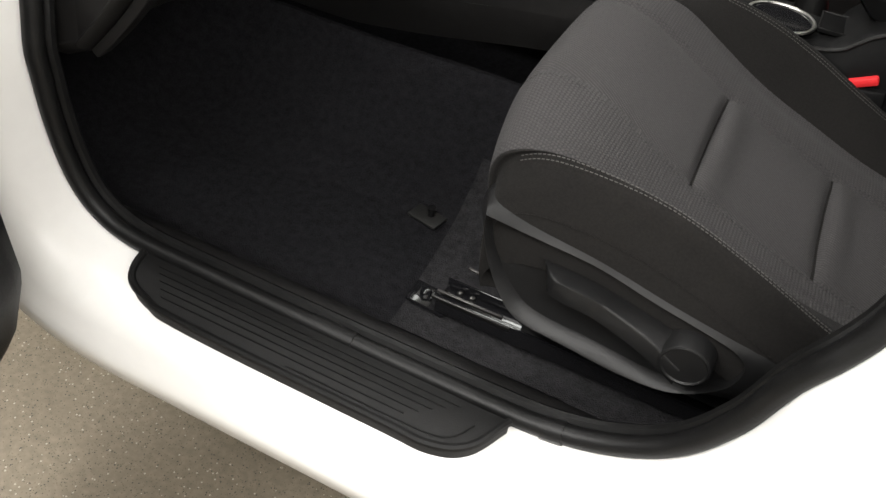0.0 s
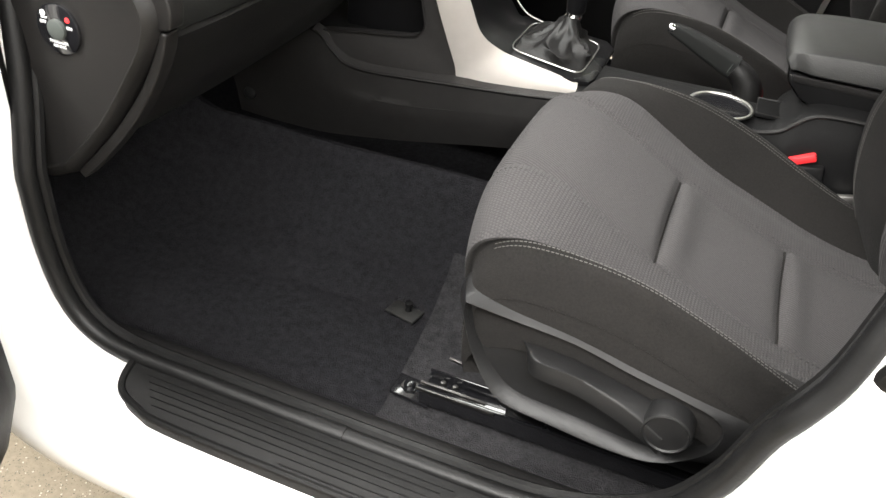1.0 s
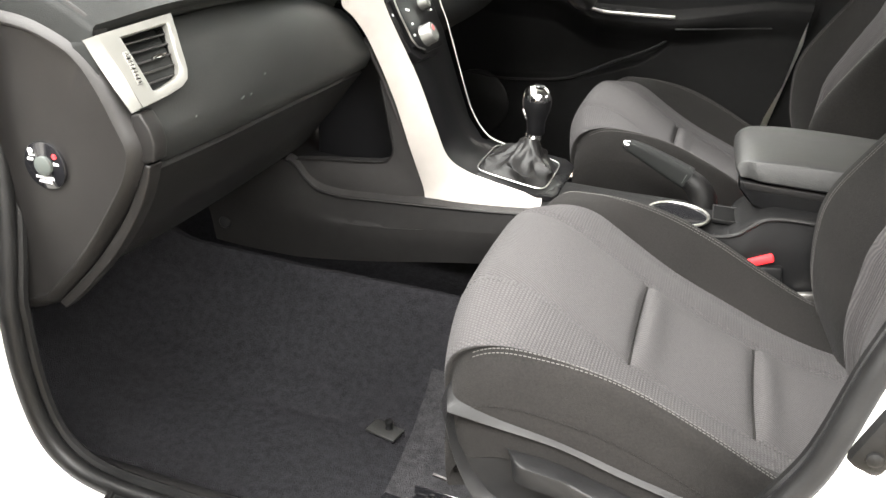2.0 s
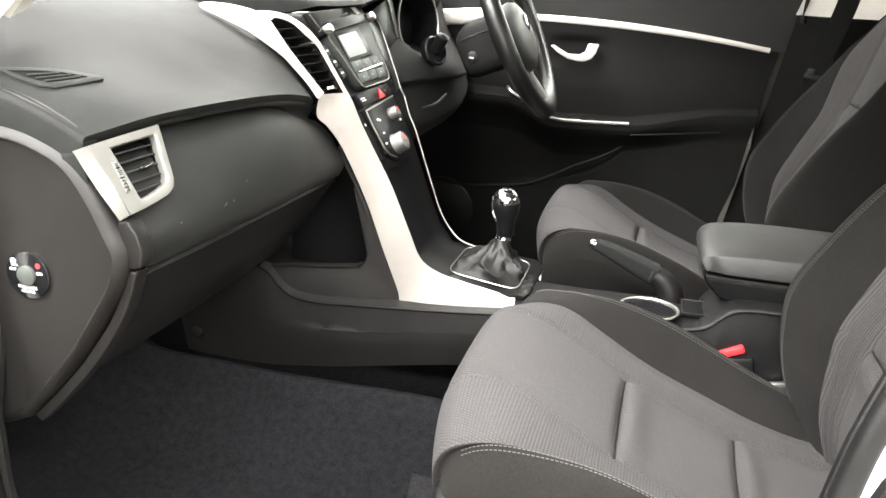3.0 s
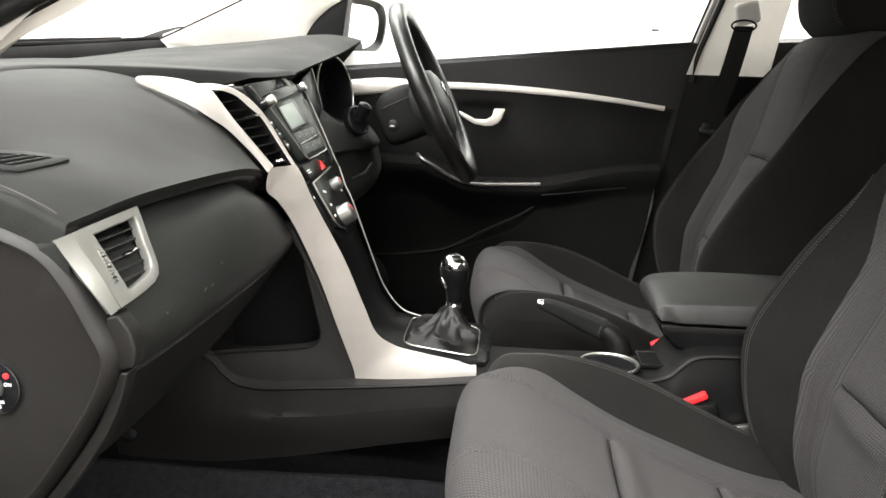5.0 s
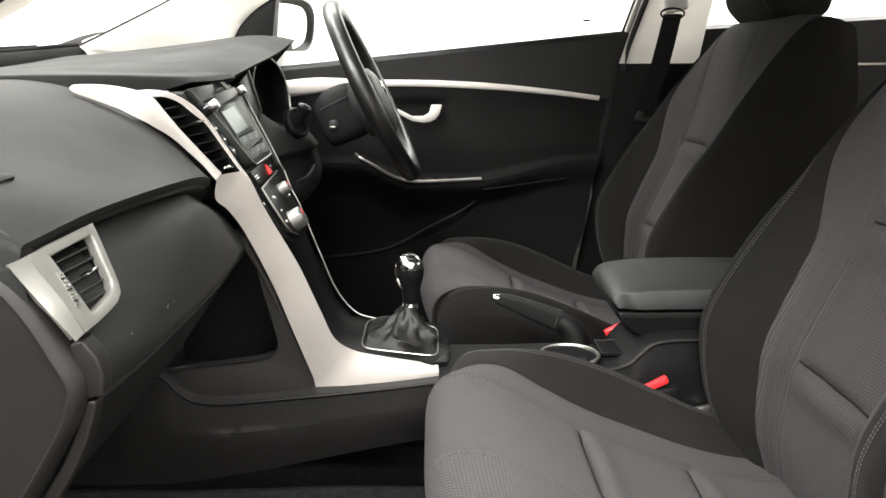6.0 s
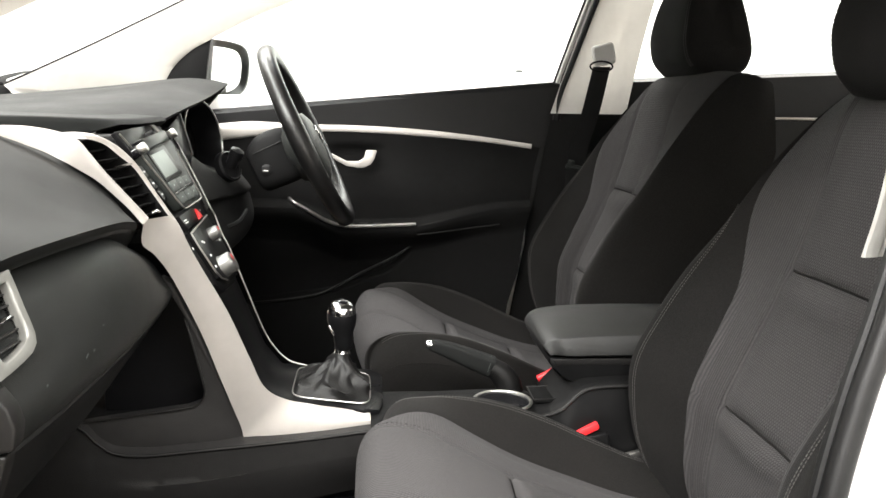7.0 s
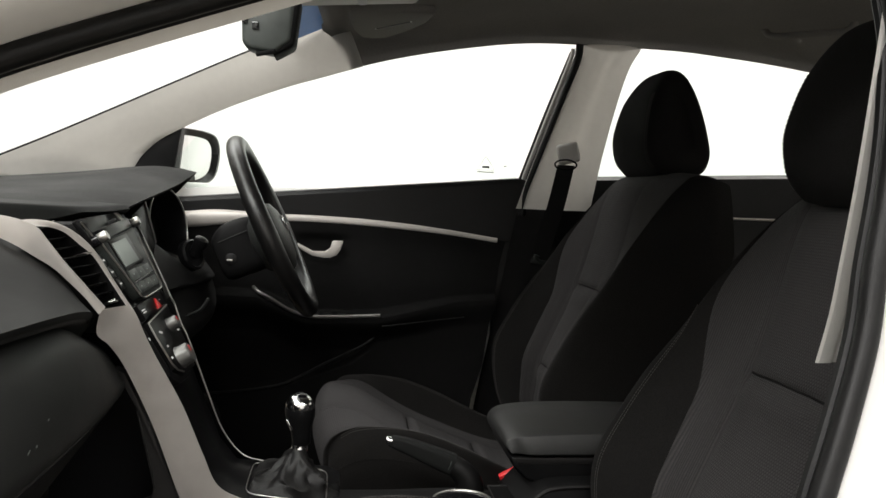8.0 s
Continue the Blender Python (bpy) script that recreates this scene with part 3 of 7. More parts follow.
for k, y in ((1.0, -0.690), (1.0, -0.7055), (0.988, -0.7115), (0.960, -0.7178), (0.925, -0.7225), (0.895, -0.7245), (0.883, -0.7243), (0.874, -0.7222), (0.866, -0.7216), (0.5, -0.7215), (0.02, -0.7215)):
    rings.append([Vector((mid.x + (x - mid.x) * k, y, mid.z + (z - mid.z) * k)) for x, z in cap])
rings = [cat(r + r[:1], 91)[:-1] for r in rings]
part("end_panel", grid(rings, closed_u=True), M_CAP, dash, "dark brown-black end panel", 30)
switch = part("airbag_switch", turned((-0.322, -0.7215, 0.767), (0, -1, 0), [(0.0235, 0), (0.0235, 0.003), (0.022, 0.004)], 40), M_GLOSS, dash, "gloss black airbag switch plate")
part("switch_knob", turned((-0.321, -0.7255, 0.768), (0, -1, 0), [(0.0095, 0), (0.0095, 0.003), (0.008, 0.004)], 28), M_GREYBTN, switch, "grey key switch")
face_m = Matrix(((1, 0, 0, 0), (0, 0, -1, 0), (0, 1, 0, 0), (0, 0, 0, 1)))


def on_cap(x, z):
    return Matrix.Translation((x, -0.7258, z)) @ face_m


words("switch_text", "ON", 0.0042, on_cap(-0.3075, 0.771), M_PRINT, switch, "white printed ON")
words("switch_text", "OFF", 0.0042, on_cap(-0.3365, 0.772), M_PRINT, switch, "white printed OFF")
words("switch_text", "PASSENGER\nAIR BAG", 0.0040, on_cap(-0.322, 0.7535), M_PRINT, switch, "white printed PASSENGER AIR BAG")
part("switch_lamp", turned((-0.3085, -0.7255, 0.7785), (0, -1, 0), [(0.0026, 0), (0.0026, 0.0006)], 14), M_RED, switch, "red airbag lamp")
part("switch_icon", join(turned((-0.3355, -0.7255, 0.7805), (0, -1, 0), [(0.0028, 0), (0.0028, 0.0006)], 14), box((-0.3345, -0.7258, 0.7765), (0.006, 0.0006, 0.0016), 0)), M_PRINT, switch)
# corner trim between the pad and the end panel
crown = cat([(-0.43, 0, 0.957), (-0.38, 0, 0.948), (-0.33, 0, 0.937), (-0.302, 0, 0.9284), (-0.275, 0, 0.9168), (-0.2545, 0, 0.9053)], 40)
rim_x, rim_z = [-0.44, -0.385, -0.33, -0.298, -0.268, -0.2545], [0.918, 0.9165, 0.9135, 0.9055, 0.8905, 0.8800]
rows = []
for p in crown:
    zb = float(np.interp(p.x, rim_x, rim_z))
    rows.append([Vector((p.x, -0.702, p.z - 0.001)), Vector((p.x, -0.7110, p.z + 0.0008)), Vector((p.x, -0.7145, p.z)), Vector((p.x, -0.7160, p.z - 0.0022)), Vector((p.x, -0.7165, p.z * 0.6 + zb * 0.4)), Vector((p.x, -0.7150, zb))])
rows.append([Vector((-0.252, -0.702, p.z)) for p in rows[-1]])
part("corner_trim", grid(rows), M_CAP, dash, "dark charcoal corner trim under the pad", 50)
# edge pieces between end panel and glovebox
ear = [(-0.2285, 0.8275), (-0.2185, 0.8310), (-0.2090, 0.8176), (-0.2050, 0.8033), (-0.2075, 0.7865), (-0.2200, 0.7835), (-0.226, 0.800)]
part("edge_strip", prism([(x, -0.7135, z) for x, z in ear], (0, 0.020, 0), 0.0022, 3), M_CAP, dash, "dark grey edge piece")
outer = cat([(-0.2137, -0.7115, 0.7812), (-0.2208, -0.7115, 0.7567), (-0.2343, -0.7115, 0.7268), (-0.2643, -0.7115, 0.6806), (-0.3051, -0.7115, 0.6328), (-0.3366, -0.7115, 0.6011)], 24)
inner = cat([(-0.2205, -0.7115, 0.7814), (-0.2255, -0.7115, 0.7690), (-0.2345, -0.7115, 0.7494), (-0.2510, -0.7115, 0.7188), (-0.2846, -0.7115, 0.6727), (-0.3190, -0.7115, 0.6337), (-0.3439, -0.7115, 0.6076)], 24)
part("edge_strip", prism(outer + inner[::-1], (0, 0.020, 0), 0.0018, 3), M_CAP, dash, "long dark grey edge piece")


# side air vent
VO, VN = Vector((-0.252, -0.716, 0.897)), Vector((0.9052, -0.1435, 0.4001)).normalized()
VA = Vector((0.1211, 0.9893, 0.0808)).normalized()
VB = VA.cross(VN).normalized()


def va(a, b, h=0.0):
    """A point of the side vent: a millimetres along it, b down it, h metres proud."""
    return VO + VA * a / 1000 + VB * b / 1000 + VN * h


mouth = [(18.9, 9.7), (40, 9.8), (60, 10.1), (74.5, 10.2), (75.2, 14.0), (72.5, 24), (70.5, 34), (69, 44), (67.6, 50.5), (64.3, 55), (57, 58), (42, 60.4), (29, 61.6), (26.4, 60), (24.6, 46), (22.3, 30), (20.3, 18)]
face = [(-5.5, 1.7), (28, 1.8), (60, 2.0), (85.0, 2.3), (84.0, 9.0), (82.0, 20), (79.4, 31.5), (76.8, 46), (74.6, 55), (69.8, 62.5), (60, 66.8), (45, 68.8), (27, 70.0), (7.0, 70.5), (4.5, 55), (0.8, 33), (-2.6, 16)]
rings = []
for k, h in ((-0.25, -0.012), (-0.06, 0.0035), (0.0, 0.0062), (0.3, 0.0066), (0.85, 0.0062), (0.97, 0.0052), (1.0, 0.0030), (1.0, -0.012)):
    ring = [va(f[0] + (m[0] - f[0]) * max(0.0, k), f[1] + (m[1] - f[1]) * max(0.0, k), h) for f, m in zip(face, mouth)]
    if k < 0:
        c = va(40, 35, h)
        ring = [p + (p - c).normalized() * (-k * 0.006) for p in ring]
    rings.append(ring)
dense = [[p for a, b in zip(r, r[1:] + r[:1]) for p in (a, a.lerp(b, 0.5))] for r in rings]
vent = part("side_vent", grid(dense, closed_u=True), M_DIMSILVER, dash, "satin silver vent surround, dimmed in its colour", 40)
ridge = cat([va(-5.4 + 10.6 * f + 1.6 * math.sin(math.pi * f), 1.7 + 68.6 * f, 0.0063) for f in (0, 0.25, 0.5, 0.75, 1.0)], 20)
shore = cat([(-0.2611, -0.7225, 0.8911), (-0.2515, -0.7235, 0.8780), (-0.2409, -0.7238, 0.8640), (-0.2290, -0.7235, 0.8480), (-0.2185, -0.7225, 0.8335)], 20)
part("side_vent_wrap", grid([[a + VN * -0.001, a, a.lerp(b, 0.25) + Vector((-0.0004, -0.0006, 0)), a.lerp(b, 0.6) + Vector((0, -0.0006, 0)), b, b + Vector((-0.0014, 0.002, -0.0004)), b + Vector((-0.002, 0.014, -0.001))] for a, b in zip(ridge, shore)]), M_DIMSILVER, vent, "", 50)
well = [[va(a, b, h) for a, b in mouth] for h in (-0.002, -0.030)] + [[va(45, 35, -0.030) for p in mouth]]
part("vent_well", grid(well, closed_u=True), M_SCUTTLE, vent, "black vent throat")
for (a0, b0), (a1, b1) in (((20.6, 15.6), (73.4, 18.0)), ((22.4, 24.9), (71.8, 27.0)), ((24.0, 35.0), (70.0, 36.5)), ((25.6, 44.9), (68.2, 46.3)), ((26.8, 54.2), (62.8, 55.2))):
    blade = [va(a0, b0 - 0.8, 0.0005), va(a1, b1 - 0.8, 0.0005), va(a1, b1 + 0.7, 0.0005), va(a0, b0 + 0.7, 0.0005)]
    part("slat", prism(blade, -VN * 0.014 - VB * 0.0015, 0.0006), M_CONSOLE, vent)
for k in range(5):
    a = 30 + 8.5 * k
    part("vane", prism([va(a, 13, -0.016), va(a + 1.2, 13, -0.016), va(a + 1.2, 58, -0.016), va(a, 58, -0.016)], -VN * 0.010, 0), M_DULL, vent)
part("vent_tab", prism([va(42.5, 33.6, 0.001), va(50, 32.6, 0.001), va(60, 33.6, 0.001), va(60, 35.2, 0.001), va(50, 36.6, 0.001), va(42.5, 35.8, 0.001)], VN * 0.005, 0.001), M_CHROME, vent, "chrome vent tab")
dial = part("thumb_wheel", prism([va(11.6, 21.4, 0.0055), va(16.0, 21.6, 0.0055), va(17.2, 36, 0.0055), va(16.4, 51.0, 0.0055), va(11.6, 51.4, 0.0055), va(12.4, 36, 0.0055)], VN * 0.002, 0.0006), M_STEEL, vent, "ridged silver thumb wheel")
for k in range(9):
    b = 24 + 3.1 * k
    part("ridge", prism([va(12.2, b, 0.007), va(16.6, b + 0.4, 0.007), va(16.6, b + 1.6, 0.007), va(12.2, b + 1.2, 0.007)], VN * 0.0016, 0.0003), M_DULL if k in (1, 4, 7) else M_CHROME, dial)
# windscreen side vent on the pad


def on_pad(x, y):
    return min((p for r in pad_rows for p in r), key=lambda p: (p.x - x) ** 2 + (p.y - y) ** 2).copy()


corner = [on_pad(x, y) for x, y in ((-0.36, -0.685), (-0.30, -0.680), (-0.312, -0.625))]
DN = (corner[1] - corner[0]).cross(corner[2] - corner[0]).normalized()
DO = corner[0] + DN * 0.0012


def dv(x, y, h=0.0):
    """A point of the demister vent over the plan, h metres proud of the pad."""
    z = DO.z - (DN.x * (x - DO.x) + DN.y * (y - DO.y)) / DN.z
    return Vector((x, y, z)) + DN * h


slot = [(-0.3560, -0.6850), (-0.3510, -0.6790), (-0.3385, -0.6620), (-0.3268, -0.6500), (-0.3070, -0.6375), (-0.3060, -0.6400), (-0.3110, -0.6560), (-0.3185, -0.6755), (-0.3250, -0.6800), (-0.3400, -0.6845)]
lip = [(-0.3680, -0.6880), (-0.3575, -0.6720), (-0.3400, -0.6510), (-0.3240, -0.6370), (-0.2990, -0.6235), (-0.2965, -0.6280), (-0.3010, -0.6490), (-0.3100, -0.6790), (-0.3200, -0.6870), (-0.3440, -0.6900)]
rings = [[dv(x, y, h) for x, y in pts] for pts, h in ((lip, -0.006), (lip, 0.0006))] + [[dv(a[0] * 0.85 + b[0] * 0.15, a[1] * 0.85 + b[1] * 0.15, 0.0014) for a, b in zip(lip, slot)]] + \
        [[dv(x, y, h) for x, y in slot] for h in (0.0016, 0.0004)]
demist = part("demist_vent", grid(rings, closed_u=True), M_SOFT, dash, "dark demister vent surround", 30)
# Sheet just above the pad, coloured black for the slot's inner darkness.
part("slot_shade", grid([[dv(x, y, 0.0008) for x, y in slot], [dv(-0.330, -0.664, 0.0006) for x, y in slot]], closed_u=True), M_SCUTTLE, demist, "black sheet standing for the shaded vent slot")
for f in (0.30, 0.58, 0.84):
    a, b = Vector((-0.3485, -0.681, 0)).lerp(Vector((-0.318, -0.676, 0)), f), Vector((-0.335, -0.6575, 0)).lerp(Vector((-0.306, -0.640, 0)), f)
    part("slat", tube([dv(a.x, a.y, 0.0016), dv(b.x, b.y, 0.0016)], 0.0010, 6), M_FASCIA, demist)

# ---- centre stack ----
stack = thing("centre_stack", (-0.25, -0.09, 0.6), "black centre stack with radio and heater controls", "centre stack")
D1, N1 = Vector((0.51, 0, -0.86)).normalized(), Vector((0.86, 0, 0.51)).normalized()
S0 = Vector((-0.262, -0.095, 0.968))


def st(s, y, h):
    return S0 + D1 * s + Vector((0, y, 0)) + N1 * h


def st_slab(pts, h0, h1, bevel=0.0015):
    lo, hi = [st(s, y, h0) for y, s in pts], N1 * (h1 - h0)
    return prism(lo, hi, bevel)


def rrect(y0, s0, y1, s1, r, n=4):
    pts = []
    for cy, cs, a in ((y1 - r, s0 + r, -90), (y1 - r, s1 - r, 0), (y0 + r, s1 - r, 90), (y0 + r, s0 + r, 180)):
        pts += [(cy + r * math.cos(radians(a + 90 * k / n)), cs + r * math.sin(radians(a + 90 * k / n))) for k in range(n + 1)]
    return pts


prof = [(-0.33, 0.990), (-0.288, 0.990), (-0.270, 0.962), (-0.178, 0.786), (-0.145, 0.70), (-0.122, 0.645), (-0.096, 0.612), (-0.060, 0.60), (-0.055, 0.56), (-0.33, 0.56)]
part("stack_body", prism([(x, -0.138, z) for x, z in prof], (0, 0.164, 0), 0.003), M_PIANO, stack, "gloss black stack body")
part("stack_head", prism([(x, -0.200, z) for x, z in prof[:3] + [(-0.205, 0.850), (-0.33, 0.850)]], (0, 0.222, 0), 0.003), M_DULL, stack, "dull black stack head")
part("stack_face", st_slab([(-0.104, 0.010), (0.086, -0.004), (0.064, 0.100), (0.056, 0.175), (0.046, 0.212), (0.010, 0.226), (-0.060, 0.222), (-0.082, 0.205), (-0.088, 0.130), (-0.092, 0.100)], -0.050, -0.0035, 0.002), M_PIANO, stack, "black stack face")
part("head_plate", st_slab([(-0.112, -0.030), (0.115, -0.036), (0.112, -0.004), (-0.104, 0.006)], -0.004, 0.004, 0.001), M_PIANO, stack, "black sloped plate above the radio")
part("plate_line", tube([st(-0.026, -0.106, 0.005), st(-0.004, -0.096, 0.006)], 0.0012, 6), M_STEEL, stack, "thin bright plate edge")
part("paper_tab", st_slab([(0.062, -0.036), (0.076, -0.038), (0.092, -0.016), (0.080, -0.013)], 0.004, 0.0065, 0.0004), M_PILLAR, stack, "pale folded paper tab")
fascia = [(-0.098, 0.006), (-0.095, -0.001), (0.092, -0.010), (0.097, -0.004), (0.068, 0.080), (0.062, 0.090), (0.050, 0.0945), (-0.048, 0.0965), (-0.060, 0.0940), (-0.067, 0.085)]
radio = part("radio", st_slab(fascia, -0.004, 0.011, 0.0025), M_FASCIA, stack, "dark green-grey car radio fascia")
loop = [st(q.y, q.x, 0.0114) for q in cat([Vector((y, s, 0)) for y, s in [(-0.099, 0.004), (-0.090, 0.028), (-0.078, 0.056), (-0.067, 0.085), (-0.060, 0.0945), (-0.048, 0.0972), (0.0, 0.0965), (0.050, 0.0952), (0.063, 0.090), (0.069, 0.080), (0.080, 0.045), (0.092, 0.010)]], 80)]
part("radio_rim", tube(loop, 0.0012, 6), M_STEEL, radio, "thin silver rim")
part("display_frame", st_slab([(-0.070, 0.0085), (0.034, 0.0025), (0.040, 0.050), (-0.066, 0.0535)], 0.010, 0.0125, 0.0008), M_PIANO, radio, "black display frame")
part("display", st_slab([(-0.0635, 0.0135), (0.012, 0.0092), (0.017, 0.0455), (-0.0605, 0.0485)], 0.011, 0.0138, 0.0004), M_LCD, radio, "grey unlit display")
part("disc_slot", st_slab([(-0.078, -0.010), (0.072, -0.019), (0.070, -0.004), (-0.076, 0.006)], 0.004, 0.0165, 0.0015), M_PIANO, radio, "black disc slot bar")
part("slot_catch", turned(st(-0.0155, 0.012, 0.004), N1, [(0.0068, 0), (0.0068, 0.009), (0.005, 0.011)], 20), M_DULL, radio, "round black catch")
for r in range(2):
    s0 = 0.0555 + 0.0190 * r
    for k in range(3):
        y0 = -0.062 + 0.0375 * k + 0.003 * r
        w = 0.0368 - 0.0014 * r
        part("preset_button", st_slab([(y0, s0), (y0 + w, s0 - 0.0012), (y0 + w, s0 + 0.0138), (y0, s0 + 0.0150)], 0.010, 0.0135, 0.0012), M_GREYBTN, radio)
        part("button_mark", st_slab(rrect(y0 + 0.013, s0 + 0.0055, y0 + 0.0175, s0 + 0.0072, 0.0004, 1), 0.0132, 0.0138, 0), M_LCD, radio)
part("button_divider", st_slab([(-0.060, 0.0717), (0.052, 0.0672), (0.052, 0.0690), (-0.060, 0.0735)], 0.010, 0.0150, 0), M_CHROME, radio, "bright divider line")
for y, s in ((-0.096, 0.0030), (0.099, -0.0105)):
    kb = part("radio_knob", turned(st(s, y, 0.012), N1, [(0.0066, 0), (0.0070, 0.001), (0.0070, 0.009), (0.0060, 0.011), (0.004, 0.0112)], 32), M_STEEL, radio, "silver radio knob")
    part("knob_base", turned(st(s, y, -0.002), N1, [(0.0078, 0), (0.0078, 0.014)], 28), M_GLOSS, kb)
for k in range(3):
    y0, s0 = -0.112 + 0.0072 * k, 0.0225 + 0.0178 * k
    b = part("side_button", st_slab([(y0 - 0.011, s0), (y0 + 0.008, s0 - 0.0015), (y0 + 0.014, s0 + 0.0150), (y0 - 0.005, s0 + 0.0165)], -0.004, 0.006, 0.0012), M_PIANO, stack, "black side button")
    part("button_mark", st_slab(rrect(y0 - 0.003, s0 + 0.0065, y0 + 0.005, s0 + 0.0090, 0.0005, 1), 0.0055, 0.0065, 0), M_PRINT, b)
hz = part("hazard_panel", st_slab([(-0.088, 0.1010), (0.054, 0.0985), (0.052, 0.1185), (-0.082, 0.1240)], -0.002, 0.006, 0.001), M_PIANO, stack, "black hazard switch strip")
part("hazard_button", st_slab([(0.004, 0.1035), (0.018, 0.1190), (-0.008, 0.1195)], 0.005, 0.0085, 0.001), M_RED, hz, "red hazard triangle")
for y0, s0 in ((-0.080, 0.1095), (-0.078, 0.1130), (0.028, 0.1085)):
    part("switch_mark", st_slab(rrect(y0, s0, y0 + (0.016 if y0 < 0 else 0.004), s0 + 0.0018, 0.0005, 1), 0.0055, 0.0066, 0), M_PRINT, hz)
hv = part("heater_panel", st_slab([(-0.080, 0.1270), (0.060, 0.1195), (0.052, 0.172), (0.042, 0.205), (0.020, 0.218), (-0.045, 0.216), (-0.074, 0.200)], -0.004, 0.004, 0.0015), M_PIANO, stack, "black heater panel")
part("heater_rim", tube([st(s, y, 0.0046) for y, s in [(0.056, 0.1215), (-0.078, 0.1290), (-0.080, 0.150), (-0.079, 0.190), (-0.070, 0.203), (-0.050, 0.211)]], 0.0013, 6), M_STEEL, hv, "thin silver rim")
for (y, s, r, h) in ((0.010, 0.1480, 0.0100, 0.013), (-0.030, 0.1930, 0.0155, 0.017)):
    kb = part("heater_knob", turned(st(s, y, 0.003), N1, [(r * 1.06, 0), (r * 1.06, 0.002), (r, 0.004), (r * 0.97, h), (r * 0.88, h + 0.002), (r * 0.5, h + 0.0024)], 36), M_KNOB, hv, "silver rotary heater knob")
    part("knob_face", turned(st(s, y, h + 0.0045), N1, [(r * 0.70, 0), (r * 0.66, 0.0012)], 32), M_KNOB, kb)
    part("knob_mark", st_slab(rrect(y - 0.001, s - r * 0.66, y + 0.001, s - r * 0.1, 0.0004, 1), h + 0.005, h + 0.0064, 0), M_RED, kb)
for (y, s) in ((-0.050, 0.146), (-0.044, 0.148), (-0.052, 0.168), (-0.062, 0.184), (0.040, 0.160)):
    part("heater_mark", st_slab(rrect(y - 0.003, s, y + 0.003, s + 0.0032, 0.0006, 1), 0.0036, 0.0048, 0), M_PRINT, hv)
part("blank_switch", st_slab([(-0.100, 0.1290), (-0.084, 0.1280), (-0.083, 0.190), (-0.092, 0.192)], -0.020, -0.001, 0.0012), M_DULL, stack, "dull black blank switch column")
part("switch_dot", turned(st(0.1475, -0.092, -0.001), N1, [(0.0022, 0), (0.0022, 0.0008)], 14), M_PRINT, stack, "pale round switch mark")
cheek = [(0.088, -0.034), (0.150, -0.020), (0.165, 0.0), (0.152, 0.040), (0.134, 0.082), (0.117, 0.114), (0.060, 0.119), (0.060, 0.092), (0.090, 0.0)]
part("stack_cheek", st_slab(cheek, -0.060, 0.0, 0.002), M_PIANO, stack, "black stack cheek")
part("edge_trim", tube(cat([st(s, y, 0.001) for y, s in ((0.158, -0.014), (0.165, 0.0), (0.152, 0.040), (0.134, 0.082), (0.118, 0.114))] + [Vector((-0.197, 0.026, 0.858))], 40), 0.0016, 8), M_DIMSILVER, stack, "slim grey stack edge")
# chrome line down the driver's side
p = cat([(-0.197, 0.026, 0.858), (-0.186, 0.026, 0.826), (-0.174, 0.027, 0.800), (-0.143, 0.028, 0.715), (-0.119, 0.029, 0.655), (-0.088, 0.030, 0.616), (-0.051, 0.031, 0.603)], 50)
part("chrome_line", tube(p, 0.0014, 8), M_STEEL, stack, "thin chrome edge line")

# centre air vent beside the radio
CN = Vector((0.80, -0.36, 0.48)).normalized()
vl = cat([(-0.2950, -0.2763, 0.9870), (-0.2856, -0.2734, 0.9732), (-0.2685, -0.2681, 0.9485), (-0.2512, -0.2609, 0.9253), (-0.2370, -0.2555, 0.9050), (-0.2262, -0.2505, 0.8920)], 40)
vr = cat([(-0.2950, -0.2763, 0.9870), (-0.2889, -0.2589, 0.9880), (-0.2770, -0.2427, 0.9810), (-0.2633, -0.2322, 0.9665), (-0.2493, -0.2225, 0.9510), (-0.2319, -0.2200, 0.9237), (-0.2095, -0.2182, 0.8885)], 40)
gap = vr + [vr[-1].lerp(vl[-1], f) for f in (0.25, 0.5, 0.75)] + vl[:0:-1]
cv = part("centre_vent", grid([[p + CN * h for p in gap] for h in (0.0, -0.012, -0.035)] + [[Vector((-0.285, -0.24, 0.92)) for p in gap]], closed_u=True), M_DULL, stack, "black centre air vent")
for k in range(8):
    z = 0.9760 - 0.0113 * k
    a = Vector([float(np.interp(-z, [-p.z for p in vl], [p[i] for p in vl])) for i in range(3)])
    b = Vector([float(np.interp(-(z + 0.002), [-p.z for p in vr[8:]], [p[i] for p in vr[8:]])) for i in range(3)])
    down = Vector((0.2, 0, -1)).normalized()
    part("slat", prism([a - CN * 0.003, b - CN * 0.003, b - CN * 0.003 + down * 0.0018, a - CN * 0.003 + down * 0.0018], -CN * 0.016 + Vector((0, 0, 0.002)), 0.0005), M_HARD, cv)
    if k == 2:
        part("vent_tab", tube([a.lerp(b, 0.42) - CN * 0.001, a.lerp(b, 0.7) + CN * 0.003, a.lerp(b, 0.98) + CN * 0.002], [0.0012, 0.0022, 0.0022], 8, flat=0.6), M_CHROME, cv, "chrome vent tab")
a, b = vl[-1].lerp(vr[-1], 0.20), vl[-1].lerp(vr[-1], 0.62)
part("vent_tab", tube([a + Vector((-0.002, 0, 0.0055)), a.lerp(b, 0.5) + CN * 0.003 + Vector((-0.002, 0, 0.0065)), b + Vector((-0.002, 0, 0.0065))], [0.0015, 0.0026, 0.0015], 10), M_CHROME, cv, "chrome vent tab")

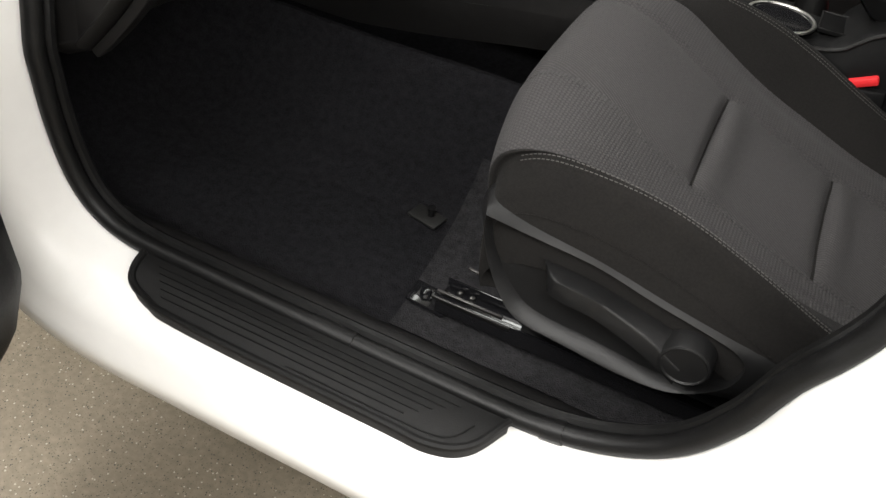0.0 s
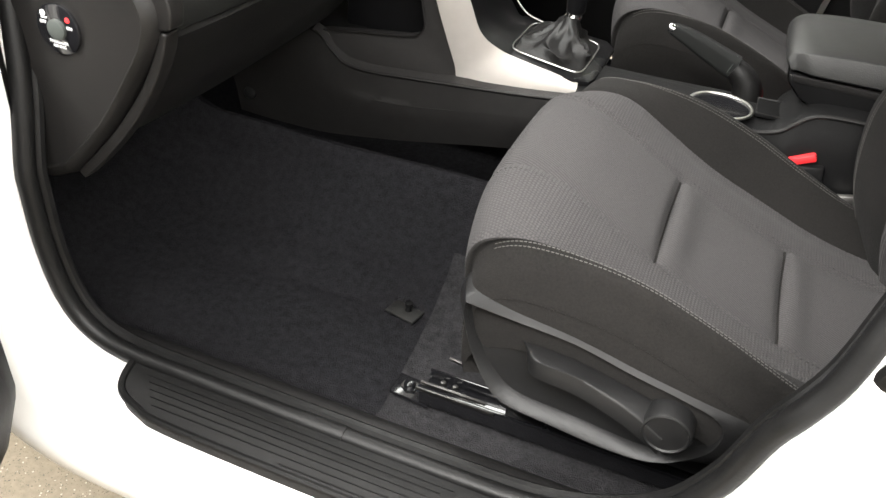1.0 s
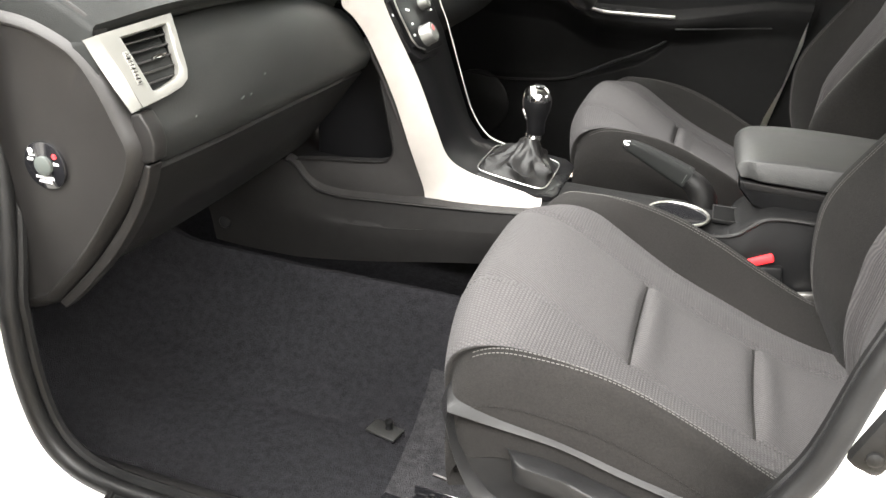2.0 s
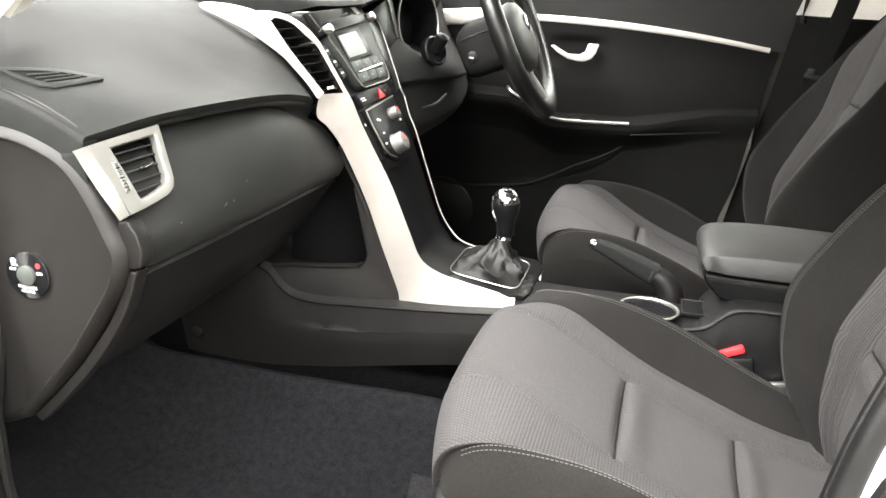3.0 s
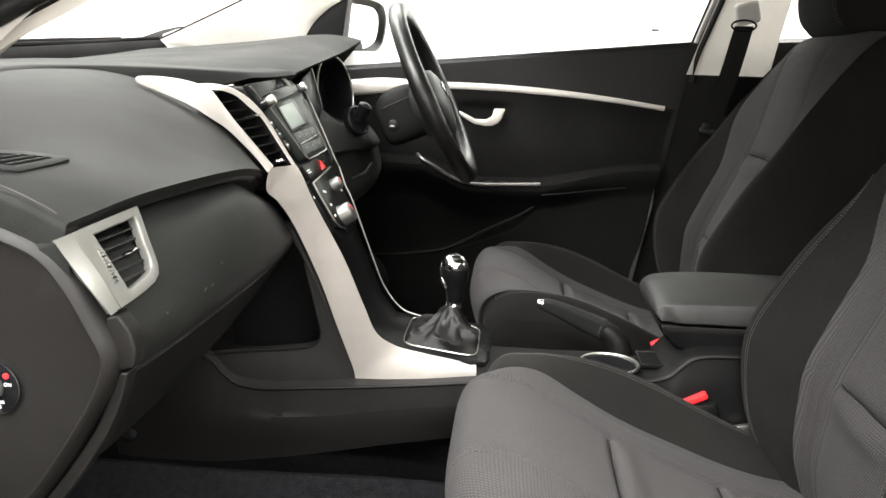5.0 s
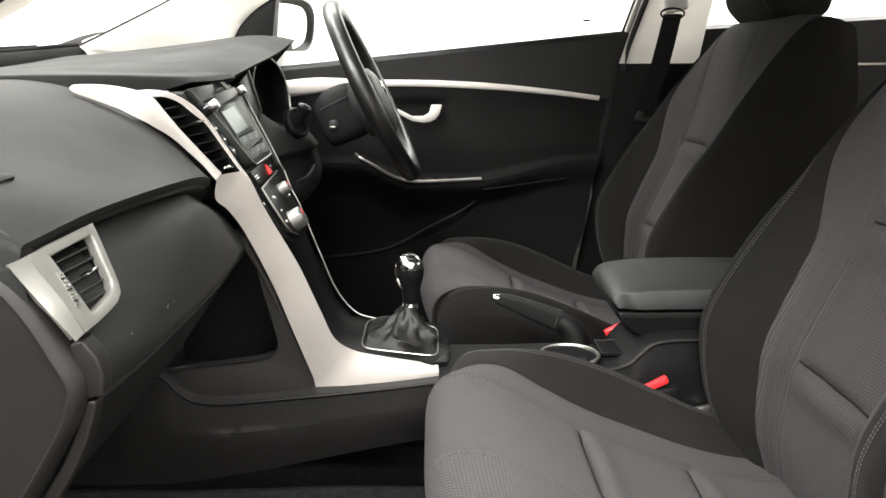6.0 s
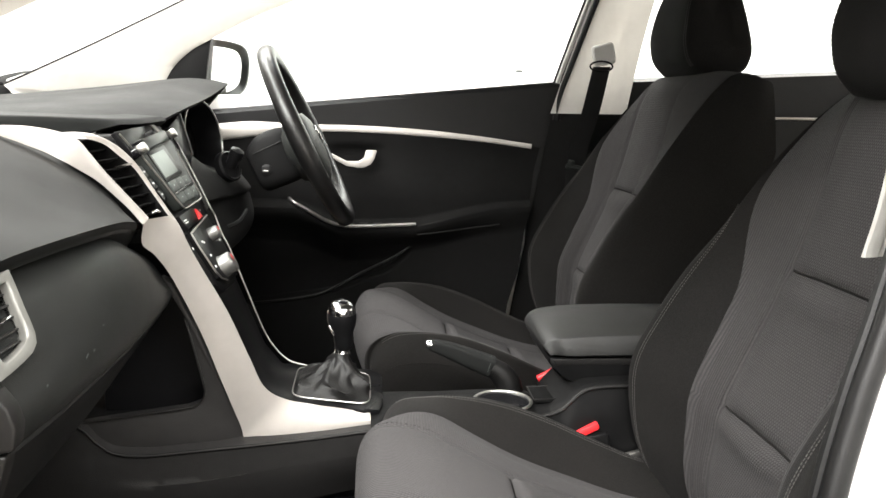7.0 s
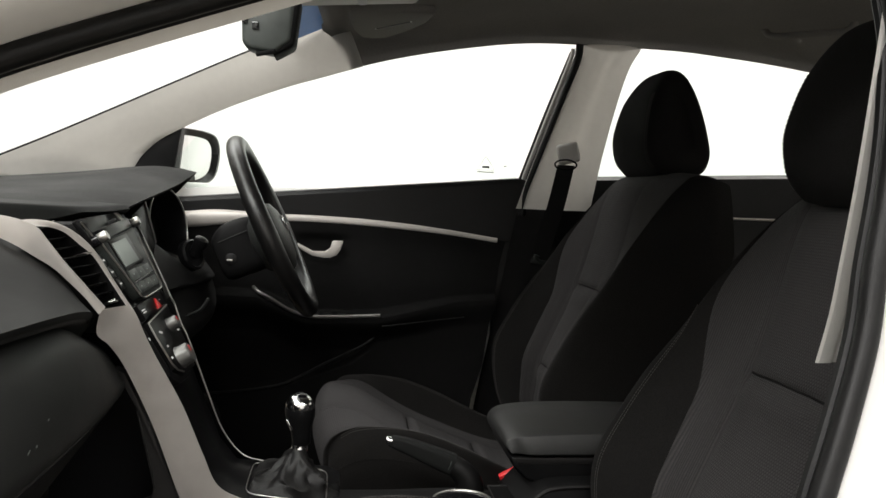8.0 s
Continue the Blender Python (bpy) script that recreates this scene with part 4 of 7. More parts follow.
# silver trim
trim = thing("silver_console_trim", (-0.1, -0.15, 0.55), "satin silver trim arching down to console", "trim")


def ribbon(left, right, bulge, way, n, m=9):
    """A gently domed strip between two curves."""
    a, b = cat(left, n), cat(right, n)
    rows = [[p.lerp(q, j / (m - 1)) + Vector(way).normalized() * bulge * (1 - (2 * j / (m - 1) - 1) ** 2) for j in range(m)] for p, q in zip(a, b)]
    return grid(rows, thick=0.004)


part("upper_arm", ribbon([(-0.3855, -0.3030, 1.0008), (-0.3835, -0.3025, 0.9975), (-0.377, -0.2985, 0.9935), (-0.360, -0.291, 0.986), (-0.325, -0.282, 0.970), (-0.300, -0.277, 0.954), (-0.280, -0.2725, 0.940), (-0.262, -0.2685, 0.922), (-0.246, -0.264, 0.904), (-0.2312, -0.2618, 0.8845)],
                         [(-0.3855, -0.3030, 1.0010), (-0.3845, -0.3000, 1.0035), (-0.378, -0.2965, 1.0052), (-0.352, -0.287, 1.0045), (-0.322, -0.278, 0.999), (-0.2985, -0.2775, 0.990), (-0.2856, -0.2738, 0.9732), (-0.2685, -0.2685, 0.9485), (-0.2512, -0.2613, 0.9253), (-0.2262, -0.2508, 0.8918)],
                         0.0022, (0.75, -0.45, 0.45), 60), M_SILVER, trim, "", 60)
part("vent_border", ribbon([(-0.2985, -0.2770, 0.990), (-0.2889, -0.2589, 0.9882), (-0.2770, -0.2427, 0.9812), (-0.2633, -0.2322, 0.9667), (-0.2493, -0.2225, 0.9512), (-0.2319, -0.2200, 0.9239), (-0.2095, -0.2182, 0.8885)],
                           [(-0.3190, -0.2785, 0.9965), (-0.3040, -0.2650, 0.9975), (-0.2870, -0.2490, 0.9940), (-0.2720, -0.2300, 0.9835), (-0.2580, -0.2190, 0.9690), (-0.2450, -0.2135, 0.9515), (-0.2280, -0.2115, 0.9230), (-0.2067, -0.2104, 0.8889)],
                           0.0016, (0.75, -0.35, 0.5), 60), M_SILVER, trim, "satin silver border round the vent", 60)
part("lower_leg", ribbon([(-0.2300, -0.2590, 0.8895), (-0.2345, -0.2565, 0.8600), (-0.2224, -0.2430, 0.8417), (-0.207, -0.222, 0.806), (-0.179, -0.196, 0.726), (-0.156, -0.181, 0.650), (-0.136, -0.164, 0.582), (-0.127, -0.162, 0.556), (-0.09, -0.162, 0.557), (-0.02, -0.156, 0.561), (0.049, -0.145, 0.566)],
                         [(-0.2067, -0.2100, 0.8892), (-0.1980, -0.2110, 0.8755), (-0.1888, -0.2040, 0.8490), (-0.1764, -0.1940, 0.8177), (-0.1453, -0.1810, 0.7522), (-0.1194, -0.1666, 0.6808), (-0.1020, -0.1540, 0.6340), (-0.074, -0.143, 0.611), (-0.033, -0.141, 0.601), (0.008, -0.139, 0.5935), (0.049, -0.137, 0.585)],
                         0.003, (0.3, -0.9, 0.3), 90), M_SILVER, trim, "", 60)

# ---- centre console ----
console = thing("centre_console", (0.1, -0.05, 0.35), "black plastic centre console between the seats", "console")
rows = loft([[(-0.545, -0.205, 0.56), (-0.50, -0.212, 0.50), (-0.49, -0.205, 0.432)],
             [(-0.44, -0.207, 0.612), (-0.43, -0.214, 0.52), (-0.43, -0.205, 0.430)],
             [(-0.352, -0.205, 0.597), (-0.352, -0.213, 0.51), (-0.352, -0.203, 0.430)],
             [(-0.322, -0.204, 0.572), (-0.322, -0.212, 0.50), (-0.322, -0.202, 0.432)],
             [(-0.290, -0.203, 0.558), (-0.290, -0.211, 0.50), (-0.290, -0.201, 0.436)],
             [(-0.20, -0.198, 0.562), (-0.20, -0.206, 0.50), (-0.20, -0.197, 0.449)],
             [(-0.05, -0.185, 0.570), (-0.05, -0.193, 0.52), (-0.05, -0.186, 0.474)],
             [(0.10, -0.165, 0.578), (0.10, -0.175, 0.53), (0.10, -0.168, 0.49)],
             [(0.30, -0.140, 0.58), (0.30, -0.150, 0.53), (0.30, -0.145, 0.49)]], 14, 80)
for r in rows:
    for p in r[:5]:
        p.z -= 0.009 * smooth_step(-0.36, -0.24, p.x)
part("side_panel", grid(rows, thick=0.004), M_CONSOLE, console, "black lower side panel", 60)
p = [r[0] + Vector((0, 0.004, 0.002)) for r in rows if r[0].x > -0.356]
part("edge_bead", tube(p, 0.0024, 8), M_CAP, console, "grey rounded top edge")
# flat upper panel with the cubby's mouth, above the bead
ell = [(-0.356, -0.186, 0.594), (-0.28, -0.186, 0.606), (-0.205, -0.186, 0.616), (-0.186, -0.186, 0.623), (-0.178, -0.186, 0.636), (-0.180, -0.187, 0.656), (-0.200, -0.192, 0.746), (-0.228, -0.204, 0.806),
       (-0.212, -0.213, 0.800), (-0.184, -0.192, 0.726), (-0.160, -0.176, 0.650), (-0.138, -0.160, 0.585), (-0.128, -0.156, 0.548), (-0.30, -0.186, 0.535), (-0.335, -0.186, 0.560)]
part("cubby_panel", prism(ell, (0, 0.020, 0), 0.0015), M_CONSOLE, console, "charcoal panel round the cubby mouth")
part("ledge", grid([[r[0] + Vector((0, 0.004, 0)), Vector((r[0].x, lerp_table([(-0.36, -0.184), (-0.16, -0.170), (-0.11, -0.150), (0.06, -0.130), (0.14, -0.12)], r[0].x), r[0].z + 0.006))] for r in rows if -0.36 < r[0].x < 0.14]), M_CONSOLE, console, "", 60)
part("cubby_rim", tube(cat([(-0.352, -0.188, 0.5955), (-0.28, -0.188, 0.6065), (-0.205, -0.188, 0.6165), (-0.187, -0.188, 0.6235), (-0.179, -0.188, 0.637), (-0.181, -0.189, 0.657), (-0.200, -0.194, 0.746)], 50), 0.0014, 6), M_CAP, console, "thin rounded cubby rim")
part("cubby_floor", box((-0.32, -0.07, 0.590), (0.28, 0.20, 0.012), 0.003), M_HARD, console, "black cubby floor")
part("cubby_back", box((-0.46, -0.02, 0.66), (0.02, 0.22, 0.16), 0.003), M_HARD, console)
part("socket", turned((-0.262, -0.080, 0.620), (0.55, -0.5, 0.66), [(0.016, 0), (0.016, 0.030), (0.014, 0.034), (0.011, 0.034), (0.010, 0.020), (0.001, 0.020)], 28), M_CONSOLE, console, "black power socket housing")
# boot surround and top plates
part("boot_plate", prism([(-0.095, -0.137, 0.593), (0.040, -0.139, 0.5805), (0.062, -0.132, 0.578), (0.068, -0.11, 0.577), (0.068, 0.03, 0.577), (0.05, 0.05, 0.580), (-0.095, 0.05, 0.593)], (0.001, 0, 0.010), 0.003), M_PIANO, console, "black gear surround")
part("top_plate", grid(loft([[(0.05, -0.165, 0.572), (0.05, -0.125, 0.582), (0.05, -0.06, 0.584), (0.05, -0.035, 0.578), (0.05, -0.025, 0.548), (0.05, 0.0, 0.543), (0.05, 0.065, 0.543), (0.05, 0.080, 0.48)],
                             [(0.14, -0.155, 0.575), (0.14, -0.12, 0.584), (0.14, -0.06, 0.584), (0.14, -0.035, 0.578), (0.14, -0.025, 0.548), (0.14, 0.0, 0.543), (0.14, 0.065, 0.543), (0.14, 0.080, 0.48)],
                             [(0.30, -0.138, 0.572), (0.30, -0.11, 0.580), (0.30, -0.06, 0.580), (0.30, -0.035, 0.575), (0.30, -0.025, 0.550), (0.30, 0.0, 0.545), (0.30, 0.065, 0.545), (0.30, 0.080, 0.48)],
                             [(0.335, -0.136, 0.582), (0.335, -0.11, 0.590), (0.335, -0.02, 0.59), (0.335, 0.015, 0.568), (0.335, 0.03, 0.48)],
                             [(0.365, -0.134, 0.608), (0.365, -0.112, 0.613), (0.365, -0.02, 0.613), (0.365, 0.015, 0.593), (0.365, 0.03, 0.48)],
                             [(0.42, -0.132, 0.617), (0.42, -0.11, 0.621), (0.42, -0.02, 0.621), (0.42, 0.015, 0.594), (0.42, 0.03, 0.48)],
                             [(0.62, -0.132, 0.617), (0.62, -0.11, 0.621), (0.62, 0.0, 0.621), (0.62, 0.075, 0.606), (0.62, 0.085, 0.48)]], 30, 60)), M_DULL, console, "black console top", 60)
part("rear_side", grid(loft([[(0.28, -0.142, 0.575), (0.28, -0.15, 0.53), (0.28, -0.15, 0.42)], [(0.335, -0.137, 0.583), (0.335, -0.146, 0.53), (0.335, -0.148, 0.42)],
                             [(0.365, -0.135, 0.610), (0.365, -0.145, 0.55), (0.365, -0.147, 0.42)], [(0.46, -0.133, 0.619), (0.46, -0.143, 0.55), (0.46, -0.146, 0.42)],
                             [(0.62, -0.133, 0.619), (0.62, -0.143, 0.55), (0.62, -0.146, 0.42)]], 14, 40)), M_HARD, console, "black rear side panel", 60)
part("step_edge", tube(cat([(0.285, -0.141, 0.5745), (0.315, -0.139, 0.577), (0.337, -0.138, 0.584), (0.352, -0.137, 0.597), (0.368, -0.136, 0.611), (0.385, -0.1355, 0.617), (0.42, -0.135, 0.6195), (0.52, -0.135, 0.6195)], 40), 0.0030, 8), M_CAP, console, "grey rounded console edge")
ring = [Vector((0.252 + 0.044 * math.cos(a), -0.105 + 0.044 * math.sin(a), 0.588)) for a in np.linspace(0, 2 * math.pi, 48)[:-1]]
part("cup_ring", tube(ring, 0.003, 8, True, 0.7), M_STEEL, console, "chrome cup holder ring")
part("cup_well", turned((0.252, -0.105, 0.586), (0, 0, 1), [(0.042, 0), (0.042, 0.0012), (0.036, 0.0014)], 40), M_GLOSS, console, "black cup well")
# Flat slab with no recess; the tray's inner shade is put into its black.
part("tray", box((0.323, -0.077, 0.5865), (0.044, 0.058, 0.006), 0.002), M_SCUTTLE, console, "black slab standing for a shaded tray recess")
part("tray_rim", tube([(0.301, -0.106, 0.5895), (0.345, -0.106, 0.5905), (0.345, -0.048, 0.5905), (0.301, -0.048, 0.5895)], 0.0016, 6, True), M_CAP, console)

arm = thing("armrest_box", (0.45, -0.02, 0.61), "dark grey vinyl armrest box lid, closed", "armrest")
lid_prof = [(0.316, 0.662), (0.313, 0.675), (0.322, 0.690), (0.344, 0.698), (0.40, 0.703), (0.50, 0.704), (0.60, 0.701), (0.64, 0.696)]
rows = []
for y, k in ((-0.0985, 0.0), (-0.1015, 0.06), (-0.1010, 0.20), (-0.0945, 0.600), (-0.0935, 0.635), (-0.0905, 0.665), (-0.078, 0.75), (-0.05, 0.88), (-0.01, 0.98), (0.03, 1.0), (0.055, 0.93), (0.066, 0.7), (0.07, 0.35), (0.068, 0.0)):
    rows.append([Vector((x + 0.016 * (1 - k) * (x < 0.35), y + 0.010 * smooth_step(0.345, 0.315, x) * (y < 0), 0.655 + (z - 0.655) * k)) for x, z in lid_prof])
part("lid", grid([cat(r, 40) for r in rows]), M_VINYL, arm, "padded dark vinyl lid", 35)
part("box_body", grid(loft([[Vector((x, y, z)) for x, z in ((0.326, 0.651), (0.328, 0.640), (0.350, 0.618), (0.384, 0.606))] for y in (-0.09, -0.05, 0.0, 0.06)], 12, 12)), M_HARD, arm, "black storage box", 50)
part("box_side", prism([(0.326, -0.094, 0.651), (0.64, -0.094, 0.651), (0.64, -0.094, 0.604), (0.386, -0.094, 0.604), (0.352, -0.094, 0.617), (0.329, -0.094, 0.639)], (0, 0.154, 0), 0.004), M_HARD, arm)
part("box_lip", prism([(0.332, -0.0985, 0.6505), (0.64, -0.0985, 0.6505), (0.64, -0.0945, 0.6395), (0.337, -0.0945, 0.6395)], (0, 0.006, 0), 0.0012), M_CONSOLE, arm, "charcoal lip below the lid")

# gear lever
gear = thing("gear_lever", (0.0, -0.036, 0.585), "chrome and black gear knob with leather boot", "gear lever")
rows = []
for f in np.linspace(0, 1, 26):
    ring = []
    for k in range(84):
        a = 2 * math.pi * k / 84
        r = 0.0455 * (1 - f) ** (1.35 + 0.5 * math.sin(a * 2 + 0.7)) + 0.0118
        sq = (abs(math.cos(a)) ** 6 + abs(math.sin(a)) ** 6) ** (-(1 - f) ** 1.5 / 6)
        w = (a / (2 * math.pi) * 5 + 0.9 * f + 0.12 * math.sin(3 * a + 2)) % 1.0
        v = (a / (2 * math.pi) * 9 - 0.7 * f + 0.15 * math.sin(2 * a)) % 1.0
        mid = math.sin(math.pi * min(1, 1.1 * f)) ** 0.9
        fold = 1 + (0.62 * (abs(2 * w - 1) ** 1.5 - 0.4) + 0.20 * (abs(2 * v - 1) - 0.5)) * mid
        z = 0.048 * f ** 0.95 + 0.010 * (abs(2 * ((w + 0.35) % 1.0) - 1) - 0.5) * mid + 0.007 * math.exp(-((f - 0.16) / 0.09) ** 2) * (0.6 + 0.6 * math.sin(4 * a + 1))
        x = -0.008 + 0.012 * f + r * sq * fold * math.cos(a)
        ring.append(Vector((x, -0.050 + 0.014 * f + 1.20 * r * sq * fold * math.sin(a), 0.600 + z - 0.085 * (1 - f) * (x + 0.06))))
    rows.append(ring)
part("boot", grid(rows, closed_u=True), M_LEATHER, gear, "creased black leather boot", 40)
loop = []
for a in np.linspace(0, 2 * math.pi, 80)[:-1]:
    c, s = math.cos(a), math.sin(a)
    g = (abs(c) ** 7 + abs(s) ** 7) ** (-1 / 7)
    x = -0.010 + 0.059 * c * g
    loop.append(Vector((x, -0.048 - 0.12 * (x + 0.01) + 0.071 * s * g, 0.6035 - 0.085 * (x + 0.065))))
part("boot_rim", tube(loop, 0.0011, 8, True), M_STEEL, gear, "thin chrome boot rim")
way = Vector((0.02, 0.01, 1)).normalized()
part("collar", turned((0.005, -0.036, 0.642), way, [(0.0120, 0), (0.0135, 0.002), (0.0135, 0.005), (0.0122, 0.007), (0.0122, 0.012)], 28), M_CHROME, gear, "chrome collar")
lean = Vector((0.10, -0.12, 1)).normalized()
part("shaft", turned((0.008, -0.036, 0.653), Vector((-0.06, 0, 1)).normalized(), [(0.0125, 0), (0.0140, 0.002), (0.0148, 0.018), (0.0168, 0.028), (0.0205, 0.037), (0.0228, 0.046), (0.0232, 0.054), (0.0222, 0.061), (0.019, 0.066)], 36), M_PIANO, gear, "gloss black knob grip")
part("knob", turned((0.0045, -0.0365, 0.712), lean, [(0.0222, 0), (0.0226, 0.002), (0.0212, 0.009), (0.0165, 0.0155), (0.011, 0.0185), (0.001, 0.0195)], 40), M_CHROME, gear, "chrome knob cap")
part("reverse_catch", box((-0.0105, -0.040, 0.686), (0.005, 0.016, 0.019), 0.002, (0, -28, 0)), M_CHROME, gear, "chrome reverse catch")
part("gate_mark", turned((0.0063, -0.0387, 0.7310), lean, [(0.0092, 0), (0.0092, 0.0012), (0.0086, 0.0016)], 24), M_GLOSS, gear, "black shift pattern disc")

# handbrake
hb = thing("handbrake", (0.28, 0.04, 0.57), "black leather handbrake lever, lowered", "handbrake")
p = cat([(0.150, 0.038, 0.6365), (0.176, 0.039, 0.628), (0.210, 0.040, 0.614), (0.256, 0.040, 0.595)], 24)
rows = []
for k, q in enumerate(p):
    f = (k / 23) ** 0.8
    w, h = 0.0080 + 0.0070 * f, 0.0085 + 0.0095 * f
    ring = []
    for a in np.linspace(0, 2 * math.pi, 29)[:-1]:
        c, d = math.cos(a), math.sin(a)
        g = (abs(c) ** 5 + abs(d) ** 5) ** -0.2
        ring.append(q + Vector((0.42 * h * d * g, w * c * g, 0.91 * h * d * g)))
    rows.append(ring)
part("grip", grid(rows, closed_u=True), M_SOFT, hb, "dark flat-sided stitched grip", 40)
part("grip_seam", tube([p[22] + Vector((0.006 * math.sin(a), -0.0158 * math.cos(a), 0.0172 * math.sin(a))) for a in np.linspace(-1.2, 1.5, 14)], 0.0007, 6), M_GREYBTN, hb, "pale seam line")
part("button", turned((0.152, 0.036, 0.636), (-1, -0.05, 0.16), [(0.0075, 0), (0.0075, 0.007), (0.006, 0.009)], 20), M_CHROME, hb, "chrome release button")
p = cat([(0.255, 0.04, 0.595), (0.272, 0.04, 0.583), (0.284, 0.04, 0.566), (0.288, 0.04, 0.542)], 14)
part("lever_gaiter", tube(p, [0.0168 + 0.0007 * k for k in range(14)], 16), M_LEATHER, hb)

# ---- front seats ----
SEAT_Y = -0.40


def stitch_line(path, step=0.0046, size=(0.0030, 0.0008, 0.0006)):
    """A row of short thread stitches along a path."""
    pts = even(path, step)
    out = bmesh.new()
    for a, b in zip(pts, pts[1:]):
        t = (b - a).normalized()
        x, y, z = frame_of(t)
        m = Matrix((x, y, z)).transposed().to_4x4()
        m.translation = (a + b) / 2
        bmesh.ops.create_cube(out, size=1.0, matrix=m @ Matrix.Diagonal((size[1], size[2], size[0], 1)))
    return out


def beside(rows, col, way, gap, lift):
    """A line over the rows, a fixed gap from column col towards the next one."""
    return [r[col] + (r[col + way] - r[col]).normalized() * gap + lift for r in rows]


def columns(stations, per):
    """Rows of points from rows of cross columns, per steps between neighbours."""
    return [cat(r, (len(r) - 1) * per + 1) for r in stations]


def build_seat(name, label):
    seat = thing(name, (0.25, SEAT_Y, 0.30), label, "car seat", "front seats")
    # cushion: a run from the front underside over the nose to the back
    mid = [(0.100, 0.475), (0.064, 0.50), (0.038, 0.555), (0.034, 0.600), (0.060, 0.631), (0.115, 0.625), (0.18, 0.590), (0.24, 0.556), (0.31, 0.526), (0.38, 0.500), (0.45, 0.484), (0.53, 0.475)]
    crest = [(0.110, 0.475), (0.080, 0.50), (0.066, 0.545), (0.067, 0.585), (0.084, 0.612), (0.12, 0.629), (0.18, 0.630), (0.24, 0.619), (0.31, 0.593), (0.38, 0.560), (0.45, 0.530), (0.53, 0.51)]
    seam = [0.208, 0.216, 0.221, 0.226, 0.231, 0.228, 0.213, 0.190, 0.166, 0.150, 0.140, 0.134]
    top = [0.215, 0.222, 0.226, 0.229, 0.234, 0.238, 0.240, 0.240, 0.240, 0.238, 0.236, 0.234]
    n = 110
    mid = cat([(x, 0, z) for x, z in mid], n)
    crest = cat([(x, 0, z) for x, z in crest], n)
    wid = cat([(s, t, 0) for s, t in zip(seam, top)], n)
    ctrl = []
    for m, c, w in zip(mid, crest, wid):
        s, t = w.x, w.y
        i0 = 0.098 if s > 0.15 else 0.098
        low = 0.455
        side = [(t + 0.020, c.x + 0.010, max(low, c.z - 0.115)), (t + 0.024, c.x + 0.006, max(low, c.z - 0.075)), (t + 0.017, c.x + 0.002, c.z - 0.03), (t, c.x, c.z)]
        zs = c.z + (m.z - c.z) * (0.30 + 0.62 * smooth_step(0.08, 0.2, m.x))
        xs = c.x + (m.x - c.x) * (0.30 + 0.55 * smooth_step(0.08, 0.2, m.x))
        half = side + [(s, xs, zs), ((s + i0) / 2, m.x + (xs - m.x) * 0.35, m.z + (zs - m.z) * 0.42), (i0, m.x, m.z)]
        pull = 0.066 * (1 - smooth_step(0.06, 0.25, m.x)) - 0.034 * smooth_step(0.22, 0.38, m.x)
        rise = -0.013 * smooth_step(0.07, 0.13, c.x)
        inner = [(o - pull * (0, 0, 0, 0, 1, 0.5, 0)[k], x, z + rise * (0.5, 0.8, 1, 1, 0.45, 0.1, 0)[k]) for k, (o, x, z) in enumerate(half)]
        full = [Vector((x, SEAT_Y - o, z)) for o, x, z in half] + [Vector((m.x - 0.001, SEAT_Y, m.z + 0.003))] + [Vector((x, SEAT_Y + o, z)) for o, x, z in inner[::-1]]
        ctrl.append(full)
    per = 6
    rows = columns(ctrl, per)
    lines = {"crest": 3, "seam": 4, "inner": 6}
    mark = [lines["crest"] * per, lines["seam"] * per, lines["inner"] * per, (14 - lines["inner"]) * per, (14 - lines["seam"]) * per, (14 - lines["crest"]) * per]
    for i, r in enumerate(rows):
        x = mid[i].x
        up = i > 22
        for j, p in enumerate(r):
            if up and mark[2] <= j <= mark[3]:
                e = min(1.0, min(j - mark[2], mark[3] - j) / 4)
                for xc in (0.232, 0.377):
                    p.z -= (0.016 * math.exp(-((x - xc) / 0.004) ** 2) - 0.008 * math.exp(-((x - xc - 0.018) / 0.014) ** 2)) * (0.35 + 0.65 * e)
            if j in (mark[1], mark[2], mark[3], mark[4]) and i > 6:
                p.z -= 0.0025
    def cut(a, b):
        return laid([r[a:b + 1] for r in rows])
    part("cushion_insert", cut(mark[2], mark[3]), M_RIB, seat, "grey ribbed cloth insert with two cross tucks", 60)
    # Dark rods draw the crease shade that the mesh is too coarse for.
    for xc in (0.232, 0.377):
        i = min(range(23, n), key=lambda k: abs(mid[k].x - xc))
        part("cushion_crease_shade", tube([p + Vector((0, 0, 0.0012)) for p in rows[i][mark[2]:mark[3] + 1]], 0.0016, 6), M_DARK, seat, "dark line along the sewn tuck, standing for crease shade")
    part("cushion_flank", cut(mark[1], mark[2]), M_CELL, seat, "grey mesh cloth flank", 60)
    part("cushion_flank", cut(mark[3], mark[4]), M_CELL, seat, "grey mesh cloth flank", 60)
    part("cushion_bolster", cut(0, mark[1]), M_DARK, seat, "black cloth side bolster", 60)
    part("cushion_bolster", cut(mark[4], 14 * per), M_DARK, seat, "black cloth side bolster", 60)
    for col, way, gaps in ((mark[0], -1, (0.0, 0.0045)), (mark[5], -1, (0.003, 0.0075))):
        for gap in gaps:
            part("cushion_stitching", stitch_line(beside(rows[40:], col, way, gap, Vector((0, 0, 0.0006)))), M_THREAD, seat, "pale double stitching")
    for col in (mark[2] - 1, mark[3] + 1):
        path = [r[col] + Vector((0, 0, 0.0006)) for r in rows[30:]]
        part("cushion_stitching", stitch_line(path, 0.006, (0.003, 0.0009, 0.0008)), M_CELL, seat)
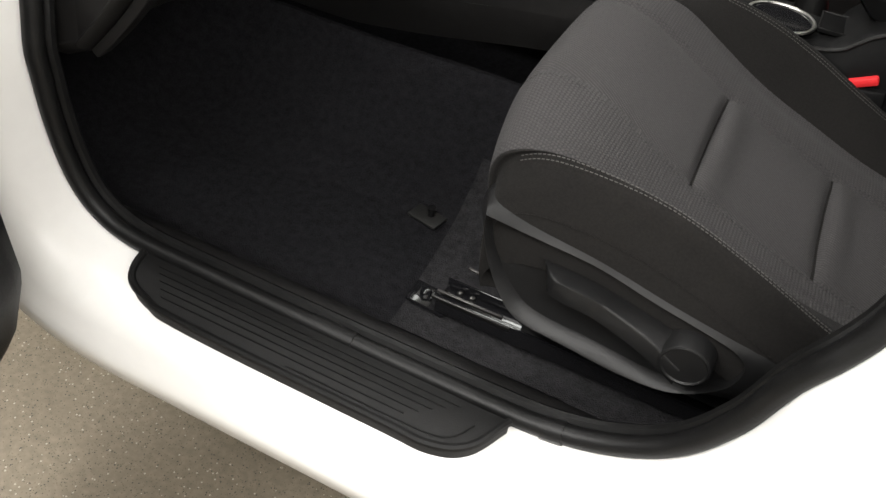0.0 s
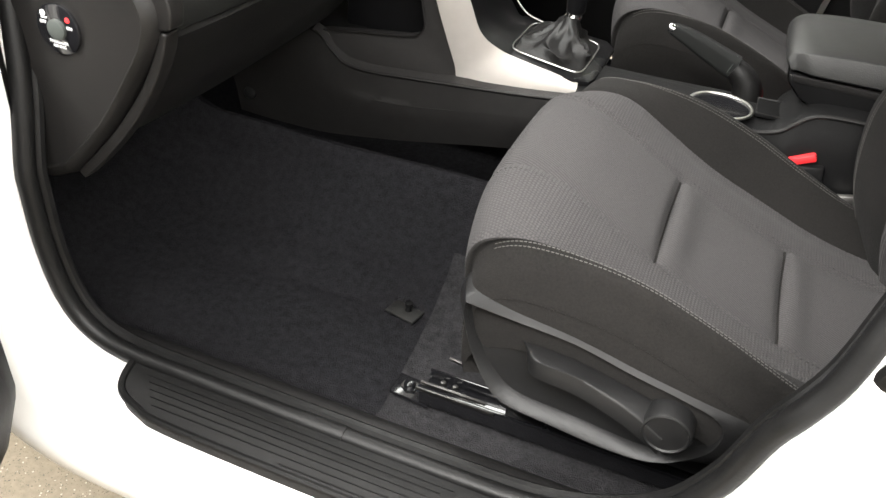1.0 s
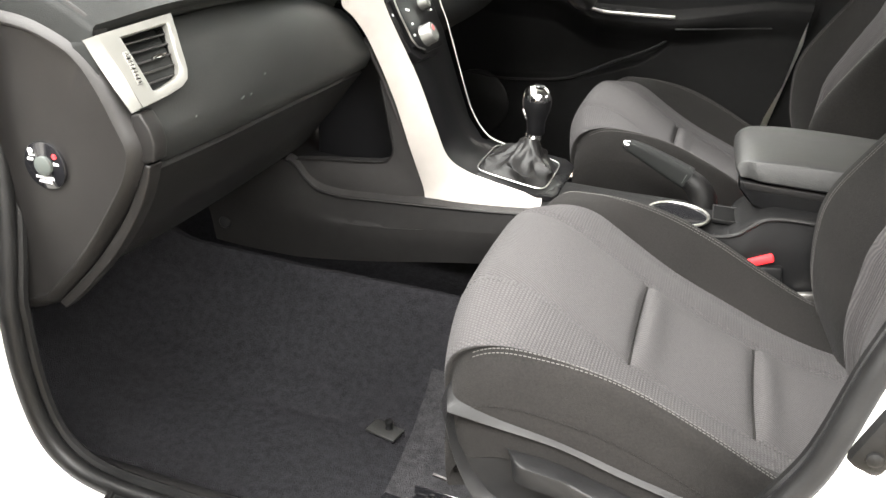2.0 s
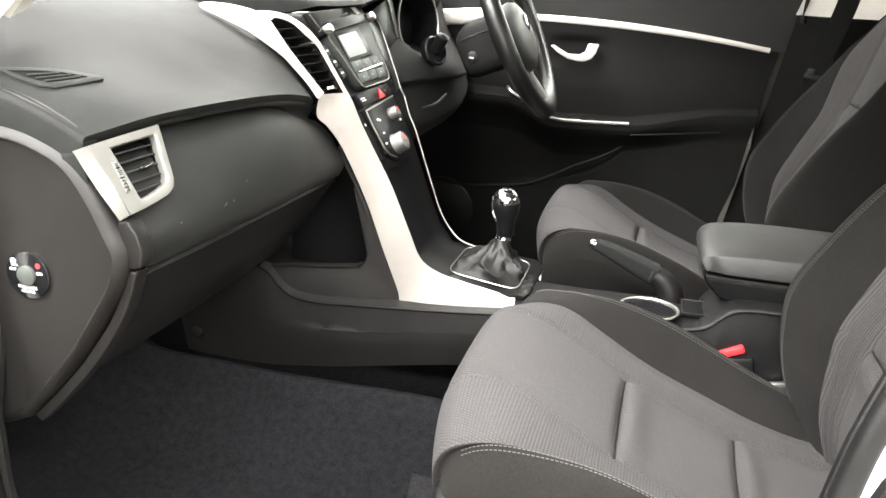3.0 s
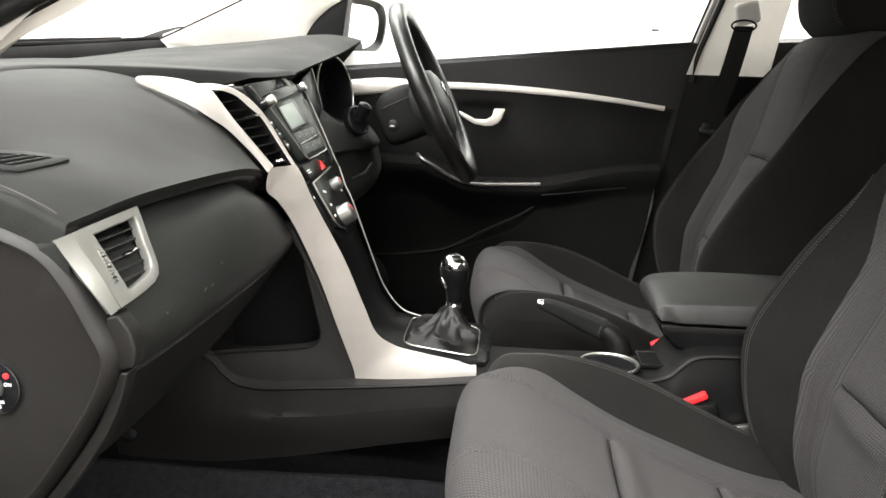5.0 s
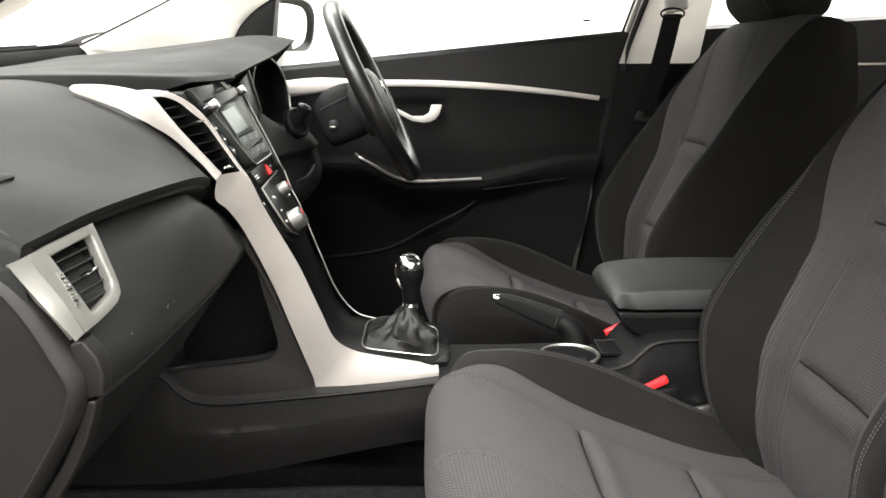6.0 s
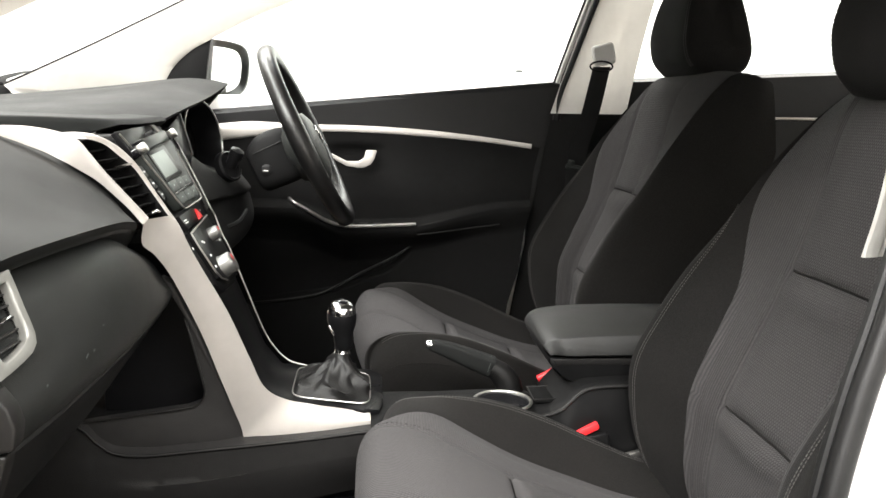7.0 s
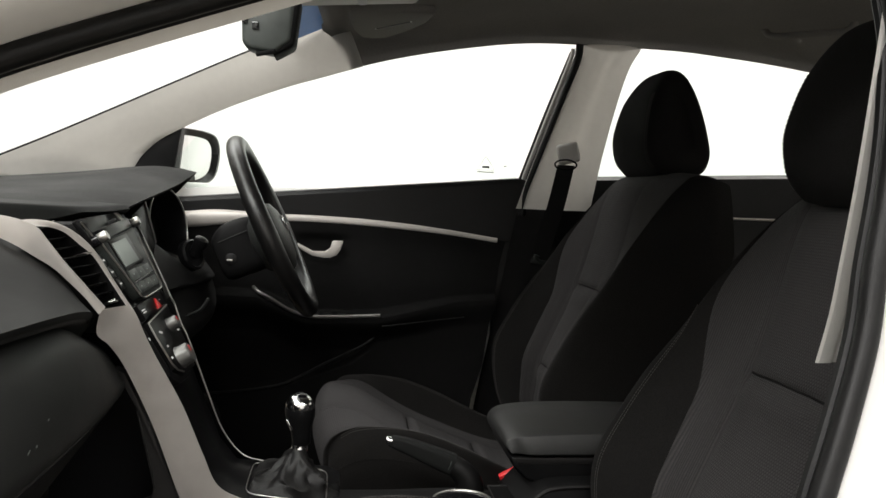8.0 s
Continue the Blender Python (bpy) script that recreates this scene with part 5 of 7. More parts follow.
    for col in (mark[0] - 9, mark[5] + 9):
        path = [r[col] + Vector((0, -0.001 if col < 40 else 0.001, 0)) for r in rows[20:]]
        part("cushion_stitching", stitch_line(path, 0.006, (0.0035, 0.0009, 0.0009)), M_DARK, seat)
    part("cushion_base", box((0.30, SEAT_Y, 0.425), (0.40, 0.44, 0.09), 0.02), M_HARD, seat, "black seat pan")

    # backrest
    mid = [(0.515, 0.455), (0.500, 0.53), (0.506, 0.60), (0.514, 0.65), (0.545, 0.725), (0.574, 0.79), (0.600, 0.86), (0.622, 0.94), (0.640, 1.01), (0.662, 1.055), (0.70, 1.078), (0.755, 1.076), (0.796, 1.000)]
    crest = [(0.48, 0.47), (0.446, 0.545), (0.432, 0.62), (0.436, 0.68), (0.468, 0.745), (0.508, 0.81), (0.550, 0.865), (0.602, 0.942), (0.650, 1.005), (0.688, 1.046), (0.725, 1.073), (0.768, 1.068), (0.796, 1.000)]
    top = [0.236, 0.238, 0.239, 0.239, 0.238, 0.236, 0.232, 0.222, 0.210, 0.198, 0.188, 0.182, 0.18]
    seam = [0.130, 0.134, 0.138, 0.142, 0.150, 0.162, 0.190, 0.212, 0.206, 0.195, 0.185, 0.179, 0.177]
    mid = cat([(x, 0, z) for x, z in mid], n)
    crest = cat([(x, 0, z) for x, z in crest], n)
    wid = cat([(s, t, 0) for s, t in zip(seam, top)], n)
    ctrl = []
    for m, c, w in zip(mid, crest, wid):
        s, t = w.x, w.y
        i0 = 0.100
        back = Vector((0.93, 0, -0.36))
        half = []
        run = 0.0
        for turn in range(4):
            run = max(0.0, 0.797 - 0.33 * max(0.0, 0.93 - (c.z - 0.36 * run)) - c.x) / 0.93
        for o, d in ((t + 0.012, 1.0), (t + 0.024, 0.62), (t + 0.020, 0.22), (t, 0.0)):
            q = c + back * d * run
            half.append((t + (o - t) * (1 - 0.6 * smooth_step(0.68, 0.78, c.x)), q.x, q.z))
        k = 0.62 - 0.54 * smooth_step(0.80, 0.94, c.z)
        xs, zs = c.x + (m.x - c.x) * k, c.z + (m.z - c.z) * k
        half += [(s, xs, zs), ((s + i0) / 2, m.x + (xs - m.x) * 0.38, m.z + (zs - m.z) * 0.38), (i0, m.x, m.z)]
        tuck_in = 0.020 * (1 - smooth_step(0.80, 0.95, c.z))
        ctrl.append([Vector((x, SEAT_Y - o + tuck_in * (0, 0, 0, 0.3, 1, 1, 1)[k], z)) for k, (o, x, z) in enumerate(half)] + [Vector((m.x - 0.004, SEAT_Y, m.z + 0.001))] + [Vector((x, SEAT_Y + o, z)) for o, x, z in half[::-1]])
    rows = columns(ctrl, per)
    for i, r in enumerate(rows):
        for j, p in enumerate(r):
            if mark[2] <= j <= mark[3]:
                e = min(1.0, min(j - mark[2], mark[3] - j) / 4)
                for zc in (0.650, 0.829):
                    z = mid[i].z
                    p.x += (0.012 * math.exp(-((z - zc) / 0.005) ** 2) - 0.006 * math.exp(-((z - zc + 0.022) / 0.016) ** 2)) * (0.35 + 0.65 * e)
            if j in (mark[1], mark[2], mark[3], mark[4]):
                p.x += 0.0025
    part("backrest_insert", cut(mark[2], mark[3]), M_KNIT, seat, "grey knitted cloth insert with two cross tucks", 60)
    # The backrest creases get the same dark rods in place of shade.
    for zc in (0.650, 0.829):
        i = min(range(n), key=lambda k: abs(mid[k].z - zc) + (1 if mid[k].x > 0.68 else 0))
        part("backrest_crease_shade", tube([p + Vector((-0.0012, 0, 0.0005)) for p in rows[i][mark[2]:mark[3] + 1]], 0.0016, 6), M_DARK, seat, "dark line along the sewn tuck, standing for crease shade")
    part("backrest_flank", cut(mark[1], mark[2]), M_CORD, seat, "grey corded cloth flank", 60)
    part("backrest_flank", cut(mark[3], mark[4]), M_CORD, seat, "grey corded cloth flank", 60)
    part("backrest_bolster", cut(0, mark[1]), M_DARK, seat, "black cloth side bolster", 60)
    part("backrest_bolster", cut(mark[4], 14 * per), M_DARK, seat, "black cloth side bolster", 60)
    for col, way, gaps in ((mark[0], 1, (0.026, 0.0315)), (mark[5], -1, (0.013, 0.0185))):
        for gap in gaps:
            part("backrest_stitching", stitch_line(beside(rows[4:60], col, way, gap, Vector((-0.0007, 0, 0.0003)))), M_THREAD, seat, "pale double stitching")
    for col in (mark[2] - 1, mark[3] + 1):
        path = [r[col] + Vector((-0.0008, 0, 0.0003)) for r in rows[4:84]]
        part("backrest_stitching", stitch_line(path, 0.006, (0.003, 0.0009, 0.0008)), M_CELL, seat)
    lo = [r[0] for r in rows]
    hi = [r[-1] for r in rows]
    part("back_panel", grid([lo, [p.lerp(q, 0.5) + Vector((0.02, 0, 0)) for p, q in zip(lo, hi)], hi]), M_HARD, seat, "black seat back panel")

    # head restraint
    prof = [(0.684, 1.074), (0.662, 1.098), (0.652, 1.130), (0.652, 1.170), (0.667, 1.235), (0.696, 1.281), (0.724, 1.296), (0.752, 1.281), (0.776, 1.222), (0.798, 1.135), (0.797, 1.098), (0.780, 1.076), (0.73, 1.068)]
    c = Vector((0.73, 0, 1.18))
    rings = []
    for o, k in ((-0.118, 0.30), (-0.117, 0.60), (-0.111, 0.81), (-0.096, 0.93), (-0.062, 0.99), (0.0, 1.0), (0.062, 0.99), (0.096, 0.93), (0.111, 0.81), (0.117, 0.60), (0.118, 0.30)):
        ring = [Vector((c.x + (x - c.x) * k, SEAT_Y + o * (1 - 0.30 * smooth_step(1.17, 1.30, z)), c.z + (z - c.z) * (0.25 + 0.75 * k))) for x, z in prof]
        rings.append(cat(ring + ring[:1], 53)[:-1])
    cols = list(zip(*rings))
    rows = [list(r) for r in zip(*[cat(col, 41) for col in cols])]
    head = part("head_restraint", grid(rows, closed_u=True, caps=True), M_DARK, seat, "black cloth head restraint", 60)
    for k in (11, 12, 28, 29):
        path = rows[k][2:18]
        path = [p + (p - c - Vector((0, SEAT_Y, 0))).normalized() * 0.0003 for p in path]
        part("stitching", stitch_line(path, 0.006, (0.003, 0.0009, 0.0008)), M_THREAD, head, "grey double stitching")
    for o in (-0.06, 0.06):
        part("post", tube([(0.725, SEAT_Y + o, 1.04), (0.732, SEAT_Y + o, 1.09)], 0.006, 10), M_STEEL, head, "steel post")

    # outer valance with recess, lever and knob
    outer = [(0.056, 0.548), (0.067, 0.571), (0.104, 0.578), (0.159, 0.575), (0.214, 0.568), (0.269, 0.557), (0.322, 0.546), (0.40, 0.530), (0.47, 0.515), (0.50, 0.485),
             (0.47, 0.445), (0.40, 0.434), (0.33, 0.434), (0.268, 0.434), (0.185, 0.429), (0.126, 0.439), (0.080, 0.484), (0.062, 0.522)]
    crease = [(0.074, 0.566), (0.085, 0.562), (0.102, 0.560), (0.130, 0.558), (0.187, 0.553), (0.244, 0.539), (0.300, 0.527), (0.327, 0.518), (0.338, 0.500), (0.328, 0.470), (0.290, 0.440)]
    lip = crease + [(0.241, 0.434), (0.175, 0.441), (0.125, 0.449), (0.101, 0.475), (0.084, 0.510), (0.074, 0.545)]
    face = crease[:-1] + [(0.292, 0.446), (0.261, 0.442), (0.201, 0.449), (0.136, 0.456), (0.106, 0.479), (0.0865, 0.512), (0.075, 0.546)]
    core = Vector((0.205, 0, 0.512))

    def spread(pts, m=96):
        """The outline at even turns about the core."""
        c = cat([Vector((x, 0, z)) for x, z in pts + pts[:1]], 400)[:-1]
        ang = sorted((math.atan2((p.z - core.z) * 2.6, p.x - core.x), p.x, p.z) for p in c)
        a = [q[0] for q in ang]
        want = np.linspace(-math.pi, math.pi, m + 1)[:-1]
        return [Vector((float(np.interp(w, a, [q[1] for q in ang], period=2 * math.pi)), 0, float(np.interp(w, a, [q[2] for q in ang], period=2 * math.pi)))) for w in want]

    big, small, flat = spread(outer), spread(lip), spread(face)
    rings = []
    for a, b, f, k, y in ((big, small, 0.0, 1.0, -0.222), (big, small, 0.0, 1.0, -0.232), (big, small, 0.06, 1.0, -0.2365), (big, small, 0.5, 1.0, -0.2525), (big, small, 0.90, 1.0, -0.2660), (big, small, 0.97, 1.0, -0.2685),
                          (big, small, 1.0, 0.998, -0.2695), (small, flat, 0.25, 0.994, -0.2680), (small, flat, 0.97, 0.99, -0.2570), (small, flat, 1.0, 0.985, -0.2550), (small, flat, 1.0, 0.5, -0.2550), (small, flat, 1.0, 0.02, -0.2550)):
        rings.append([core + ((p.lerp(q, f)) - core) * k + Vector((0, SEAT_Y + y, 0)) for p, q in zip(a, b)])
    val = part("valance", grid(rings, closed_u=True), M_VALANCE, seat, "black grained plastic seat valance with bright upper ledge", 50)
    top = cat([(0.134, -0.660, 0.5300), (0.147, -0.661, 0.5305), (0.190, -0.662, 0.5285), (0.248, -0.662, 0.5150), (0.277, -0.662, 0.5060), (0.300, -0.662, 0.4930)], 40)
    brow_line = cat([(0.138, -0.664, 0.5300), (0.155, -0.683, 0.5310), (0.195, -0.685, 0.5280), (0.224, -0.685, 0.5190), (0.253, -0.685, 0.5070), (0.286, -0.685, 0.4880)], 40)
    rows = []
    for k, (p, q) in enumerate(zip(top, brow_line)):
        deep = 0.003 + 0.021 * smooth_step(0, 6, k)
        rows.append([Vector((p.x, -0.652, p.z - 0.001)), p, p.lerp(q, 0.08) + Vector((0, 0, 0.0006)), p.lerp(q, 0.92) + Vector((0, 0, 0.0006)), q, q + Vector((0, -0.0006, -0.0015)), q + Vector((0, 0.003, -deep)), Vector((q.x, -0.652, q.z - deep - 0.002))])
    part("height_lever", grid(rows), M_VALANCE, val, "long black height lever", 50)
    part("recline_knob", turned((0.288, SEAT_Y - 0.2545, 0.495), (0, -1, 0), [(0.0255, 0), (0.0250, 0.026), (0.0235, 0.0305), (0.0215, 0.0315), (0.0200, 0.0300), (0.001, 0.0300)], 36), M_VALANCE, val, "round black knob")
    part("rear_cap", prism([(0.385, SEAT_Y - 0.262, 0.525), (0.40, SEAT_Y - 0.262, 0.556), (0.44, SEAT_Y - 0.262, 0.56), (0.50, SEAT_Y - 0.262, 0.52), (0.50, SEAT_Y - 0.262, 0.45), (0.40, SEAT_Y - 0.262, 0.47)], (0, 0.03, 0), 0.006), M_HARD, seat, "black recliner cover")
    # runners
    for y, lab in ((SEAT_Y - 0.178, "steel seat runner with bolted foot"), (SEAT_Y + 0.178, "steel seat runner")):
        rail = part("runner", box((0.26, y, 0.335), (0.50, 0.030, 0.016), 0.003), M_GLOSS, seat, lab)
        for side in (-0.017, 0.017):
            part("flange", box((0.26, y + side, 0.342), (0.50, 0.003, 0.026), 0.001), M_GLOSS, rail)
        part("rail_lip", box((0.055, y - 0.0195, 0.352), (0.10, 0.0025, 0.005), 0.0006), M_WORN, rail, "worn steel edge")
        part("rail_lip", box((0.048, y - 0.004, 0.3485), (0.085, 0.004, 0.004), 0.0006), M_WORN, rail, "worn steel edge")
        part("rail_lip", box((0.034, y + 0.046, 0.352), (0.022, 0.004, 0.003), 0.0006, (0, 0, -8)), M_WORN, rail)
        part("foot", box((-0.004, y, 0.326), (0.052, 0.036, 0.006), 0.0025, (0, 6, 0)), M_GLOSS, rail)
        part("bolt", turned((-0.010, y, 0.329), (0, 0, 1), [(0.011, 0), (0.011, 0.003), (0.0075, 0.003), (0.0075, 0.008), (0.005, 0.009)], 6), M_GLOSS, rail, "black bolt head")
        for k in range(2):
            part("rivet", turned((0.030 + 0.016 * k, y + 0.010, 0.343), (0, 0, 1), [(0.0045, 0), (0.0035, 0.003), (0.001, 0.004)], 12), M_WORN, rail)
        for x in (0.14, 0.40):
            part("riser", box((x, y, 0.375), (0.05, 0.012, 0.07), 0.003), M_HARD, rail)
    return seat


seat_1 = build_seat("front_seat", "grey and black cloth front seat with head restraint")
seat_2 = copy_thing(seat_1, pose(0.25, 0.395, 0.325))
for ob in seat_1.children:
    if ob.name.startswith("head_restraint"):
        ob.location += Vector((-0.042, 0.0, -0.022))
for ob in seat_2.children:
    if ob.name.startswith("cushion"):
        ob.location += Vector((-0.016, 0.0, -0.032))
for ob in list(seat_2.children):
    if ob.name.split(".")[0] in ("valance", "rear_cap"):
        for sub in list(ob.children):
            bpy.data.objects.remove(sub)
        bpy.data.objects.remove(ob)
tagged(seat_2, label="grey and black cloth seat behind the steering wheel")

# belt buckles


def build_buckle(x, y, z, lean, label):
    b = thing("seat_belt_buckle", (x, y, z - 0.09), label, "belt buckle", "belt buckles")
    part("housing", box((x + 0.012, y, z - 0.035), (0.05, 0.022, 0.055), 0.006, (0, lean, 0)), M_HARD, b, "black buckle housing")
    part("red_button", box((x, y, z - 0.002), (0.038, 0.017, 0.012), 0.0035, (0, lean - 16, 0)), M_RED, b, "red release button")
    part("stalk", box((x + 0.028, y, z - 0.085), (0.022, 0.008, 0.07), 0.003, (0, lean, 0)), M_HARD, b)


build_buckle(0.376, -0.143, 0.557, -10, "red and black seat belt buckle by passenger seat")
build_buckle(0.3735, 0.130, 0.549, -10, "red and black seat belt buckle by driver seat")
solo("buckle_bracket", box((0.446, -0.158, 0.516), (0.040, 0.010, 0.018), 0.004, (0, -14, 0)), M_STEEL, (0.446, -0.158, 0.507), "grey metal buckle bracket", "bracket")

# ---- steering ----
wheel = thing("steering_wheel", (-0.075, 0.375, 0.975), "black leather steering wheel with dark centre pad", "steering wheel")
AX = Vector((0.905, 0, 0.425)).normalized()
UP = Vector((-0.425, 0, 0.905)).normalized()
YD = Vector((0, 1, 0))
WC = Vector((-0.075, 0.375, 0.967))


def wp(a, r, h=0.0):
    return WC + (YD * math.cos(a) + UP * math.sin(a)) * r + AX * h


part("rim", tube([wp(a, 0.176) for a in np.linspace(0, 2 * math.pi, 73)[:-1]], [0.0172 + 0.0015 * math.cos(2 * a) ** 4 for a in np.linspace(0, 2 * math.pi, 73)[:-1]], 14, True), M_RIM, wheel, "black leather rim")
hub = [[WC + YD * (1.08 * r * math.cos(a)) + UP * (0.80 * r * math.sin(a) * (1 + 0.18 * (math.sin(a) < 0) * math.sin(a) ** 2) - 0.016) + AX * h for a in np.linspace(0, 2 * math.pi, 49)[:-1]]
       for r, h in ((0.040, -0.050), (0.064, -0.042), (0.080, -0.020), (0.084, -0.002), (0.078, 0.010), (0.058, 0.018), (0.028, 0.0215), (0.002, 0.0225))]
part("centre_pad", grid(hub, closed_u=True, caps=True), M_PAD, wheel, "dark grey airbag pad", 60)
for a in (0.05, math.pi - 0.05, -math.pi / 2 - 0.30, -math.pi / 2 + 0.30):
    part("spoke", tube([wp(a, 0.06, -0.012), wp(a, 0.11, -0.014), wp(a, 0.170, -0.002)], [0.022, 0.017, 0.014], 12, flat=0.5, up=AX), M_HARD if a > -0.5 else M_DIMSILVER, wheel, "black spoke" if a > -0.5 else "satin grey lower spoke")
part("emblem", turned(wp(0, 0.0, 0.0225), AX, [(0.017, 0), (0.017, 0.002), (0.013, 0.003)], 28), M_CHROME, wheel, "plain oval chrome emblem")
col = thing("steering_column", (-0.2, 0.375, 0.85), "black steering column cowl with stalks", "steering column")
def soft(v, p=0.55):
    return math.copysign(abs(v) ** p, v)


rows = loft([[WC + AX * h + YD * (w * soft(math.cos(a))) + UP * (v * soft(math.sin(a)) + c) for a in np.linspace(0, 2 * math.pi, 33)]
             for h, w, v, c in ((-0.030, 0.046, 0.050, -0.016), (-0.050, 0.052, 0.056, -0.014), (-0.085, 0.054, 0.056, -0.012), (-0.108, 0.052, 0.050, -0.016), (-0.120, 0.046, 0.040, -0.018), (-0.124, 0.02, 0.02, -0.018))], 64, 24)
part("cowl", grid(rows, caps=False), M_DULL, col, "black column cowl", 60)
part("cowl_seam", tube([WC + AX * h + UP * 0.014 - YD * 0.0535 for h in np.linspace(-0.045, -0.105, 8)], 0.0012, 6), M_RUBBER, col, "dark cowl seam")
lock = part("ignition_lock", turned((-0.150, 0.3225, 0.905), (0.1, -1, 0), [(0.011, 0), (0.011, 0.003), (0.009, 0.004)], 24), M_HARD, col, "black ignition lock")
part("key_slot", box((-0.152, 0.3175, 0.903), (0.011, 0.002, 0.0035), 0.0006), M_STEEL, lock, "steel key slot")
p = cat([WC + AX * -0.09 - YD * 0.06, WC + AX * -0.085 - YD * 0.11 + UP * 0.005, WC + AX * -0.075 - YD * 0.155 + UP * 0.012], 14)
part("stalk", tube([Vector((2 * 0, 2 * 0.375, 0)) + Vector((q.x, -q.y, q.z)) for q in p], [0.006] * 6 + [0.0075, 0.009, 0.0105, 0.011, 0.0115, 0.0115, 0.011, 0.009], 14), M_HARD, col, "black control stalk")

# ---- instrument side of the dash ----
cl = thing("instrument_cluster", (-0.32, 0.36, 0.93), "unlit black instrument dials in hooded pods", "instruments")


def build_pod(c, u, v):
    """An oval dial tunnel with its mouth across u and v."""
    c, u, v = Vector(c), Vector(u), Vector(v)
    n = u.cross(v).normalized()
    n = n if n.x > 0 else -n

    def ring(k, h, m=44):
        return [c + u * k * math.cos(a) + v * k * math.sin(a) + n * h for a in np.linspace(0, 2 * math.pi, m + 1)[:-1]]

    pod = part("pod", grid([ring(1.0, -0.06), ring(1.02, 0.0), ring(0.98, 0.003), ring(0.94, -0.004), ring(0.85, -0.05), ring(0.02, -0.052)], closed_u=True), M_PIANO, cl, "black oval dial pod")
    part("pod_rim", tube(ring(1.0, 0.003), 0.0020, 8, True), M_STEEL, pod, "thin chrome ring")
    part("dial", grid([ring(0.80, -0.047), ring(0.78, -0.045), ring(0.02, -0.045)], closed_u=True), M_GLOSS, pod, "dark dial face")


build_pod((-0.271, 0.330, 0.963), (0.019, 0.074, 0), (-0.012, 0.010, 0.073))
part("pod_plate", prism([(-0.267, 0.124, 1.012), (-0.254, 0.150, 0.945), (-0.272, 0.232, 0.925), (-0.298, 0.232, 1.022)], (-0.020, 0.004, 0), 0.001), M_PIANO, cl, "black plate beside the dial pod")
part("plate_edge", tube([(-0.2665, 0.1235, 1.014), (-0.2600, 0.136, 0.980), (-0.2535, 0.1495, 0.944)], 0.0015, 8), M_STEEL, cl, "thin bright plate edge")
part("pod_cheek", prism([(-0.272, 0.060, 0.992), (-0.267, 0.124, 1.012), (-0.254, 0.150, 0.945), (-0.240, 0.070, 0.930)], (-0.020, 0.004, 0), 0.001), M_PIANO, cl, "black infill beside the radio")
build_pod((-0.318, 0.502, 0.985), (0.010, 0.070, 0), (-0.006, 0, 0.054))
part("cluster_panel", box((-0.365, 0.385, 0.955), (0.04, 0.40, 0.15), 0.01), M_PIANO, cl, "black cluster surround")
low = thing("driver_lower_dash", (-0.3, 0.35, 0.7), "black knee panel under the steering column", "dash panel")
rows = loft([[(-0.295, 0.03, 1.0), (-0.262, 0.03, 0.95), (-0.232, 0.03, 0.90), (-0.20, 0.03, 0.845), (-0.19, 0.03, 0.80), (-0.23, 0.03, 0.755), (-0.34, 0.03, 0.72)],
             [(-0.300, 0.16, 0.985), (-0.258, 0.16, 0.94), (-0.218, 0.16, 0.895), (-0.190, 0.16, 0.84), (-0.185, 0.16, 0.795), (-0.23, 0.16, 0.752), (-0.34, 0.16, 0.72)],
             [(-0.300, 0.30, 0.915), (-0.246, 0.30, 0.905), (-0.204, 0.30, 0.878), (-0.185, 0.32, 0.835), (-0.18, 0.32, 0.795), (-0.23, 0.32, 0.755), (-0.34, 0.32, 0.72)],
             [(-0.305, 0.50, 0.94), (-0.272, 0.50, 0.91), (-0.230, 0.50, 0.88), (-0.20, 0.50, 0.84), (-0.20, 0.50, 0.80), (-0.25, 0.50, 0.76), (-0.35, 0.50, 0.73)],
             [(-0.330, 0.71, 1.0), (-0.31, 0.71, 0.94), (-0.28, 0.71, 0.89), (-0.25, 0.71, 0.85), (-0.24, 0.71, 0.81), (-0.28, 0.71, 0.77), (-0.36, 0.71, 0.74)]], 90, 50)
for r in rows:
    for p in r:
        p.x -= 0.010 * smooth_step(0.880 - 0.055 * p.y, 0.872 - 0.055 * p.y, p.z) * smooth_step(0.78, 0.83, p.z)
part("panel", grid(rows), M_DULL, low, "", 60)
part("dial_boss", turned((-0.216, 0.250, 0.914), (0.8, -0.45, 0.35), [(0.029, 0), (0.029, 0.012), (0.0255, 0.015), (0.023, 0.012), (0.001, 0.010)], 36), M_PIANO, low, "round black boss")
part("stalk", turned((-0.206, 0.244, 0.918), (0.45, -0.25, 0.85), [(0.011, 0), (0.011, 0.016), (0.013, 0.024), (0.0125, 0.034), (0.006, 0.037)], 24), M_PIANO, low, "dark control stalk")
part("card_slot", tube(cat([(-0.198, 0.13, 0.822), (-0.183, 0.18, 0.826), (-0.178, 0.235, 0.838)], 14), 0.003, 8), M_HARD, low, "thin dark slot")
rows = loft([[(-0.34, -0.2, 0.72), (-0.5, -0.2, 0.62), (-0.9, -0.2, 0.60)], [(-0.34, 0.7, 0.73), (-0.5, 0.7, 0.62), (-0.9, 0.7, 0.60)]], 12, 6)
part("underside", grid(rows), M_HARD, low)
solo("bulkhead", box((-0.99, 0, 0.66), (0.03, 1.46, 0.76), 0.005), M_TRIM, (-0.99, 0, 0.28), "dark footwell bulkhead", "bulkhead", kind="structure")
# console foot bulb
lampy = thing("footwell_knob", (-0.478, -0.215, 0.455), "small black knob low on console side", "knob")
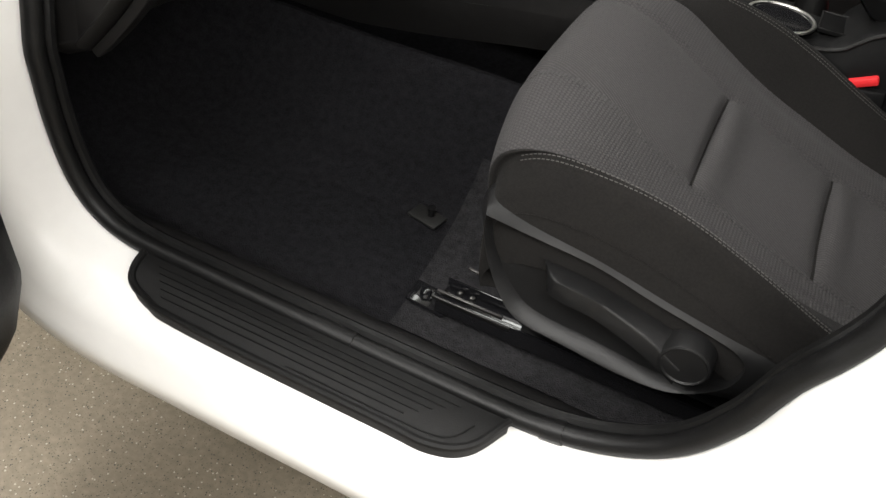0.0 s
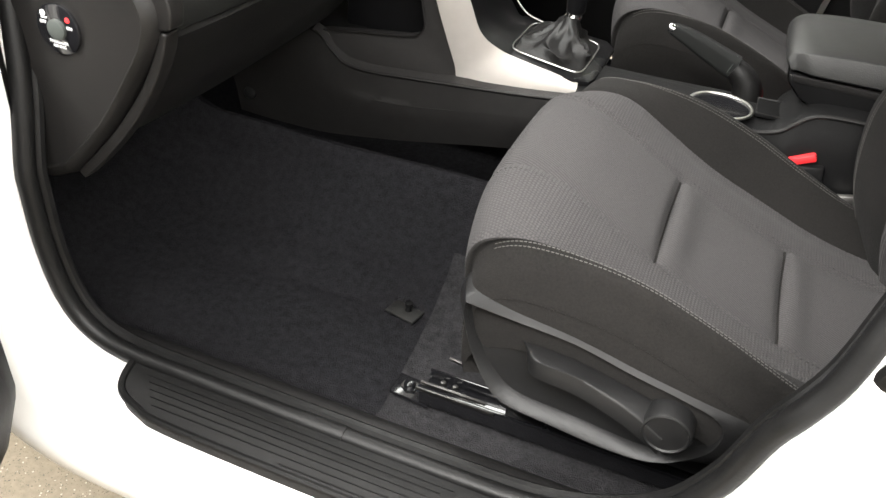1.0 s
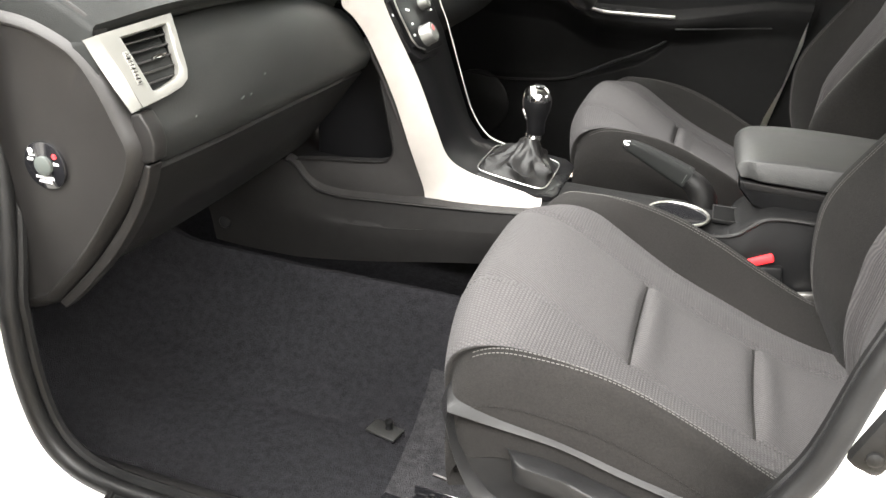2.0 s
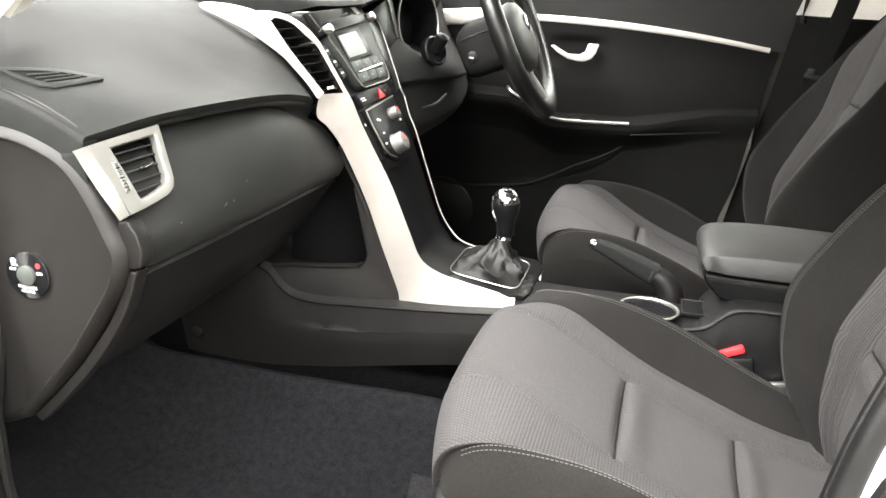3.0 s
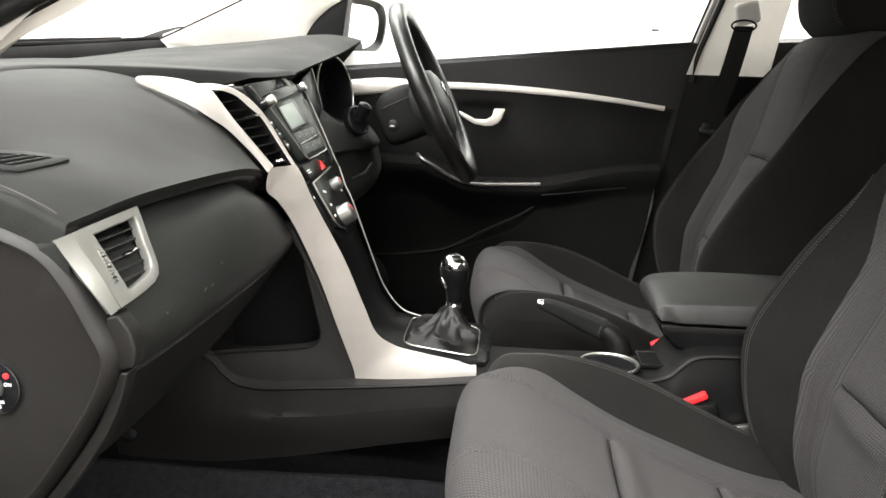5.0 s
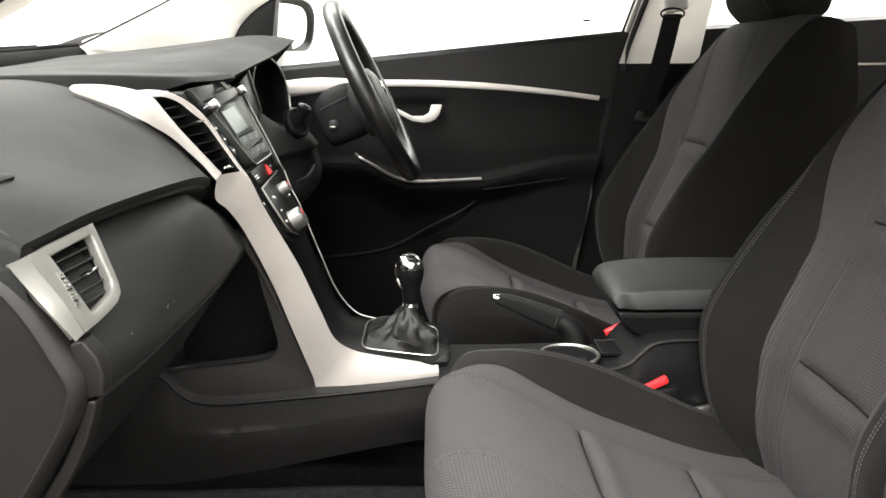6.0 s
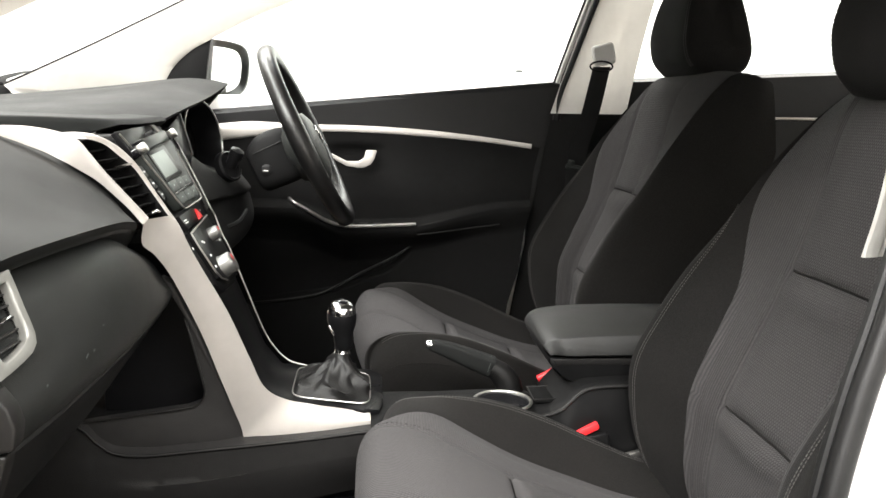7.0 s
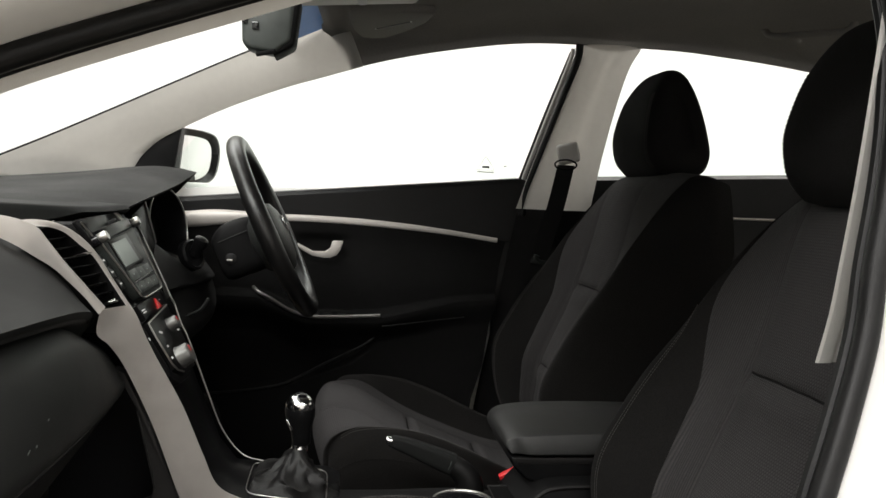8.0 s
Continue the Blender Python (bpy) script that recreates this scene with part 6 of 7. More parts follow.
part("knob", turned((-0.468, -0.204, 0.470), (0.15, -1, 0.25), [(0.012, 0), (0.012, 0.005), (0.0095, 0.009), (0.004, 0.0105)], 24), M_HARD, lampy, "dull black rounded boss")
part("recess", turned((-0.443, -0.2065, 0.482), (0.1, -1, 0.1), [(0.0105, 0), (0.0105, 0.0012), (0.008, 0.0006), (0.001, 0.0004)], 20), M_GLOSS, lampy, "dark screw recess")

# ---- driver's door ----
door = thing("driver_door", (0.0, 0.74, 0.35), "black driver door trim with silver strip, closed", "car door")


def belt_z(x):
    return 1.041 + 0.077 * (x + 0.31) / 0.806 - 0.024


def door_y(x, z):
    """The trim's inner face: fuller below, with the armrest shelf swelling out."""
    y = 0.742 - 0.020 * smooth_step(0.93, 0.80, z) - 0.004 * math.sin(6 * (z - 0.3))
    ridge = lerp_table([(-0.45, 0.80), (-0.13, 0.79), (-0.02, 0.742), (0.16, 0.746), (0.40, 0.786), (0.6, 0.80)], x)
    y -= 0.055 * smooth_step(ridge - 0.075, ridge - 0.012, z) * (1 - smooth_step(ridge - 0.004, ridge + 0.010, z)) * (1 - 0.6 * smooth_step(0.18, 0.4, x))
    pocket = lerp_table([(-0.45, 0.53), (-0.2, 0.548), (-0.04, 0.571), (0.09, 0.621), (0.14, 0.657), (0.2, 0.72)], x)
    y += 0.022 * smooth_step(pocket - 0.004, pocket + 0.008, z) * smooth_step(ridge - 0.06, ridge - 0.10, z) * (1 - smooth_step(0.12, 0.2, x))
    y += 0.018 * math.exp(-(((x - 0.012) / 0.062) ** 4 + ((z - 0.902) / 0.030) ** 4))
    return y


def strip_z(x):
    return lerp_table([(-0.50, 0.955), (-0.217, 0.970), (-0.083, 0.973), (0.05, 0.971), (0.193, 0.963), (0.33, 0.950), (0.50, 0.930)], x)


def door_end(z):
    """The trim's rear edge."""
    return lerp_table([(0.34, 0.375), (0.535, 0.398), (0.62, 0.423), (0.75, 0.440), (0.87, 0.457), (0.98, 0.488), (1.09, 0.498)], z)


rows = [[Vector((x + (door_end(z) - 0.494) * smooth_step(0.10, 0.494, x), door_y(x, z), z)) for z in np.linspace(0.34, strip_z(x), 260)] for x in np.linspace(-0.50, 0.494, 170)]
rows.append([p + Vector((0.002, 0.030, 0)) for p in rows[-1]])
part("trim_panel", grid(rows), M_DOOR, door, "black moulded door trim", 50)
rows = [[Vector((x, door_y(x, z), z)) for z in np.linspace(strip_z(x), belt_z(x) - 0.012, 40)] + [Vector((x, 0.752, belt_z(x) - 0.002)), Vector((x, 0.785, belt_z(x)))] for x in np.linspace(-0.50, 0.520, 100)]
part("upper_trim", grid(rows), M_HARD, door, "charcoal upper door trim", 50)
lip_line = cat([(-0.33, 0, 0.547), (-0.248, 0, 0.544), (-0.164, 0, 0.551), (-0.079, 0, 0.5655), (-0.02, 0, 0.592), (0.030, 0, 0.620), (0.105, 0, 0.657), (0.147, 0, 0.685), (0.158, 0, 0.706)], 60)
part("pocket_lip", tube([Vector((p.x, 0.714, p.z)) for p in lip_line], 0.0042, 8, flat=0.7), M_TRIM, door, "black door pocket lip")
part("door_skin", box((-0.02, 0.82, 0.68), (0.98, 0.03, 0.74), 0.01), M_WHITE, door, "white outer door skin")
strip = cat([(-0.36, 0, 0.958), (-0.30, 0, 0.962), (-0.217, 0, 0.970), (-0.083, 0, 0.973), (0.05, 0, 0.971), (0.193, 0, 0.963), (0.33, 0, 0.950), (0.452, 0, 0.934)], 60)
part("silver_strip", tube([Vector((p.x, door_y(p.x, p.z) - 0.002, p.z)) for p in strip], [0.0095 - 0.0055 * smooth_step(-0.28, -0.08, p.x) - 0.0012 * smooth_step(0.1, 0.45, p.x) for p in strip], 12, flat=2.1, up=(0, 0, 1)), M_SILVER, door, "slim satin silver strip")
hook = [(-0.050, 0.910), (-0.033, 0.897), (-0.007, 0.883), (0.020, 0.879), (0.036, 0.880), (0.051, 0.887), (0.060, 0.900), (0.067, 0.922), (0.040, 0.922), (0.035, 0.903), (0.022, 0.895), (-0.007, 0.895), (-0.026, 0.905), (-0.044, 0.914)]
part("inner_handle", prism([(x, 0.714, z) for x, z in hook], (0, 0.012, 0), 0.003), M_SILVER, door, "satin silver door pull")
p = cat([(-0.145, 0, 0.808), (-0.10, 0, 0.786), (-0.055, 0, 0.760), (-0.01, 0, 0.747), (0.06, 0, 0.747), (0.16, 0, 0.7515)], 40)
part("armrest_bead", tube([Vector((q.x, door_y(q.x, q.z - 0.012) - 0.001, q.z - 0.003)) for q in p], 0.0045, 8), M_STEEL, door, "bright armrest edge")
part("armrest_line", tube([Vector((x, door_y(x, 0.722 + 0.10 * (x - 0.17)) - 0.0015, 0.722 + 0.10 * (x - 0.17))) for x in np.linspace(0.165, 0.37, 20)], 0.0022, 6), M_TRIM, door)
sw = part("window_switches", box((0.055, 0.690, 0.738), (0.15, 0.045, 0.008), 0.003, (0, -1, 0)), M_PIANO, door, "black window switch plate")
for k in range(4):
    part("switch", box((0.0 + 0.034 * k, 0.690, 0.744), (0.022, 0.014, 0.007), 0.002), M_HARD, sw)
part("speaker_cover", turned((-0.30, 0.724, 0.47), (0, -1, 0), [(0.085, 0), (0.085, 0.006), (0.078, 0.009), (0.001, 0.010)], 40), M_TRIM, door)


# ---- pillars, roof and glass ----
def strip_between(a, b, way, bulge, n, m=9, thick=0.004):
    p, q = cat(a, n), cat(b, n)
    rows = [[u.lerp(v, j / (m - 1)) + Vector(way).normalized() * bulge * (1 - (2 * j / (m - 1) - 1) ** 2) for j in range(m)] for u, v in zip(p, q)]
    return grid(rows, thick=thick)


screen_edge = [(-0.752, 0.618, 1.0615), (-0.70, 0.621, 1.0855), (-0.58, 0.625, 1.142), (-0.46, 0.63, 1.202), (-0.335, 0.63, 1.264), (-0.165, 0.63, 1.347), (-0.05, 0.63, 1.396), (0.05, 0.60, 1.44)]
window_edge = [(-0.450, 0.700, 1.030), (-0.4225, 0.699, 1.080), (-0.402, 0.697, 1.111), (-0.366, 0.694, 1.1445), (-0.320, 0.690, 1.1715), (-0.215, 0.68, 1.224), (-0.088, 0.672, 1.275), (0.005, 0.668, 1.306), (0.10, 0.666, 1.337)]
part("a_pillar_trim", strip_between(screen_edge, window_edge, (0.2, -0.8, -0.3), 0.012, 50), M_PILLAR, shell, "pale grey A-pillar trim", 60)
part("pillar_foot", prism([(-0.78, 0.635, 1.00), (-0.75, 0.632, 1.075), (-0.60, 0.652, 1.130), (-0.47, 0.698, 1.092), (-0.41, 0.702, 1.075), (-0.41, 0.702, 1.0)], (0, 0.012, 0), 0.002), M_PILLAR, shell, "pale grey pillar foot")
near = [(x, -y, z - 0.115) for x, y, z in screen_edge]
part("a_pillar_trim", strip_between(near, [(p.x, p.y + 0.03, p.z + 0.01) for p in cat([(-0.40, -0.70, 0.96), (-0.34, -0.675, 1.03), (-0.28, -0.655, 1.085), (-0.19, -0.635, 1.142), (-0.08, -0.618, 1.181), (0.02, -0.60, 1.213), (0.15, -0.58, 1.258)], 7)],
                                   (0.2, 0.8, -0.3), 0.006, 50), M_PILLAR, shell, "pale grey A-pillar trim", 60)
# headlining: from the far window tops over to the near doorway
far_edge = [(0.02, 0.60, 1.425), (0.072, 0.665, 1.330), (0.18, 0.665, 1.360), (0.30, 0.665, 1.386), (0.44, 0.66, 1.408), (0.567, 0.66, 1.417), (0.80, 0.66, 1.418), (0.94, 0.66, 1.413), (1.19, 0.66, 1.389), (1.55, 0.65, 1.33)]
rows = []
for i, (x, y, z) in enumerate(cat(far_edge[1:], 60)):
    e = smooth_step(0.0, 0.35, x + 0.02)
    crown = 1.43 + 0.045 * smooth_step(0.0, 0.6, x) - 0.05 * smooth_step(0.9, 1.6, x)
    zn = lerp_table([(0.0, 1.215), (0.15, 1.265), (0.30, 1.30), (0.45, 1.315), (1.6, 1.29)], x)
    rows.append(cat([(x, y, z), (x, y - 0.04, z + 0.03 + 0.03 * (1 - smooth_step(0.07, 0.3, x))), (x, 0.50, max(z + 0.05, crown - 0.012)), (x, 0.2, crown + 0.005), (x, -0.1, crown - 0.01), (x, -0.4, crown - 0.05), (x, -0.55, zn + 0.05), (x, -0.59, zn)], 60))
    for p in rows[-1]:
        p.x -= lerp_table([(-1.0, 0.095), (0.30, 0.092), (0.60, 0.068), (0.665, 0.0)], p.y) * (1 - smooth_step(0.07, 0.4, x))
part("headlining", grid(rows, thick=0.01), M_ROOF, shell, "grey cloth headlining", 60)
rows2 = [[p + Vector((0, 0, 0.03)) for p in r] for r in rows]
part("roof_skin", grid(rows2, thick=0.004), M_WHITE, shell, "white roof panel", 60)
# B-pillar on the driver's side
part("pillar_trim", strip_between([(0.488, 0.702, 1.017), (0.519, 0.694, 1.12), (0.556, 0.686, 1.235), (0.597, 0.674, 1.36), (0.620, 0.667, 1.42)],
                                  [(0.676, 0.70, 1.017), (0.692, 0.692, 1.12), (0.714, 0.684, 1.235), (0.745, 0.672, 1.36), (0.775, 0.665, 1.42)], (0, -1, 0), 0.022, 40), M_PILLAR, shell, "pale grey B-pillar trim", 60)
part("pillar_trim", strip_between([(0.385, 0.752, 0.34), (0.420, 0.750, 0.56), (0.462, 0.738, 0.80), (0.494, 0.714, 1.014)],
                                  [(0.80, 0.735, 0.34), (0.76, 0.73, 0.56), (0.70, 0.722, 0.80), (0.677, 0.702, 1.014)], (0, -1, 0), 0.03, 40), M_TRIM, shell, "black lower B-pillar trim", 60)
part("window_channel", join(tube(cat([(0.511, 0.722, 1.090), (0.566, 0.702, 1.245), (0.622, 0.682, 1.405)], 20), 0.0045, 8), tube(cat([(0.500, 0.728, 1.090), (0.550, 0.710, 1.245), (0.606, 0.690, 1.405)], 20), 0.004, 8)), M_RUBBER, shell, "black window channel")
part("channel_bead", tube(cat([(0.506, 0.716, 1.090), (0.514, 0.712, 1.118), (0.558, 0.700, 1.250), (0.603, 0.684, 1.385), (0.606, 0.678, 1.412)], 24), 0.0055, 8), M_PILLAR, shell, "pale channel edge")
part("frame_seal", tube(cat([(0.504, 0.705, 1.000), (0.512, 0.702, 1.060), (0.530, 0.696, 1.118), (0.577, 0.684, 1.256), (0.614, 0.668, 1.375), (0.618, 0.660, 1.420)], 30), 0.0095, 10), M_RUBBER, shell, "black door frame seal")
# Backing added behind the door gap; its black stands in for shade there.
part("gap_backing", box((0.60, 0.775, 0.70), (0.30, 0.02, 0.76), 0.004), M_RUBBER, shell, "black backing added to darken the door gap")
part("mirror_corner", prism([(-0.455, 0.703, 1.030), (-0.438, 0.703, 1.082), (-0.418, 0.703, 1.120), (-0.376, 0.701, 1.157), (-0.3165, 0.699, 1.1840), (-0.326, 0.701, 1.130), (-0.341, 0.703, 1.030)], (0, 0.012, 0), 0.002), M_DULL, shell, "black mirror corner cover")
# rear door and quarter beyond
rear = thing("rear_door", (1.1, 0.75, 0.35), "black rear door trim with silver strip, closed", "car door")
rows = [[Vector((x, 0.735 - 0.02 * smooth_step(0.95, 0.8, z), z)) for z in np.linspace(0.34, 1.096 + 0.05 * (x - 0.70), 30)] + [Vector((x, 0.775, 1.106 + 0.05 * (x - 0.70)))] for x in np.linspace(0.68, 1.6, 40)]
part("trim_panel", grid(rows), M_HARD, rear, "black moulded door trim", 50)
part("silver_strip", tube([(x, 0.725, 1.012) for x in np.linspace(0.80, 1.5, 20)], 0.007, 10, flat=0.5), M_SILVER, rear, "slim satin silver strip")
part("door_skin", box((1.13, 0.82, 0.68), (0.96, 0.03, 0.78), 0.01), M_WHITE, rear)
part("quarter", prism([(1.36, 0.70, 1.10), (1.66, 0.70, 1.10), (1.66, 0.65, 1.34), (1.50, 0.66, 1.345), (1.44, 0.67, 1.30)], (0, 0.02, 0), 0.003), M_PILLAR, shell, "pale grey C-pillar trim")
part("rear_bulkhead", box((1.70, 0, 0.72), (0.04, 1.46, 0.80), 0.01), M_TRIM, shell, "dark rear cabin trim")
part("near_side", box((1.12, -0.79, 0.70), (0.80, 0.04, 0.80), 0.02), M_WHITE, shell, "white rear door skin")


def pane(name, pts, parent, label):
    ob = part(name, prism(pts, (0, 0.003, 0.001), 0), M_GLASS, parent, label)
    ob.visible_shadow = False
    return ob


pane("window_pane", [(-0.40, 0.735, 1.03), (0.49, 0.735, 1.09), (0.598, 0.69, 1.42), (0.30, 0.692, 1.40), (0.05, 0.70, 1.33), (-0.22, 0.71, 1.235)], door, "clear side window")
pane("window_pane", [(0.67, 0.735, 1.10), (1.45, 0.735, 1.14), (1.45, 0.69, 1.36), (0.95, 0.69, 1.425), (0.76, 0.69, 1.42)], rear, "clear rear side window")
rows = loft([[(-0.745, -0.63, 1.00), (-0.44, -0.64, 1.09), (-0.16, -0.635, 1.225), (0.03, -0.60, 1.33)], [(-0.80, -0.3, 1.04), (-0.50, -0.3, 1.17), (-0.20, -0.3, 1.31), (0.015, -0.3, 1.40)], [(-0.80, 0.2, 1.06), (-0.50, 0.2, 1.19), (-0.20, 0.2, 1.335), (0.01, 0.2, 1.43)],
             [(-0.73, 0.635, 1.08), (-0.46, 0.64, 1.208), (-0.165, 0.64, 1.352), (0.02, 0.61, 1.43)]], 24, 24)
ws = part("windscreen", grid(rows), M_GLASS, shell, "clear windscreen", 80)
ws.visible_shadow = False
part("screen_edge_band", tube(cat([(x, y + 0.012, z + 0.004) for x, y, z in screen_edge], 40), 0.0032, 6), M_RUBBER, shell, "thin black screen edge")
part("scuttle", grid(loft([[(-0.735, y, 0.975 + 0.040 * y), (-0.740, y, 1.014 + 0.040 * y), (-0.752, y, 1.0290 + 0.043 * y), (-0.762, y, 1.0335 + 0.045 * y), (-0.80, y, 1.0345 + 0.045 * y), (-0.92, y, 1.030 + 0.03 * y)] for y in (-0.68, -0.3, 0.1, 0.4, 0.66)], 10, 20)), M_SCUTTLE, shell, "black scuttle below the windscreen")
part("screen_seal", tube([(-0.766, y, 1.0365 + 0.0375 * y + 0.004 * smooth_step(0.3, 0.6, y)) for y in np.linspace(-0.66, 0.64, 30)], 0.0052, 8), M_SCUTTLE, shell, "black rubber strip along the screen foot")
part("scuttle_end", prism([(-0.845, 0.686, 1.062), (-0.775, 0.684, 1.062), (-0.742, 0.684, 1.078), (-0.702, 0.682, 1.0965), (-0.735, 0.684, 1.0945), (-0.775, 0.686, 1.086)], (0, 0.012, 0), 0.001), M_VINYL, shell, "grey scuttle end piece beside the pillar")
wip = thing("wiper", (-0.80, 0.30, 1.05), "black windscreen wiper arm at rest", "wiper")
part("blade", tube(cat([(-0.84, -0.45, 1.020), (-0.85, -0.1, 1.034), (-0.85, 0.25, 1.047), (-0.84, 0.60, 1.0605)], 24), 0.005, 8), M_SCUTTLE, wip, "black wiper blade")
part("arm", tube(cat([(-0.88, 0.66, 1.056), (-0.87, 0.45, 1.056), (-0.855, 0.20, 1.046)], 12), 0.005, 8, flat=0.6), M_SCUTTLE, wip, "black wiper arm")
part("bonnet", grid(loft([[(-0.92, y, 1.005 - 0.06 * y * y), (-1.25, y, 0.985 - 0.08 * y * y), (-1.65, y, 0.90 - 0.1 * y * y), (-1.9, y, 0.78 - 0.1 * y * y)] for y in (-0.78, -0.4, 0, 0.4, 0.78)], 20, 20)), M_WHITE, shell, "white bonnet", 60)

# ---- small fittings ----
mir = thing("door_mirror", (-0.31, 0.86, 1.03), "black-rimmed driver door mirror", "door mirror")
o = [(-0.010, 0.10), (0.028, 0.098), (0.052, 0.085), (0.060, 0.04), (0.052, -0.03), (0.028, -0.062), (-0.005, -0.070), (-0.02, -0.06)]
ring = [Vector((-0.328 + a * 0.95, 0.86 + a * 2.2, 1.098 + b * 0.88)) for a, b in o]
rings = []
for k, dy, dx in ((0.70, 0.004, -0.006), (0.96, -0.010, 0.0), (1.0, 0.004, 0.0), (1.04, 0.05, -0.03), (0.92, 0.09, -0.07), (0.5, 0.11, -0.10)):
    c = sum(ring, Vector()) / len(ring)
    r = [c + (p - c) * k + Vector((dx, dy, 0)) for p in ring]
    rings.append(cat(r + r[:1], 49)[:-1])
part("housing", grid(rings, closed_u=True), M_HARD, mir, "black mirror housing", 60)
c = sum(ring, Vector()) / len(ring)
part("mirror_glass", prism(cat([c + (p - c) * 0.76 + Vector((-0.008, -0.020, 0)) for p in ring + ring[:1]], 41)[:-1], (0, 0.003, 0), 0), M_MIRROR, mir, "mirror glass")
part("foot", tube([(-0.37, 0.72, 1.075), (-0.35, 0.80, 1.06), (-0.33, 0.86, 1.06)], [0.022, 0.018, 0.02], 12), M_HARD, mir)
rv = thing("rear_view_mirror", (-0.055, 0.0, 1.30), "grey sensor housing of interior mirror", "interior mirror")
part("housing", prism([(-0.100, -0.02, 1.315), (-0.098, -0.02, 1.262), (-0.088, -0.02, 1.253), (-0.050, -0.02, 1.248), (-0.026, -0.02, 1.268), (-0.020, -0.02, 1.335), (-0.055, -0.02, 1.345)], (0, 0.05, 0), 0.008, 3), M_GREYBTN, rv, "grey sensor housing")
part("housing_back", prism([(-0.052, -0.016, 1.243), (-0.020, -0.016, 1.262), (-0.012, -0.016, 1.335), (-0.055, -0.016, 1.348)], (0, 0.058, 0), 0.006, 3), M_DULL, rv, "dark rear face of the housing")
part("housing_lip", box((-0.062, -0.022, 1.2475), (0.030, 0.010, 0.006), 0.002, (0, -14, 0)), M_DULL, rv, "dark lower lip")
part("housing_slot", box((-0.094, -0.0212, 1.300), (0.008, 0.003, 0.022), 0.001), M_GLOSS, rv)
part("housing_slot", box((-0.078, -0.0212, 1.287), (0.010, 0.003, 0.012), 0.001), M_GLOSS, rv)
part("stem", tube([(-0.04, 0.01, 1.32), (-0.03, 0.01, 1.40)], 0.012, 10), M_HARD, rv)
solo("sun_strip", grid([[Vector((-0.075 + 0.085 * v - 0.05 * (0.62 - y) * v, y, 1.372 + 0.040 * v)) for y in np.linspace(0.12, 0.615, 12)] for v in (0, 0.5, 1.0)], thick=0.003), M_BLUE, (0.0, 0.35, 1.37), "blue shade strip along windscreen top", "sun strip")
vis = thing("sun_visor", (0.13, 0.42, 1.40), "folded grey sun visor under headlining", "sun visor")
part("board", prism([(x, y, 1.384 + 0.02 * x) for x, y in ((0.060, 0.29), (0.063, 0.38), (0.074, 0.50), (0.090, 0.567), (0.118, 0.578), (0.148, 0.562), (0.186, 0.48), (0.218, 0.38), (0.226, 0.29))], (0, 0, 0.018), 0.006, 3), M_ROOF, vis, "grey cloth visor board")
part("visor_slot", tube([(0.119, 0.458, 1.3862), (0.185, 0.371, 1.3875)], 0.0012, 6), M_PIANO, vis, "thin dark slot")
for x, y in ((0.119, 0.458), (0.185, 0.371)):
    part("slot_end", box((x, y, 1.3855 + 0.02 * (x - 0.1)), (0.003, 0.003, 0.002), 0.0006), M_PRINT, vis, "pale slot end")
ov = thing("overhead_console", (0.12, 0.05, 1.41), "pale grey overhead lamp console", "overhead console")
part("body", box((0.070, 0.15, 1.405), (0.24, 0.24, 0.034), 0.014, (0, -5, 0), 3), M_PILLAR, ov)
part("lens", box((0.085, 0.215, 1.388), (0.016, 0.05, 0.008), 0.003, (0, -5, 0)), M_PRINT, ov, "pale lamp lens")
gh = thing("grab_handle", (1.09, 0.46, 1.458), "grey folding grab handle on headlining", "grab handle")
part("grip", tube(cat([(1.020, 0.537, 1.458), (1.032, 0.522, 1.440), (1.070, 0.478, 1.436), (1.120, 0.433, 1.436), (1.150, 0.410, 1.440), (1.160, 0.402, 1.460)], 30), 0.008, 10), M_ROOF, gh)
belt = thing("seat_belt", (0.56, 0.66, 0.6), "black seat belt hanging from grey pillar anchor", "seat belt")
part("anchor", box((0.600, 0.652, 1.156), (0.055, 0.018, 0.05), 0.010, (0, -14, 0), 3), M_PILLAR, belt, "grey belt anchor cover")
part("anchor_loop", tube([Vector((0.593 + 0.027 * math.cos(a), 0.643, 1.128 + 0.012 * math.sin(a))) for a in np.linspace(0, 2 * math.pi, 29)[:-1]], 0.0022, 8, True), M_DULL, belt, "black belt loop")
a, b = cat([(0.572, 0.640, 1.127), (0.553, 0.655, 1.02), (0.528, 0.668, 0.92), (0.524, 0.68, 0.80), (0.52, 0.69, 0.60)], 20), cat([(0.614, 0.640, 1.127), (0.597, 0.655, 1.02), (0.574, 0.668, 0.92), (0.570, 0.68, 0.80), (0.566, 0.69, 0.60)], 20)
part("webbing", grid([a, b], thick=0.0015), M_BELT, belt, "black webbing")
